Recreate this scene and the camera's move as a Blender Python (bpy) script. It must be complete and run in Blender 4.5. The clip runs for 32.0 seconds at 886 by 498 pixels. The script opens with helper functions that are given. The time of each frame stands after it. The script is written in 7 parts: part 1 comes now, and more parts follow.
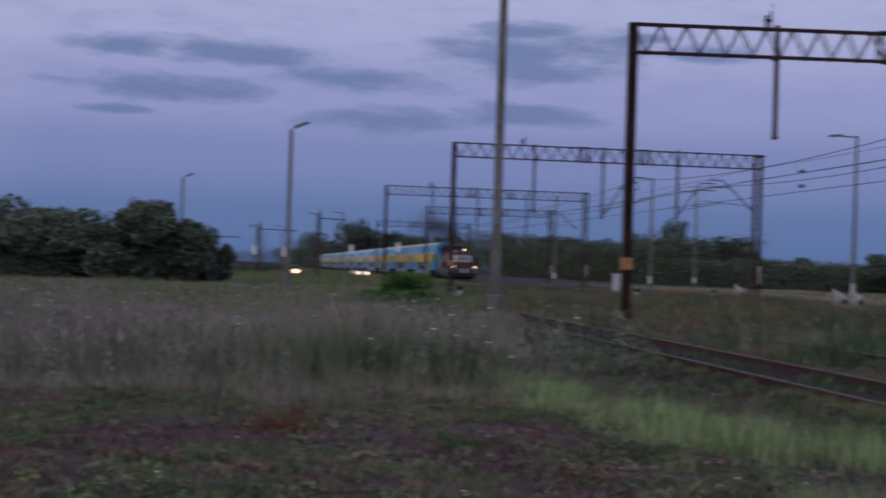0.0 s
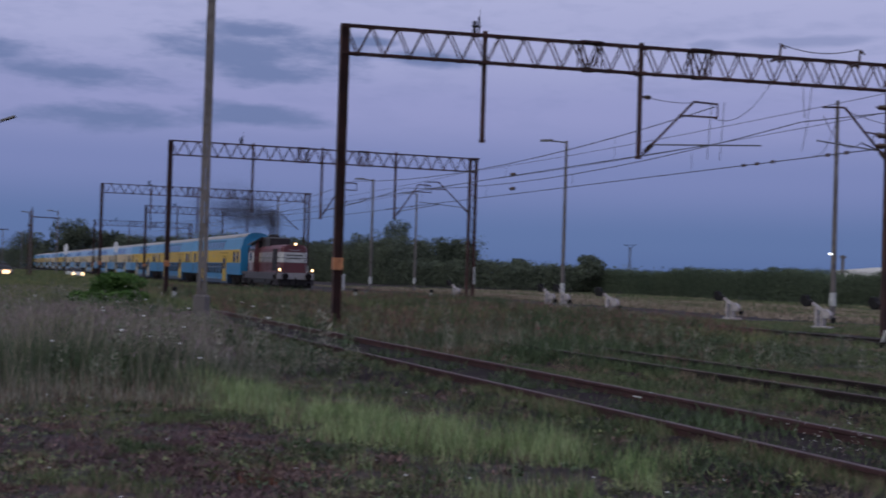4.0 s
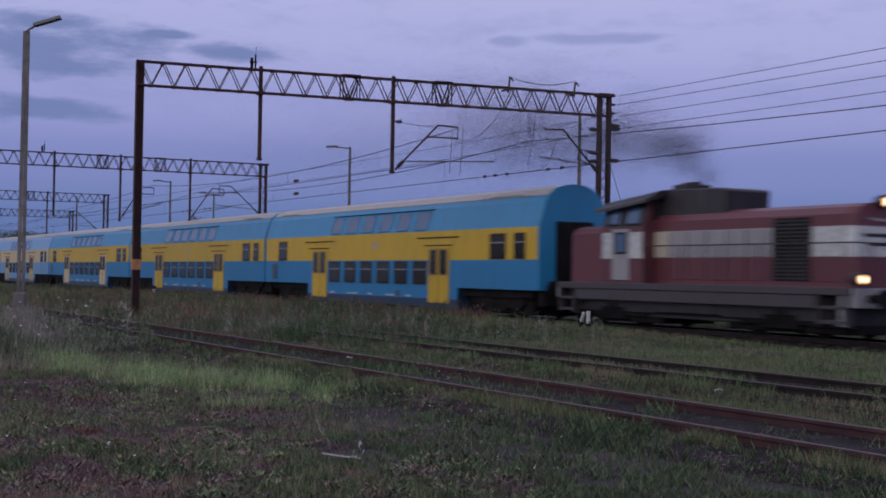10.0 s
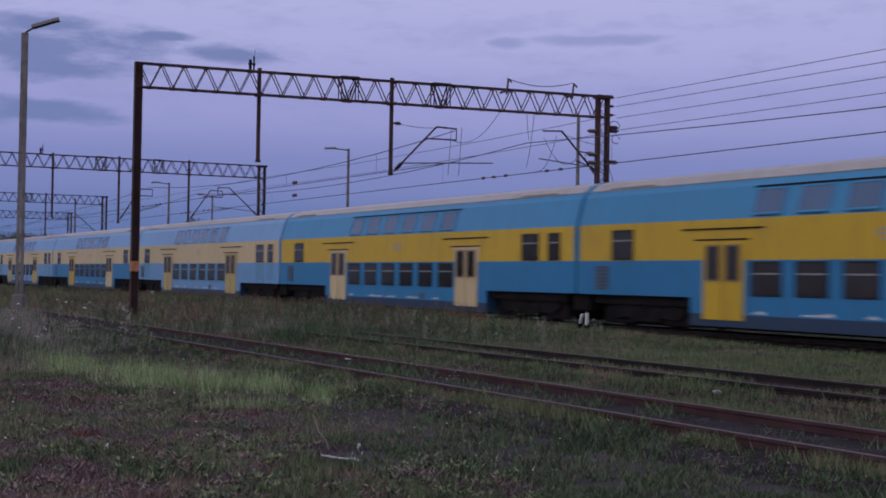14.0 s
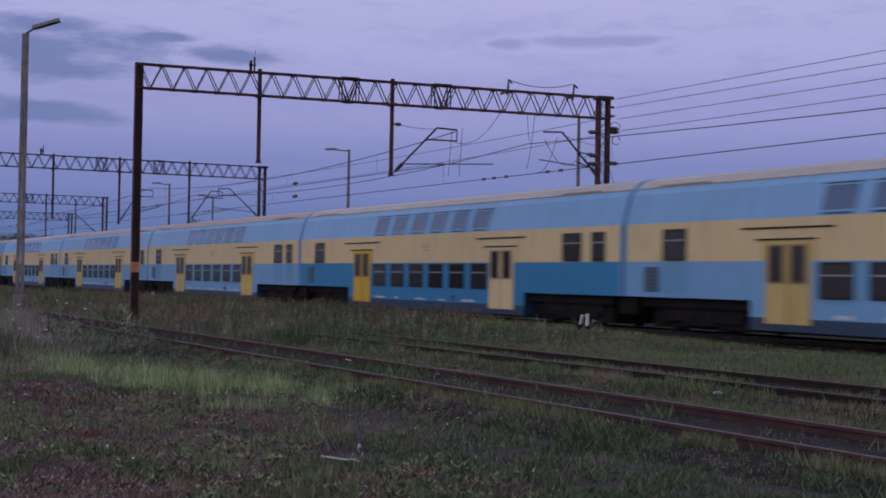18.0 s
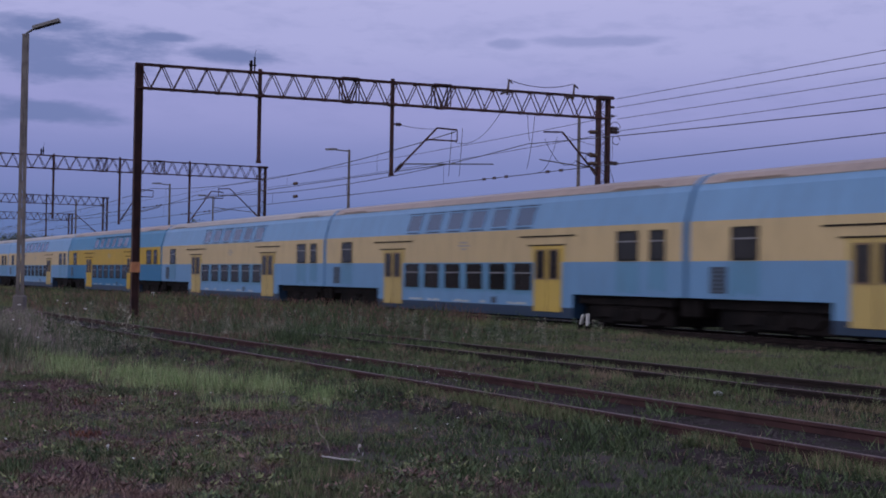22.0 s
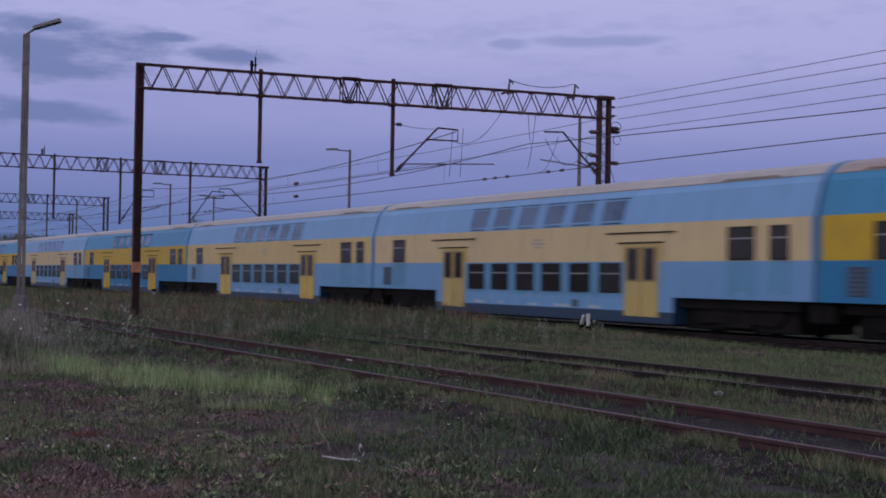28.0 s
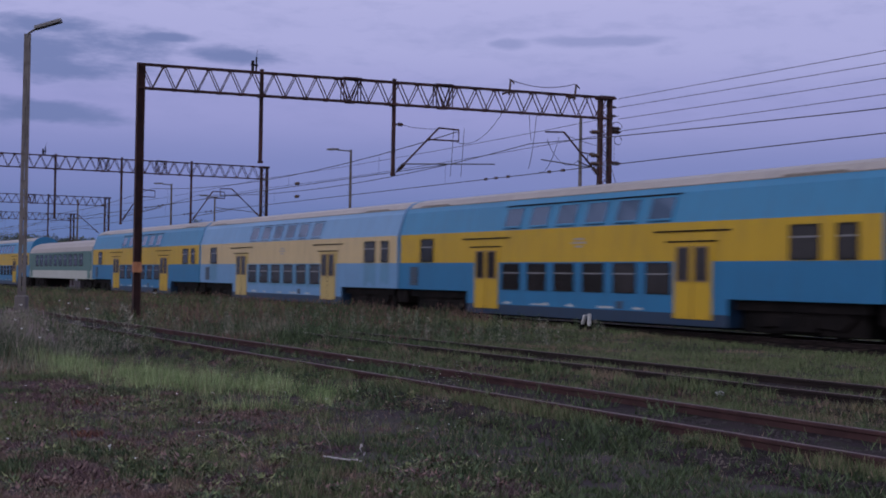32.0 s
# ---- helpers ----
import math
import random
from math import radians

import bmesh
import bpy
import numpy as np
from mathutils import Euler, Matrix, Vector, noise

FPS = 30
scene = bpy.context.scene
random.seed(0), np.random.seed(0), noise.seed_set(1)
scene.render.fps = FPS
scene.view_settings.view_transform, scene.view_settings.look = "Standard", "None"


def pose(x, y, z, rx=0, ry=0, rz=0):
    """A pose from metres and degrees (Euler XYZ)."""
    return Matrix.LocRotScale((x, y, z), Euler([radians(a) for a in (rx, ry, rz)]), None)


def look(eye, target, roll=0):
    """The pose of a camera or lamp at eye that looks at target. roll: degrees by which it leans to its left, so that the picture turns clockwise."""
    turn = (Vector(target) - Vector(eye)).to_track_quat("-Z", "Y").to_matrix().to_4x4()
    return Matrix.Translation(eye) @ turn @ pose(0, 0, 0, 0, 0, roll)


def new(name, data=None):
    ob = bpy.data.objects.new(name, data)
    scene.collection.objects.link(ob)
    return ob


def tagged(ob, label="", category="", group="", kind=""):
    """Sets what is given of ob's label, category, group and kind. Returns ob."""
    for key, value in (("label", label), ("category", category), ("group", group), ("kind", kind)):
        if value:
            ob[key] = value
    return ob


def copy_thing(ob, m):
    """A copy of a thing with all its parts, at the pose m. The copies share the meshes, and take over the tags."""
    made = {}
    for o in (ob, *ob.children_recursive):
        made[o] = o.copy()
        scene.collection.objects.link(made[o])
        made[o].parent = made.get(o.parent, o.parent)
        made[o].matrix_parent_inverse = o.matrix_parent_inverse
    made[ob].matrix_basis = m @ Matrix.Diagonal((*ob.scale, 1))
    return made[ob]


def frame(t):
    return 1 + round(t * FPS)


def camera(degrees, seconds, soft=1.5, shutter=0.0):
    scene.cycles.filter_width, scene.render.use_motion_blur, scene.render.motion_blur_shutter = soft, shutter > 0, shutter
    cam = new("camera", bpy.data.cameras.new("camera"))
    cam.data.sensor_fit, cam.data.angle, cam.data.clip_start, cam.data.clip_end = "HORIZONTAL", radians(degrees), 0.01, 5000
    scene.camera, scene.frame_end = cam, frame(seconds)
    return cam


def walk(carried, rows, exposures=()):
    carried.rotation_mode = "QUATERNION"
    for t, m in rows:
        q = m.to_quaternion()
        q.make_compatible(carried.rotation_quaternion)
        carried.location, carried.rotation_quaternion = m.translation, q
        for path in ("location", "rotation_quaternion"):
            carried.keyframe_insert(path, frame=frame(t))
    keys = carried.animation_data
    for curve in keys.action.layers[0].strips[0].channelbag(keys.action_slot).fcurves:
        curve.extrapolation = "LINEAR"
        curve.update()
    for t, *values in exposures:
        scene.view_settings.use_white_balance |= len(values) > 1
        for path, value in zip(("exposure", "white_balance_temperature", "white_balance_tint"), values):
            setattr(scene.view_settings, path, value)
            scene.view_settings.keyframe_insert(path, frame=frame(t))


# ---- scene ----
cam = camera(35.49, 32.0, soft=1.8, shutter=0.8)


def view(x, y, z, heading, tilt, roll):
    """Camera pose: heading in degrees from +y towards -x."""
    return pose(x, y, z, 90 + tilt, 0, heading) @ pose(0, 0, 0, 0, 0, roll)


PATH = [  # seconds, place, heading, tilt, roll
    (0, -7.300, 1.500, 1.370, 82.17, 0.77, 1.82),
    (0.5, -7.300, 1.550, 1.370, 78.07, 0.82, 2.19),
    (1, -7.300, 1.600, 1.370, 75.74, 0.99, 2.11),
    (1.5, -7.300, 1.650, 1.370, 75.30, 1.06, 1.74),
    (2, -7.300, 1.700, 1.370, 75.47, 1.02, 1.77),
    (2.5, -7.300, 1.750, 1.370, 75.45, 1.03, 1.81),
    (3, -7.300, 1.800, 1.370, 74.77, 0.99, 1.90),
    (3.5, -7.300, 1.850, 1.370, 72.99, 1.07, 1.78),
    (4, -7.300, 1.900, 1.370, 70.86, 1.15, 1.79),
    (4.5, -7.300, 1.950, 1.370, 68.82, 1.15, 1.62),
    (6.5, -7.300, 2.150, 1.370, 64.33, 1.24, 0.68),
    (7, -7.300, 2.200, 1.370, 62.72, 1.23, 0.53),
    (7.5, -7.300, 2.250, 1.370, 61.05, 1.24, 0.63),
    (8, -7.300, 2.300, 1.370, 60.88, 1.27, 0.48),
    (8.2, -7.082, 2.231, 1.372, 60.92, 1.28, 0.56),
    (8.4, -5.703, 1.797, 1.383, 61.25, 1.27, 0.67),
    (8.5, -4.069, 1.282, 1.397, 61.66, 1.23, 0.76),
    (8.6, -2.291, 0.722, 1.412, 62.10, 1.19, 0.84),
    (8.8, -0.149, 0.047, 1.430, 62.63, 1.15, 0.95),
    (9, 0.000, 0.000, 1.431, 62.65, 1.16, 0.96),
    (9.5, 0.000, 0.000, 1.431, 62.70, 1.16, 0.98),
    (10, 0.000, 0.000, 1.431, 62.74, 1.12, 0.98),
    (10.5, 0.000, 0.000, 1.431, 62.70, 1.16, 0.98),
    (11.5, 0.000, 0.000, 1.431, 62.67, 1.19, 1.00),
    (13, 0.000, 0.000, 1.431, 62.67, 1.19, 0.94),
    (14.5, 0.000, 0.000, 1.431, 62.69, 1.19, 0.96),
    (17, 0.000, 0.000, 1.431, 62.70, 1.19, 0.98),
    (18, 0.000, 0.000, 1.431, 62.70, 1.23, 0.98),
    (20, 0.000, 0.000, 1.431, 62.69, 1.23, 0.95),
    (22, 0.000, 0.000, 1.431, 62.71, 1.23, 0.95),
    (23.5, 0.000, 0.000, 1.431, 62.70, 1.24, 0.95),
    (24.2, 0.000, 0.000, 1.431, 62.78, 1.19, 0.91),
    (25, 0.000, 0.000, 1.431, 62.74, 1.19, 0.95),
    (27, 0.000, 0.000, 1.431, 62.73, 1.23, 0.95),
    (28, 0.000, 0.000, 1.431, 62.74, 1.23, 0.95),
    (29.5, 0.000, 0.000, 1.431, 62.74, 1.23, 0.95),
    (30.5, 0.000, 0.000, 1.431, 62.77, 1.23, 0.99),
    (32, 0.000, 0.000, 1.431, 62.78, 1.23, 0.95),
]
walk(cam, [(r[0], view(*r[1:])) for r in PATH], exposures=[(0.0, -0.07, 6700, 6), (4.0, -0.07, 6700, 8), (8.0, -0.06, 6550, 12), (9.5, 0.04, 6500, 13), (16.0, 0.0, 6550, 16), (32.0, 0.0, 6550, 16)])


# ---- world and light ----
CLOUDS = [  # heading, height, half width, half depth, strength
    (1.338, 0.160, 0.042, 0.012, 0.9), (1.372, 0.170, 0.040, 0.007, 0.9),
    (1.385, 0.153, 0.061, 0.016, 0.9), (1.366, 0.141, 0.049, 0.009, 0.9), (1.380, 0.1095, 0.045, 0.006, 0.9), (1.297, 0.166, 0.025, 0.003, 0.9), (1.243, 0.156, 0.035, 0.007, 0.9),
    (0.984, 0.1705, 0.037, 0.0037, 0.45), (1.052, 0.168, 0.013, 0.0037, 0.45), (1.470, 0.105, 0.061, 0.008, 0.9), (1.383, 0.113, 0.044, 0.0057, 0.9), (1.643, 0.121, 0.077, 0.009, 0.9),
    (1.585, 0.1475, 0.061, 0.009, 0.9), (1.498, 0.133, 0.067, 0.009, 0.9), (1.668, 0.104, 0.020, 0.003, 0.9), (1.663, 0.148, 0.04, 0.007, 0.9),
]


def dusk_sky():
    """Twilight: violet glow above, blue band at the horizon, brighter towards the sunset behind the camera."""
    w = bpy.data.worlds.new("dusk")
    scene.world = w
    w.use_nodes = True
    nt = w.node_tree
    nt.nodes.clear()
    n, l = nt.nodes.new, nt.links.new
    out = n("ShaderNodeOutputWorld")
    bg = n("ShaderNodeBackground")
    co = n("ShaderNodeTexCoord")
    sep = n("ShaderNodeSeparateXYZ")
    l(co.outputs["Generated"], sep.inputs[0])
    ramp = n("ShaderNodeValToRGB")
    ramp.color_ramp.interpolation = "EASE"
    el = ramp.color_ramp.elements
    el[0].position, el[0].color = 0.0, (0.100, 0.161, 0.368, 1)
    el[1].position, el[1].color = 1.0, (0.50, 0.543, 0.802, 1)
    for p, c in ((0.03, (0.120, 0.186, 0.401, 1)), (0.075, (0.200, 0.246, 0.506, 1)), (0.12, (0.300, 0.327, 0.611, 1)), (0.17, (0.39, 0.417, 0.697, 1)), (0.24, (0.47, 0.492, 0.764, 1)), (0.45, (0.50, 0.533, 0.793, 1))):
        e = el.new(p)
        e.color = c
    l(sep.outputs[2], ramp.inputs[0])
    # cloud banks: soft streaks with ragged edges at given headings and heights
    def math_(op, a, b=None, c=None):
        k = n("ShaderNodeMath")
        k.operation = op
        for i, v in enumerate((a, b, c)):
            if v is None:
                continue
            if isinstance(v, (int, float)):
                k.inputs[i].default_value = v
            else:
                l(v, k.inputs[i])
        return k.outputs[0]
    neg = math_("MULTIPLY", sep.outputs[0], -1.0)
    heading = math_("ARCTAN2", neg, sep.outputs[1])
    mp = n("ShaderNodeMapping")
    mp.inputs["Scale"].default_value = (4.0, 4.0, 16.0)
    l(co.outputs["Generated"], mp.inputs[0])
    nz = n("ShaderNodeTexNoise")
    nz.inputs["Scale"].default_value = 5.0
    nz.inputs["Detail"].default_value = 6
    nz.inputs["Roughness"].default_value = 0.6
    l(mp.outputs[0], nz.inputs[0])
    rag = math_("MULTIPLY_ADD", nz.outputs[0], 2.6, -1.3)
    total = None
    for h0, e0, a, b, strong in CLOUDS:
        u = math_("MULTIPLY_ADD", heading, 1 / a, -h0 / a)
        v = math_("MULTIPLY_ADD", sep.outputs[2], 1 / b, -e0 / b)
        d = math_("ADD", math_("MULTIPLY", u, u), math_("MULTIPLY", v, v))
        d = math_("ADD", math_("SQRT", d), rag)
        mr = n("ShaderNodeMapRange")
        mr.interpolation_type = "SMOOTHSTEP"
        mr.inputs[1].default_value, mr.inputs[2].default_value = 1.5, 0.3
        mr.inputs[4].default_value = strong
        l(d, mr.inputs[0])
        total = mr.outputs[0] if total is None else math_("MAXIMUM", total, mr.outputs[0])
    # thin veils between them
    veil = n("ShaderNodeMapRange")
    veil.inputs[1].default_value, veil.inputs[2].default_value, veil.inputs[4].default_value = 0.48, 0.8, 0.32
    l(nz.outputs[0], veil.inputs[0])
    high = n("ShaderNodeMapRange")
    high.inputs[1].default_value, high.inputs[2].default_value = 0.08, 0.14
    l(sep.outputs[2], high.inputs[0])
    total = math_("MAXIMUM", total, math_("MULTIPLY", veil.outputs[0], high.outputs[0]))
    mix = n("ShaderNodeMix")
    mix.data_type = "RGBA"
    l(total, mix.inputs[0])
    l(ramp.outputs[0], mix.inputs[6])
    mix.inputs[7].default_value = (0.150, 0.206, 0.415, 1)
    # brighter towards the sunset
    glow = n("ShaderNodeVectorMath")
    glow.operation = "DOT_PRODUCT"
    glow.inputs[1].default_value = (0.25, -0.95, 0.15)
    l(co.outputs["Generated"], glow.inputs[0])
    gr = n("ShaderNodeMapRange")
    gr.inputs[1].default_value, gr.inputs[2].default_value = -0.1, 1.0
    gr.inputs[3].default_value, gr.inputs[4].default_value = 0.0, 1.0
    l(glow.outputs["Value"], gr.inputs[0])
    mx2 = n("ShaderNodeMix")
    mx2.data_type = "RGBA"
    l(gr.outputs[0], mx2.inputs[0])
    l(mix.outputs[2], mx2.inputs[6])
    mx2.inputs[7].default_value = (0.78, 0.80, 0.88, 1)
    l(mx2.outputs[2], bg.inputs[0])
    bg.inputs[1].default_value = 1.0
    l(bg.outputs[0], out.inputs[0])


dusk_sky()
sun = new("sun", bpy.data.lights.new("sun", "SUN"))
sun.data.energy, sun.data.angle, sun.data.color = 0.25, radians(40), (1.0, 0.93, 0.90)
sun.matrix_world = look((0, 0, 0), (-0.3, 0.95, -0.5))


# ---- materials ----
def surface(name, c1, c2, scale=3.0, rough=0.7, bump=0.2, metal=0.0, fine=12.0, spread=0.12, stretch=(1, 1, 1), dirt=None, spec=0.5):
    """Two scales of colour noise, a bump, and a slight change from piece to piece. dirt: (colour, amount)."""
    m = bpy.data.materials.new(name)
    m.use_nodes = True
    nt = m.node_tree
    n, l = nt.nodes.new, nt.links.new
    b = nt.nodes["Principled BSDF"]
    co = n("ShaderNodeTexCoord")
    mp = n("ShaderNodeMapping")
    mp.inputs["Scale"].default_value = stretch
    l(co.outputs["Object"], mp.inputs[0])
    a = n("ShaderNodeTexNoise")
    a.inputs["Scale"].default_value, a.inputs["Detail"].default_value = scale, 5
    l(mp.outputs[0], a.inputs[0])
    f = n("ShaderNodeTexNoise")
    f.inputs["Scale"].default_value, f.inputs["Detail"].default_value = scale * fine, 3
    l(mp.outputs[0], f.inputs[0])
    mr = n("ShaderNodeMapRange")
    mr.inputs[1].default_value, mr.inputs[2].default_value = 0.35, 0.65
    l(a.outputs[0], mr.inputs[0])
    mix = n("ShaderNodeMix")
    mix.data_type = "RGBA"
    l(mr.outputs[0], mix.inputs[0])
    mix.inputs[6].default_value, mix.inputs[7].default_value = (*c1, 1), (*c2, 1)
    col = mix.outputs[2]
    if dirt:
        d = n("ShaderNodeTexNoise")
        d.inputs["Scale"].default_value, d.inputs["Detail"].default_value = scale * 2.7, 6
        l(mp.outputs[0], d.inputs[0])
        dr = n("ShaderNodeMapRange")
        dr.inputs[1].default_value, dr.inputs[2].default_value = 0.5, 0.72
        dr.inputs[4].default_value = dirt[1]
        l(d.outputs[0], dr.inputs[0])
        dm = n("ShaderNodeMix")
        dm.data_type = "RGBA"
        l(dr.outputs[0], dm.inputs[0])
        l(col, dm.inputs[6])
        dm.inputs[7].default_value = (*dirt[0], 1)
        col = dm.outputs[2]
    oi = n("ShaderNodeObjectInfo")
    ad = n("ShaderNodeMath")
    ad.operation = "ADD"
    l(oi.outputs["Random"], ad.inputs[0])
    l(f.outputs[0], ad.inputs[1])
    vr = n("ShaderNodeMapRange")
    vr.inputs[1].default_value, vr.inputs[2].default_value = 0.2, 1.6
    vr.inputs[3].default_value, vr.inputs[4].default_value = 1 - spread, 1 + spread
    l(ad.outputs[0], vr.inputs[0])
    hv = n("ShaderNodeHueSaturation")
    l(vr.outputs[0], hv.inputs["Value"])
    l(col, hv.inputs["Color"])
    l(hv.outputs[0], b.inputs["Base Color"])
    b.inputs["Roughness"].default_value, b.inputs["Metallic"].default_value = rough, metal
    b.inputs["Specular IOR Level"].default_value = spec
    if bump:
        bp = n("ShaderNodeBump")
        bp.inputs["Strength"].default_value, bp.inputs["Distance"].default_value = bump, 0.02
        l(f.outputs[0], bp.inputs["Height"])
        l(bp.outputs[0], b.inputs["Normal"])
    return m


def foliage(name, c1, c2, patch=0.6, hue=0.03):
    """Leaves and blades: colour changes in patches and from leaf to leaf, a little light shines through."""
    m = bpy.data.materials.new(name)
    m.use_nodes = True
    nt = m.node_tree
    n, l = nt.nodes.new, nt.links.new
    b = nt.nodes["Principled BSDF"]
    co = n("ShaderNodeTexCoord")
    a = n("ShaderNodeTexNoise")
    a.inputs["Scale"].default_value, a.inputs["Detail"].default_value = patch, 4
    l(co.outputs["Object"], a.inputs[0])
    g = n("ShaderNodeNewGeometry")
    ad = n("ShaderNodeMath")
    ad.operation = "MULTIPLY_ADD"
    l(g.outputs["Random Per Island"], ad.inputs[0])
    ad.inputs[1].default_value = 0.35
    l(a.outputs[0], ad.inputs[2])
    mr = n("ShaderNodeMapRange")
    mr.inputs[1].default_value, mr.inputs[2].default_value = 0.5, 0.82
    l(ad.outputs[0], mr.inputs[0])
    mix = n("ShaderNodeMix")
    mix.data_type = "RGBA"
    l(mr.outputs[0], mix.inputs[0])
    mix.inputs[6].default_value, mix.inputs[7].default_value = (c1[0], c1[1], c1[2] * 1.1, 1), (c2[0], c2[1], c2[2] * 1.1, 1)
    hv = n("ShaderNodeHueSaturation")
    hr = n("ShaderNodeMapRange")
    hr.inputs[3].default_value, hr.inputs[4].default_value = 0.5, 1.42
    l(g.outputs["Random Per Island"], hr.inputs[0])
    l(hr.outputs[0], hv.inputs["Value"])
    l(mix.outputs[2], hv.inputs["Color"])
    l(hv.outputs[0], b.inputs["Base Color"])
    b.inputs["Roughness"].default_value = 0.75
    b.inputs["Specular IOR Level"].default_value = 0.25
    return m


def glowing(name, colour, strength):
    m = bpy.data.materials.new(name)
    m.use_nodes = True
    b = m.node_tree.nodes["Principled BSDF"]
    b.inputs["Base Color"].default_value = (*colour, 1)
    b.inputs["Emission Color"].default_value = (*colour, 1)
    b.inputs["Emission Strength"].default_value = strength
    return m


def pane(name, colour, rough=0.12, metal=0.0, extra=0.035):
    """Dark window glass seen from outside; paler noise stands in for reflections."""
    m = bpy.data.materials.new(name)
    m.use_nodes = True
    b = m.node_tree.nodes["Principled BSDF"]
    n, l = m.node_tree.nodes.new, m.node_tree.links.new
    oi = n("ShaderNodeObjectInfo")
    co = n("ShaderNodeTexCoord")
    nz = n("ShaderNodeTexNoise")
    nz.inputs["Scale"].default_value, nz.inputs["Detail"].default_value = 2.2, 3
    ad = n("ShaderNodeVectorMath")
    l(co.outputs["Object"], ad.inputs[0])
    l(oi.outputs["Random"], ad.inputs[1])
    l(ad.outputs[0], nz.inputs[0])
    mu = n("ShaderNodeMath")
    mu.operation = "MULTIPLY"
    l(oi.outputs["Random"], mu.inputs[0])
    l(nz.outputs[0], mu.inputs[1])
    mix = n("ShaderNodeMix")
    mix.data_type = "RGBA"
    l(mu.outputs[0], mix.inputs[0])
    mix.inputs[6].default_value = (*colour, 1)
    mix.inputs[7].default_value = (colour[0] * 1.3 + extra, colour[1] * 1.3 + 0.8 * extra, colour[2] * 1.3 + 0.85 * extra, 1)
    l(mix.outputs[2], b.inputs["Base Color"])
    b.inputs["Roughness"].default_value = rough
    b.inputs["Specular IOR Level"].default_value = 0.3
    b.inputs["Metallic"].default_value = metal
    return m


M_RUST = surface("rusty_steel", (0.034, 0.018, 0.019), (0.075, 0.034, 0.032), 1.2, 0.8, 0.3, 0.0, dirt=((0.018, 0.015, 0.019), 0.6), spec=0.3)
M_GALV = surface("grey_steel", (0.09, 0.09, 0.10), (0.13, 0.125, 0.13), 1.0, 0.6, 0.1, 0.3)
# kept near black so the running gear carries the deep shade under the coaches
M_DARK = surface("black_and_shaded_steel", (0.006, 0.0055, 0.0065), (0.014, 0.011, 0.012), 1.5, 0.8, 0.2, spec=0.12)
M_RAIL = surface("rail_steel", (0.036, 0.018, 0.021), (0.068, 0.033, 0.036), 2.0, 0.8, 0.2, 0.0, spec=0.2)
# dark brown rails; on the main track the train's shade is in this colour
M_DARKRAIL = surface("dark_and_shaded_rail_steel", (0.014, 0.010, 0.011), (0.028, 0.019, 0.020), 2.0, 0.8, 0.2, spec=0.2)
M_SHINE = surface("worn_rail_head", (0.05, 0.040, 0.043), (0.09, 0.078, 0.084), 4.0, 0.45, 0.05, 0.4)
M_WOOD = surface("old_sleeper_wood", (0.028, 0.022, 0.02), (0.05, 0.038, 0.032), 2.0, 0.95, 0.5, stretch=(6, 1, 6), spec=0.2)
M_RUSTTOP = surface("rusty_rail_head", (0.058, 0.036, 0.041), (0.100, 0.066, 0.072), 4.0, 0.6, 0.05, spec=0.3)
M_CONC = surface("pole_concrete", (0.115, 0.105, 0.107), (0.18, 0.16, 0.16), 1.2, 0.9, 0.4, dirt=((0.06, 0.05, 0.05), 0.7))
M_POLE = surface("weathered_pole", (0.060, 0.056, 0.060), (0.095, 0.088, 0.090), 2.0, 0.9, 0.4, stretch=(4, 4, 1))
M_WHITE = surface("white_paint", (0.42, 0.43, 0.45), (0.55, 0.56, 0.57), 3.0, 0.6, 0.1, dirt=((0.14, 0.13, 0.125), 0.6))
M_BLACK = surface("black_paint", (0.009, 0.009, 0.010), (0.019, 0.018, 0.020), 3.0, 0.8, 0.1, spec=0.2)
M_ORANGE = surface("orange_band", (0.36, 0.14, 0.06), (0.46, 0.21, 0.10), 3.0, 0.7, 0.1, dirt=((0.12, 0.06, 0.045), 0.6))
M_INSUL = surface("brown_insulator", (0.05, 0.03, 0.028), (0.08, 0.045, 0.035), 5.0, 0.25, 0.0)
M_WIRE = surface("wire_copper", (0.02, 0.02, 0.024), (0.035, 0.03, 0.035), 5.0, 0.6, 0.0)
M_SOIL = surface("ground_soil", (0.026, 0.021, 0.024), (0.046, 0.037, 0.041), 0.6, 0.95, 0.6, fine=30, spread=0.6, dirt=((0.028, 0.034, 0.018), 0.6), spec=0.1)
M_BALLAST = surface("dirty_ballast", (0.016, 0.012, 0.015), (0.032, 0.024, 0.028), 1.5, 0.95, 0.9, fine=14, spread=0.6, dirt=((0.020, 0.027, 0.013), 0.7), spec=0.05)
M_GRASS = foliage("short_grass", (0.110, 0.108, 0.054), (0.232, 0.178, 0.122), 0.8)
M_LAWN = foliage("green_lawn", (0.070, 0.110, 0.043), (0.150, 0.182, 0.084), 0.45)
M_BRIGHT = foliage("bright_grass", (0.168, 0.262, 0.098), (0.315, 0.385, 0.180), 0.9)
M_WEED = foliage("tall_weeds", (0.138, 0.166, 0.100), (0.285, 0.268, 0.200), 0.45)
M_RANK = foliage("rank_weeds", (0.098, 0.122, 0.070), (0.205, 0.195, 0.138), 0.45)
M_REED = foliage("tall_dry_grass", (0.150, 0.156, 0.096), (0.280, 0.248, 0.184), 0.6)
M_GOLD = foliage("yellow_weeds", (0.120, 0.155, 0.055), (0.215, 0.215, 0.095), 0.4)
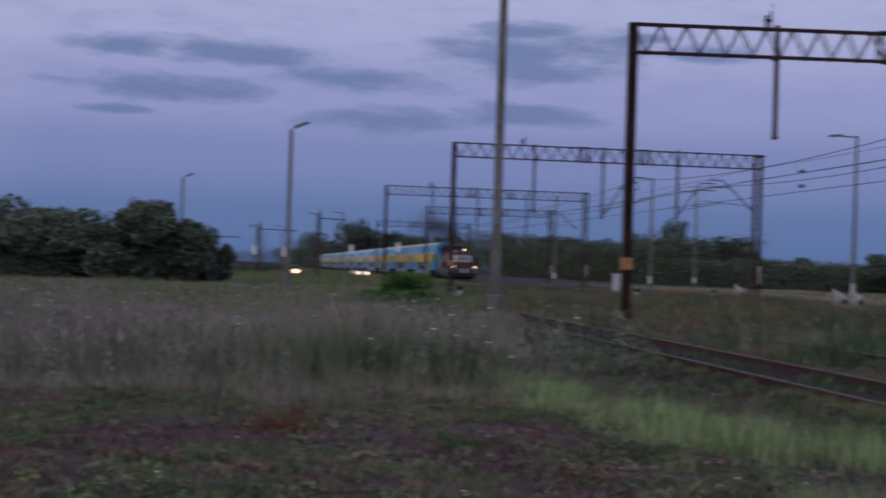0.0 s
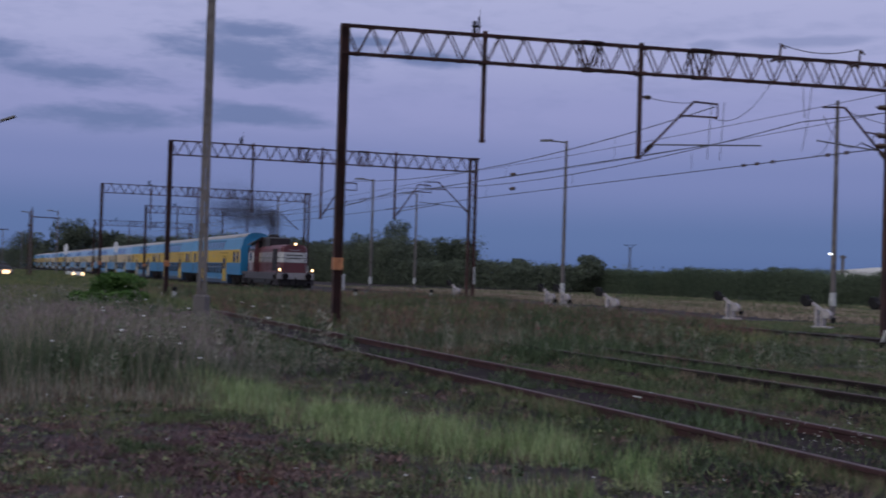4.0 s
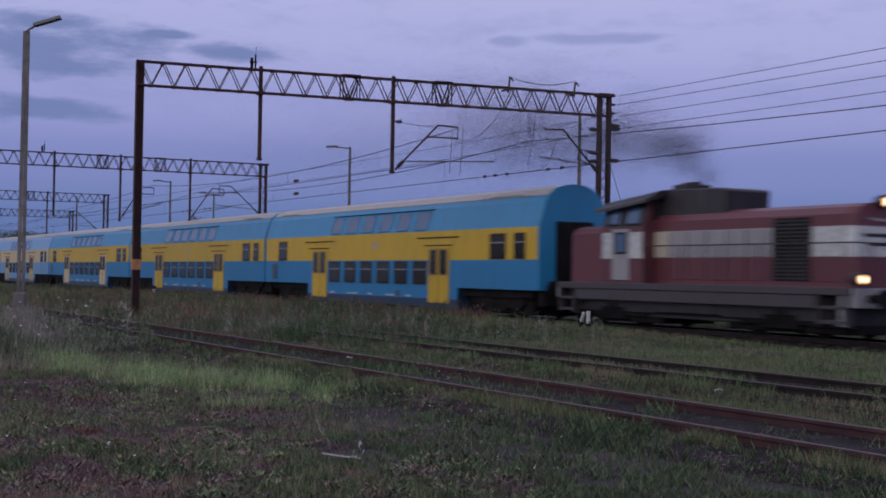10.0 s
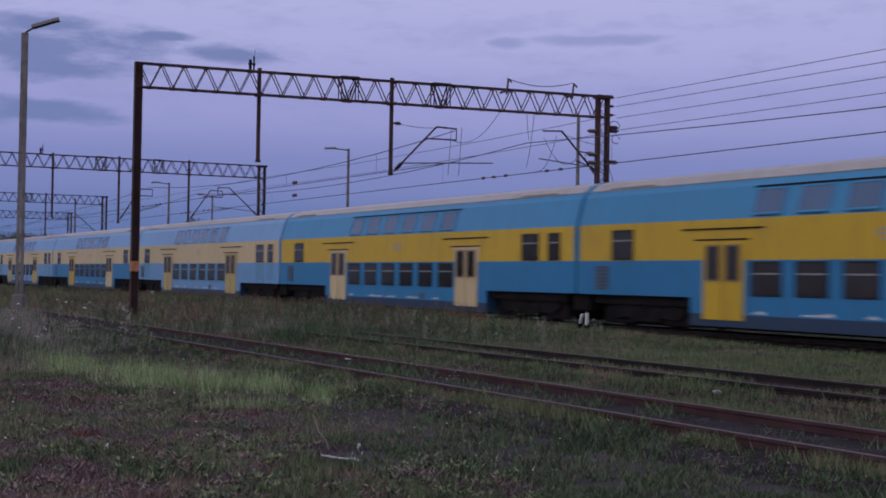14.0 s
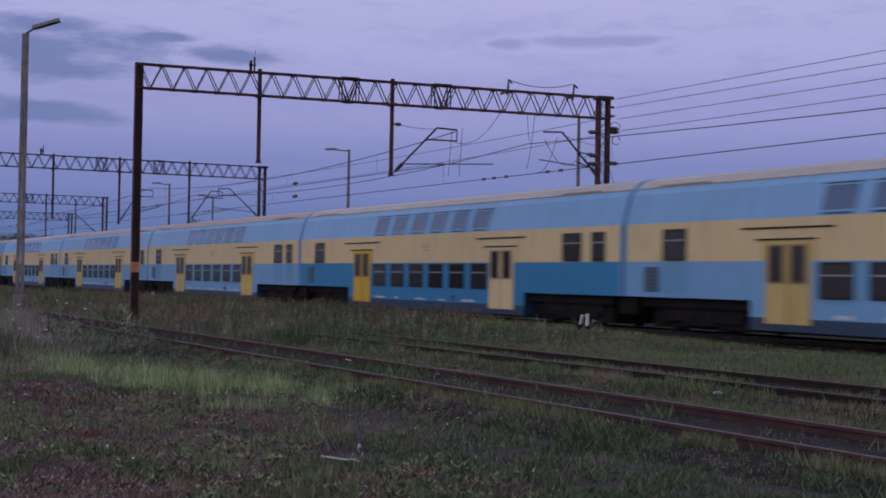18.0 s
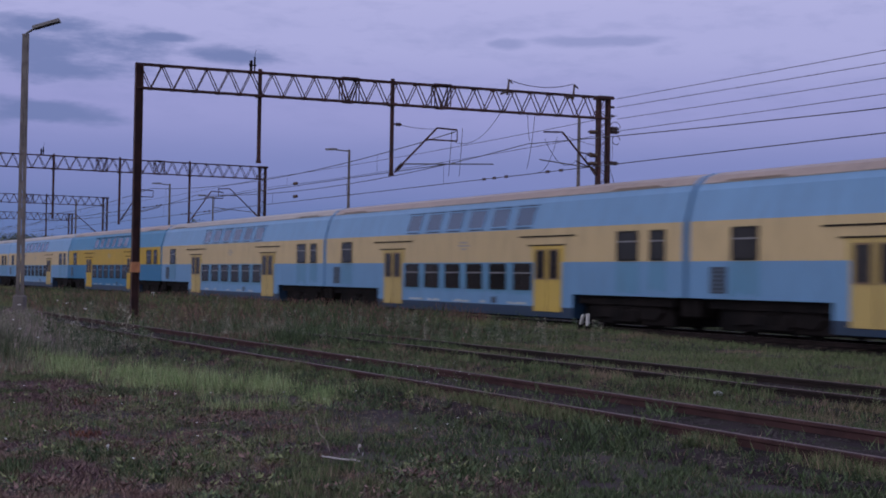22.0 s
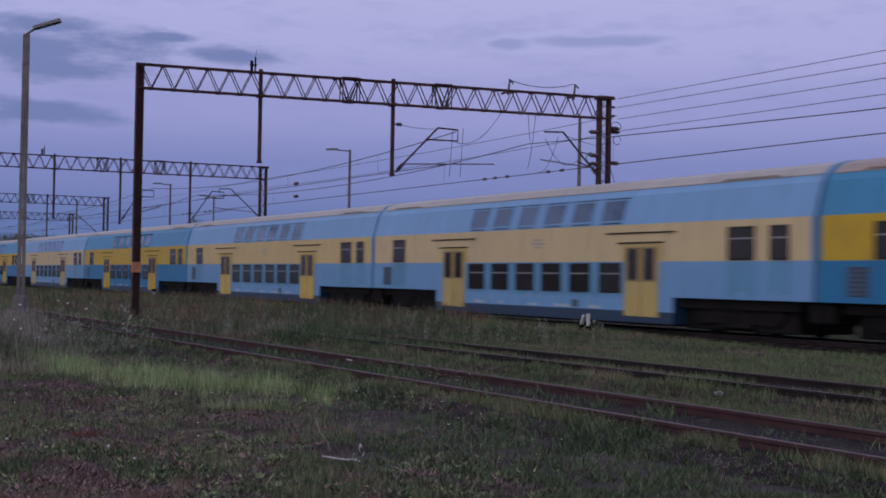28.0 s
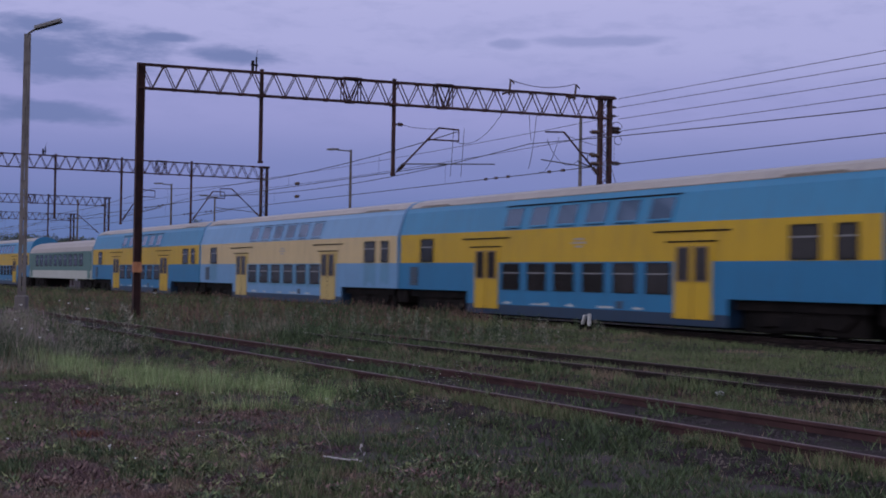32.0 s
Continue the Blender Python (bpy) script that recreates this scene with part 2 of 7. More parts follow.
M_DOCK = foliage("rusty_stalks", (0.135, 0.072, 0.058), (0.205, 0.115, 0.092), 0.8)
M_MAT = foliage("withered_mat", (0.080, 0.046, 0.052), (0.170, 0.104, 0.108), 1.5)
M_LEVER = surface("weathered_white_iron", (0.32, 0.325, 0.34), (0.44, 0.385, 0.40), 4.0, 0.7, 0.1, dirt=((0.10, 0.085, 0.08), 0.7))
M_PALESTONE = surface("pale_stones", (0.075, 0.062, 0.058), (0.14, 0.115, 0.10), 6.0, 0.95, 0.3, spread=0.5)
M_SEED = foliage("seed_heads", (0.21, 0.155, 0.165), (0.32, 0.24, 0.235), 0.5)
M_DEAD = foliage("dead_brown_plants", (0.090, 0.052, 0.047), (0.205, 0.130, 0.106), 0.8)
M_RED = foliage("rusty_red_leaves", (0.12, 0.036, 0.020), (0.17, 0.058, 0.030), 2.0)
M_HERB = foliage("dark_herbs", (0.046, 0.074, 0.034), (0.078, 0.114, 0.052), 0.9)
M_CLOVER = foliage("fresh_clover", (0.090, 0.124, 0.046), (0.180, 0.202, 0.084), 1.2)
M_LITTER = foliage("pale_litter", (0.150, 0.120, 0.085), (0.330, 0.265, 0.190), 2.0)
M_STUBBLE = foliage("pale_stubble", (0.178, 0.154, 0.096), (0.330, 0.266, 0.190), 0.06)
M_STRAW = foliage("dry_straw", (0.115, 0.105, 0.062), (0.240, 0.195, 0.130), 0.06)
M_LEAF = foliage("hedge_leaves", (0.074, 0.106, 0.064), (0.102, 0.134, 0.080), 0.12)
M_TREE = foliage("tree_leaves", (0.062, 0.080, 0.054), (0.098, 0.120, 0.074), 0.2)
M_THICKET = foliage("thicket_leaves", (0.080, 0.098, 0.070), (0.125, 0.148, 0.098), 0.2)
M_BUSH = foliage("green_bush_leaves", (0.055, 0.125, 0.026), (0.085, 0.165, 0.038), 0.8)
M_BARK = surface("bark", (0.05, 0.04, 0.035), (0.08, 0.065, 0.055), 3.0, 0.9, 0.6, stretch=(4, 4, 1))
M_STONE = surface("track_stones", (0.020, 0.017, 0.019), (0.048, 0.041, 0.043), 6.0, 0.95, 0.3, spread=0.5)
M_PETAL = surface("white_petals", (0.7, 0.7, 0.72), (0.8, 0.8, 0.8), 3.0, 0.7, 0.0)
M_LAMP = glowing("headlight_glow", (1.0, 0.56, 0.26), 1.8)
M_CORE = glowing("headlight_core_glow", (1.0, 0.80, 0.52), 5.0)
M_LAMPWARM = glowing("headlight_warm_glow", (1.0, 0.66, 0.38), 2.4)
M_REDLAMP = glowing("red_lamp_glow", (1.0, 0.04, 0.05), 1.4)
M_GLASS = pane("window_glass", (0.012, 0.011, 0.013), 0.15)
# blue base colour imitates the sky reflected in upper and cab panes
M_SKYGLASS = pane("sky_tinted_window_glass", (0.062, 0.105, 0.185), 0.10, 0.30, 0.012)


# ---- mesh helpers ----
def box(bm, x0, x1, y0, y1, z0, z1):
    v = [bm.verts.new((x, y, z)) for x in (x0, x1) for y in (y0, y1) for z in (z0, z1)]
    for f in ((0, 1, 3, 2), (4, 6, 7, 5), (0, 4, 5, 1), (2, 3, 7, 6), (0, 2, 6, 4), (1, 5, 7, 3)):
        bm.faces.new([v[i] for i in f])


def rod(bm, p, q, r0, r1=None, n=8, cap=True):
    """A round bar from p to q."""
    p, q = Vector(p), Vector(q)
    r1 = r0 if r1 is None else r1
    d = (q - p).normalized()
    a = d.orthogonal().normalized()
    b = d.cross(a)
    rings = []
    for c, r in ((p, r0), (q, r1)):
        rings.append([bm.verts.new(c + r * (math.cos(k * math.tau / n) * a + math.sin(k * math.tau / n) * b)) for k in range(n)])
    for k in range(n):
        bm.faces.new((rings[0][k], rings[0][(k + 1) % n], rings[1][(k + 1) % n], rings[1][k]))
    if cap:
        bm.faces.new(rings[0][::-1])
        bm.faces.new(rings[1])


def bar(bm, p, q, w, h=None):
    """A square bar from p to q."""
    p, q = Vector(p), Vector(q)
    h = w if h is None else h
    d = (q - p).normalized()
    a = d.cross(Vector((0, 0, 1)))
    a = a.normalized() if a.length > 1e-3 else Vector((1, 0, 0))
    b = d.cross(a)
    v = [bm.verts.new(c + sa * a * w / 2 + sb * b * h / 2) for c in (p, q) for sa, sb in ((-1, -1), (1, -1), (1, 1), (-1, 1))]
    for f in ((3, 2, 1, 0), (4, 5, 6, 7), (0, 1, 5, 4), (1, 2, 6, 5), (2, 3, 7, 6), (3, 0, 4, 7)):
        bm.faces.new([v[i] for i in f])


def cable(bm, pts, r, n=5):
    """A thin wire through points, in one piece."""
    pts = [Vector(p) for p in pts]
    rings = []
    for i, p in enumerate(pts):
        d = (pts[min(i + 1, len(pts) - 1)] - pts[max(i - 1, 0)]).normalized()
        a = d.orthogonal().normalized()
        a = Vector((0, 0, 1)) if abs(d.z) < 0.5 else Vector((1, 0, 0))
        a = (a - d * a.dot(d)).normalized()
        b = d.cross(a)
        rings.append([bm.verts.new(p + r * (math.cos(k * math.tau / n) * a + math.sin(k * math.tau / n) * b)) for k in range(n)])
    for u, v in zip(rings, rings[1:]):
        for k in range(n):
            bm.faces.new((u[k], u[(k + 1) % n], v[(k + 1) % n], v[k]))


def prism(bm, outline, y0, y1):
    """An outline in x, z, drawn out from y0 to y1."""
    a = [bm.verts.new((x, y0, z)) for x, z in outline]
    b = [bm.verts.new((x, y1, z)) for x, z in outline]
    k = len(a)
    for i in range(k):
        bm.faces.new((a[i], a[(i + 1) % k], b[(i + 1) % k], b[i]))
    bm.faces.new(a[::-1])
    bm.faces.new(b)


def loft(bm, section, xs, close=True):
    """A section in y, z swept along x through the places xs."""
    rings = [[bm.verts.new((x, y, z)) for y, z in section] for x in xs]
    k = len(section)
    for r, s in zip(rings, rings[1:]):
        for i in range(k if close else k - 1):
            bm.faces.new((r[i], r[(i + 1) % k], s[(i + 1) % k], s[i]))
    if close:
        bm.faces.new(rings[0])
        bm.faces.new(rings[-1][::-1])


def finish(bm, name, soften=0.0, smooth=False):
    bmesh.ops.recalc_face_normals(bm, faces=bm.faces[:])
    if soften:
        bmesh.ops.bevel(bm, geom=bm.edges[:], offset=soften, segments=1, affect="EDGES", clamp_overlap=True)
    me = bpy.data.meshes.new(name)
    bm.to_mesh(me)
    bm.free()
    if smooth:
        me.shade_smooth()
    return me


def part(name, bm, material, parent, label="", soften=0.0, smooth=False):
    """One mesh object under a thing or a part. bm may be a mesh that is shared."""
    me = bm if isinstance(bm, bpy.types.Mesh) else finish(bm, name, soften, smooth)
    if not me.materials:
        me.materials.append(material)
    ob = new(name, me)
    ob.parent = parent
    if label:
        ob["label"] = label
    return ob


def thing(name, label, category, group="", at=(0, 0, 0), turn=0.0, kind=""):
    ob = new(name)
    ob.empty_display_size = 0.3
    ob.matrix_basis = pose(*at, 0, 0, turn)
    return tagged(ob, label, category, group, kind)


def sheet(name, verts, faces, material, label, category, kind="stuff"):
    me = bpy.data.meshes.new(name)
    me.from_pydata(verts, [], faces)
    me.materials.append(material)
    return tagged(new(name, me), label, category, "", kind)


def quick(name, material):
    """A mesh made with numpy arrays of triangles."""
    def build(tri):
        tri = np.asarray(tri, dtype=np.float32).reshape(-1, 3)
        k = len(tri) // 3
        me = bpy.data.meshes.new(name)
        me.vertices.add(3 * k)
        me.vertices.foreach_set("co", tri.ravel())
        me.loops.add(3 * k)
        me.loops.foreach_set("vertex_index", np.arange(3 * k, dtype=np.int32))
        me.polygons.add(k)
        me.polygons.foreach_set("loop_start", np.arange(0, 3 * k, 3, dtype=np.int32))
        me.update(calc_edges=True)
        me.materials.append(material)
        return me
    return build


# ---- ground ----
def bank(x, y):
    """A low grassy bank along the running track, falling away past the gantry."""
    d = abs(y - 25.54)
    top = 0.17 * min(1.0, max(0.15, (-x - 26) / 9))
    return 0.0 if d < 1.35 else min((d - 1.35) / 0.55 * top, top, max(0.0, top * (7.0 - d) / 4.6))


def ground():
    fine = [-150 + 1.5 * i for i in range(135)]
    xs = [-4000, -2500, -1500, -900, -600, -450, -350, -280, -220, -180] + fine + [60, 75, 95, 130, 180, 260, 400, 700, 1200, 2500, 4000]
    ys = [-3000, -1500, -700, -350, -180, -90, -50, -30] + [-20 + 1.2 * i for i in range(70)] + [68, 75, 85, 100, 130, 170, 230, 320, 500, 900, 1800, 3500]
    verts, faces = [], []
    for x in xs:
        for y in ys:
            z = -0.24 + 0.05 * noise.noise((x * 0.22, y * 0.22, 1)) + 0.10 * noise.noise((x * 0.05, y * 0.05, 4))
            for c in (9.33, 13.77):
                z += max(0, 1 - abs(y - c) / 2.2) * 0.06
            z += bank(x, y)
            verts.append((x, y, z))
    k = len(ys)
    for i in range(len(xs) - 1):
        for j in range(k - 1):
            faces.append((i * k + j, (i + 1) * k + j, (i + 1) * k + j + 1, i * k + j + 1))
    me = bpy.data.meshes.new("ground")
    me.from_pydata(verts, [], faces)
    me.materials.append(M_SOIL)
    me.shade_smooth()
    tagged(new("ground", me), "uneven dark soil with patchy grass", "ground", "", "structure")


def floor_z(x, y):
    return -0.24 + 0.05 * noise.noise((x * 0.22, y * 0.22, 1)) + 0.10 * noise.noise((x * 0.05, y * 0.05, 4)) + bank(x, y)


ground()


# ---- tracks ----
RAIL = [(-0.075, -0.17), (0.075, -0.17), (0.075, -0.155), (0.015, -0.135), (0.015, -0.045), (0.036, -0.035), (0.036, -0.004), (0.028, 0.0), (-0.028, 0.0), (-0.036, -0.004), (-0.036, -0.035), (-0.015, -0.045), (-0.015, -0.135), (-0.075, -0.155)]


def track(name, y, x0, x1, head, label, sleepers, sunk=0.05, steel=None):
    """Two rails on sleepers in old ballast; sleepers as pieces between the places given."""
    t = thing(name, label, "railway track", "tracks", kind="structure")
    bm = bmesh.new()
    loft(bm, [(-2.0, -0.36), (-1.4, -0.18), (-0.82, -0.105), (-0.6, -0.125), (0.0, -0.12), (0.6, -0.125), (0.82, -0.105), (1.4, -0.18), (2.0, -0.36)], [x0, x1])
    o = part("ballast_bed", bm, M_BALLAST, t)
    o.location.y = y
    for s in (-0.755, 0.755):
        bm = bmesh.new()
        loft(bm, RAIL, [x0, x1])
        o = part("rail", bm, steel or M_RAIL, t, "rust-brown steel rail")
        o.location.y = y + s
        bm = bmesh.new()
        box(bm, x0, x1, -0.03, 0.03, -0.002, 0.004)
        o2 = part("running_surface", bm, head, o, "worn top of the rail")
    bm = bmesh.new()
    box(bm, -0.12, 0.12, -1.28, 1.28, -0.28, -0.118)
    me = finish(bm, "sleeper", 0.015)
    me.materials.append(M_WOOD)
    x = sleepers[0]
    while x < sleepers[1]:
        o = part("sleeper", me, M_WOOD, t)
        o.matrix_basis = pose(x + random.uniform(-0.03, 0.03), y, random.uniform(-0.03, 0.008) - sunk, 0, 0, random.uniform(-1, 1))
        x += 0.62
    return t


track("track_near", 9.33, -400, 120, M_RUSTTOP, "rusty disused railway track sunk in weeds", (-60, 12))
track("track_middle", 13.77, -400, 120, M_RUSTTOP, "railway track with dark rails in short grass", (-50, 20), 0.05, M_DARKRAIL)
# rails coloured dark for the shade under the train
track("track_main", 25.54, -700, 420, M_SHINE, "railway track in use with worn rail heads", (-60, 60), 0.0, M_DARKRAIL)


# ---- overhead line gantries ----
def gantry(x, y0, y1, top, hangers, label, detail=True):
    g = thing("overhead_line_gantry", label, "gantry", "overhead line gantries", (x, 0, -0.25))
    h = top + 0.25
    # near post: rolled steel section
    bm = bmesh.new()
    sec = [(-0.14, -0.12), (0.14, -0.12), (0.14, -0.10), (0.012, -0.10), (0.012, 0.10), (0.14, 0.10), (0.14, 0.12), (-0.14, 0.12), (-0.14, 0.10), (-0.012, 0.10), (-0.012, -0.10), (-0.14, -0.10)]
    ra, rb = [[bm.verts.new((u, y0 + v, z)) for u, v in sec] for z in (0, h)]
    for k in range(12):
        bm.faces.new((ra[k], ra[(k + 1) % 12], rb[(k + 1) % 12], rb[k]))
    bm.faces.new(rb)
    p = part("post", bm, M_RUST, g, "rust-brown steel post")
    bm = bmesh.new()
    box(bm, -0.152, 0.152, y0 - 0.132, y0 + 0.132, 1.72, 2.05)
    part("warning_band", bm, M_ORANGE, p, "faded orange band")
    bm = bmesh.new()
    box(bm, -0.35, 0.35, y0 - 0.35, y0 + 0.35, -0.3, 0.22)
    part("foundation", bm, M_CONC, p, soften=0.03)
    # far post: two channels with lacing
    bm = bmesh.new()
    box(bm, -0.22, 0.22, y1 - 0.3, y1 + 0.3, h - 0.12, h)
    p2 = part("laced_post", bm, M_RUST, g, "rust-brown laced steel post")
    for s in (-0.19, 0.19):
        bm = bmesh.new()
        box(bm, -0.11, 0.11, y1 + s - 0.06, y1 + s + 0.06, 0, h - 0.12)
        part("channel", bm, M_RUST, p2)
    bm = bmesh.new()
    z, s = 0.4, 1
    while z < h - 0.5:
        for xx in (-0.1, 0.1):
            bar(bm, (xx, y1 - 0.2 * s, z), (xx, y1 + 0.2 * s, z + 0.34), 0.06, 0.012)
        bar(bm, (-0.1, y1 - 0.2 * s, z), (-0.1, y1 + 0.2 * s, z), 0.06, 0.012)
        z += 0.34
        s = -s
    tagged(part("lacing", bm, M_RUST, p2), kind="stuff")
    bm = bmesh.new()
    box(bm, -0.13, 0.13, y1 + 0.15, y1 + 0.26, 1.25, 2.25)
    part("white_band", bm, M_WHITE, p2, "white painted band")
    bm = bmesh.new()
    box(bm, -0.4, 0.4, y1 - 0.45, y1 + 0.45, -0.3, 0.2)
    part("foundation", bm, M_CONC, p2, soften=0.03)
    # lattice beam
    lo = h - 0.80
    b = None
    for xx in (-0.15, 0.15):
        for zz in (lo, h - 0.04):
            bm = bmesh.new()
            bar(bm, (xx, y0 - 0.1, zz), (xx, y1 + 0.25, zz), 0.05)
            b = part("beam_chord", bm, M_RUST, g, "rust-brown beam chord")
    bm = bmesh.new()
    k = 2 * int((y1 - y0) / 0.72)
    st = (y1 - y0) / k
    for i in range(k):
        for xx in (-0.15, 0.15):
            u, v = (lo, h - 0.04) if i % 2 else (h - 0.04, lo)
            bar(bm, (xx, y0 + i * st, u), (xx, y0 + (i + 1) * st, v), 0.034, 0.026)
        bar(bm, (-0.15, y0 + i * st, lo), (0.15, y0 + i * st, lo), 0.022)
        if i % 2 == 0:
            box(bm, -0.185, -0.115, y0 + i * st - 0.07, y0 + i * st + 0.07, h - 0.085, h + 0.012)
            box(bm, -0.185, -0.115, y0 + (i + 1) * st - 0.07, y0 + (i + 1) * st + 0.07, lo - 0.035, lo + 0.045)
    tagged(part("lattice", bm, M_RUST, b), kind="stuff")
    for f in (0.42, 0.62):
        bm = bmesh.new()
        yc = y0 + f * (y1 - y0)
        for xx in (-0.16, 0.16):
            bar(bm, (xx, yc - 0.3, lo), (xx, yc - 0.3, h), 0.03)
            bar(bm, (xx, yc + 0.3, lo), (xx, yc + 0.3, h), 0.03)
            bar(bm, (xx, yc - 0.3, h - 0.05), (xx, yc - 0.05, lo), 0.04)
            bar(bm, (xx, yc + 0.3, h - 0.05), (xx, yc + 0.05, lo), 0.04)
        box(bm, -0.2, 0.2, yc - 0.32, yc + 0.32, h - 0.05, h + 0.01)
        box(bm, -0.18, 0.18, yc - 0.15, yc + 0.15, lo - 0.05, lo + 0.02)
        part("splice_frame", bm, M_RUST, b)
    # hanging posts
    for yh, zb in hangers:
        bm = bmesh.new()
        box(bm, -0.055, 0.055, yh - 0.055, yh + 0.055, zb + 0.25, h + 0.08)
        box(bm, -0.075, 0.075, yh - 0.075, yh + 0.075, zb + 0.22, zb + 0.3)
        box(bm, -0.2, 0.2, yh - 0.1, yh + 0.1, lo - 0.06, lo + 0.04)
        part("hanging_post", bm, M_RUST, g)
    # lightning gap on the beam
    bm = bmesh.new()
    yl = y0 + 0.22 * (y1 - y0)
    rod(bm, (0, yl - 0.05, h), (0, yl - 0.05, h + 0.34), 0.05)
    rod(bm, (0, yl + 0.07, h), (0, yl + 0.07, h + 0.46), 0.03)
    rod(bm, (0, yl + 0.07, h + 0.4), (0, yl + 0.10, h + 0.7), 0.006)
    rod(bm, (0, yl - 0.12, h + 0.2), (0, yl + 0.12, h + 0.2), 0.03)
    part("surge_arrester", bm, M_DARK, g)
    return g


def cantilever(parent, x, yp, zp, yt, zt, yreg, zreg, boxed=True):
    """A slanting tube from a post to the wires, with a registration tube and insulators. Heights over the rail."""
    a = []
    bm = bmesh.new()
    rod(bm, (x, yp, zp), (x, yt, zt), 0.035)
    a.append(part("bracket_tube", bm, M_RUST, parent))
    s = 1 if yt > yp else -1
    bm = bmesh.new()
    rod(bm, (x, yt, zt), (x, yt + 0.75 * s, zt - 0.03), 0.03)
    if boxed:
        rod(bm, (x, yt + 0.75 * s, zt - 0.03), (x, yt + 0.75 * s, zt - 0.42), 0.02)
        rod(bm, (x, yt - 0.45 * s, zt - 0.42), (x, yt + 0.75 * s, zt - 0.42), 0.028)
    a.append(part("bracket_head", bm, M_RUST, parent))
    if not boxed:
        for p, q in (((x, yp, zp + 0.75), (x, yt + (yp - yt) * 0.45, zt + (zp - zt) * 0.45)), ((x, yp, zp + 0.2), (x, yt + (yp - yt) * 0.75 + 0.5 * s, zp + 0.5))):
            bm = bmesh.new()
            rod(bm, p, q, 0.024)
            a.append(part("strut", bm, M_RUST, parent))
    bm = bmesh.new()
    rod(bm, (x, yp + 0.3 * s, zp + 0.3), (x, yreg, zreg), 0.022)
    a.append(part("registration_tube", bm, M_GALV, parent))
    bm = bmesh.new()
    for i in range(5):
        f = 0.06 + i * 0.028
        c = Vector((x, yp, zp)).lerp(Vector((x, yt, zt)), f)
        d = (Vector((x, yt, zt)) - Vector((x, yp, zp))).normalized()
        rod(bm, c, c + d * 0.03, 0.085, 0.05, 8)
    a.append(part("insulator", bm, M_INSUL, parent))
    for o in a:
        o.location = (-parent.location.x, 0, 0.25)


def loop_wire(parent, x, ya, yb, z):
    bm = bmesh.new()
    for y in (ya, yb):
        rod(bm, (0, y, z - 0.12), (0, y + 0.06, z + 0.44), 0.045, 0.035)
        rod(bm, (0, y + 0.06, z + 0.42), (0, y + 0.2, z + 0.30), 0.03)
        rod(bm, (0, y, z), (0, y - 0.26, z - 0.10), 0.04)
        part("jumper_insulator", bm, M_INSUL, parent)
        bm = bmesh.new()
    pts = [(0, ya + (yb - ya) * i / 12, z + 0.44 - 0.20 * (1 - (2 * i / 12 - 1) ** 2)) for i in range(13)]
    cable(bm, pts, 0.014)
    part("jumper_wire", bm, M_WIRE, parent)


g1 = gantry(-43.0, 11.48, 28.25, 8.17, [(15.43, 5.17), (20.08, 4.95)], "rust-brown steel lattice gantry spanning the tracks")
cantilever(g1, -43.0, 20.2, 5.05, 21.75, 6.66, 23.9, 5.5)
cantilever(g1, -43.0, 28.05, 5.25, 26.6, 6.78, 25.7, 5.75, False)
loop_wire(g1, -43.0, 24.4, 27.0, 8.35)
for ya, za, yb, zb, dip in ((24.3, 7.6, 22.4, 6.2, 0.5), (22.3, 6.6, 22.2, 5.0, 0.1), (22.7, 6.7, 22.6, 5.0, 0.1), (25.2, 7.4, 25.3, 6.4, 0.2), (25.5, 7.4, 25.2, 5.4, 0.3), (25.9, 6.5, 27.2, 5.8, 0.5), (20.3, 6.7, 21.7, 6.62, 0.05), (28.4, 6.3, 26.6, 6.7, 0.05), (26.4, 6.6, 25.6, 5.3, 0.4)):
    bm = bmesh.new()
    cable(bm, [(0, ya + (yb - ya) * i / 8, za + (zb - za) * i / 8 - dip * (1 - (2 * i / 8 - 1) ** 2) + 0.25) for i in range(9)], 0.010)
    part("jumper_wire", bm, M_WIRE, g1)
# ribbed insulators on both sides of the laced post
for y, z, d in ((28.45, 5.75, 1), (28.45, 6.9, 1), (28.45, 7.02, 1), (28.45, 7.48, 1), (28.45, 7.8, 1), (28.45, 8.12, 1), (28.1, 6.85, -1), (28.1, 6.0, -1), (28.1, 5.7, -1)):
    bm = bmesh.new()
    big = 1.0 if z < 7.1 else 0.6
    rod(bm, (0, y, z + 0.25), (0, y + 0.46 * d * big, z + 0.25), 0.035 * big)
    for i in range(5):
        rod(bm, (0, y + (0.12 + 0.06 * i) * d * big, z + 0.25), (0, y + (0.15 + 0.06 * i) * d * big, z + 0.25), 0.085 * big, 0.05 * big, 8)
    part("line_insulator", bm, M_INSUL, g1)
bm = bmesh.new()
rod(bm, (0, 20.14, 6.95), (0, 20.42, 6.95), 0.03)
for i in range(3):
    rod(bm, (0, 20.24 + 0.06 * i, 6.95), (0, 20.28 + 0.06 * i, 6.95), 0.075, 0.045, 8)
part("line_insulator", bm, M_INSUL, g1)
bm = bmesh.new()
box(bm, -0.05, 0.05, 28.36, 28.46, 8.1, 8.42)
part("top_bracket", bm, M_RUST, g1)
for k, (y, z, r) in enumerate(((28.75, 7.05, 0.22), (28.8, 6.6, 0.16), (27.75, 5.9, 0.2))):
    bm = bmesh.new()
    cable(bm, [(0, y + r * math.cos(a * 0.55), z + 0.25 + r * math.sin(a * 0.55)) for a in range(11)], 0.014)
    part("jumper_wire", bm, M_WIRE, g1)
bm = bmesh.new()
box(bm, -0.03, 0.03, 28.2, 28.6, 3.0, 3.5)
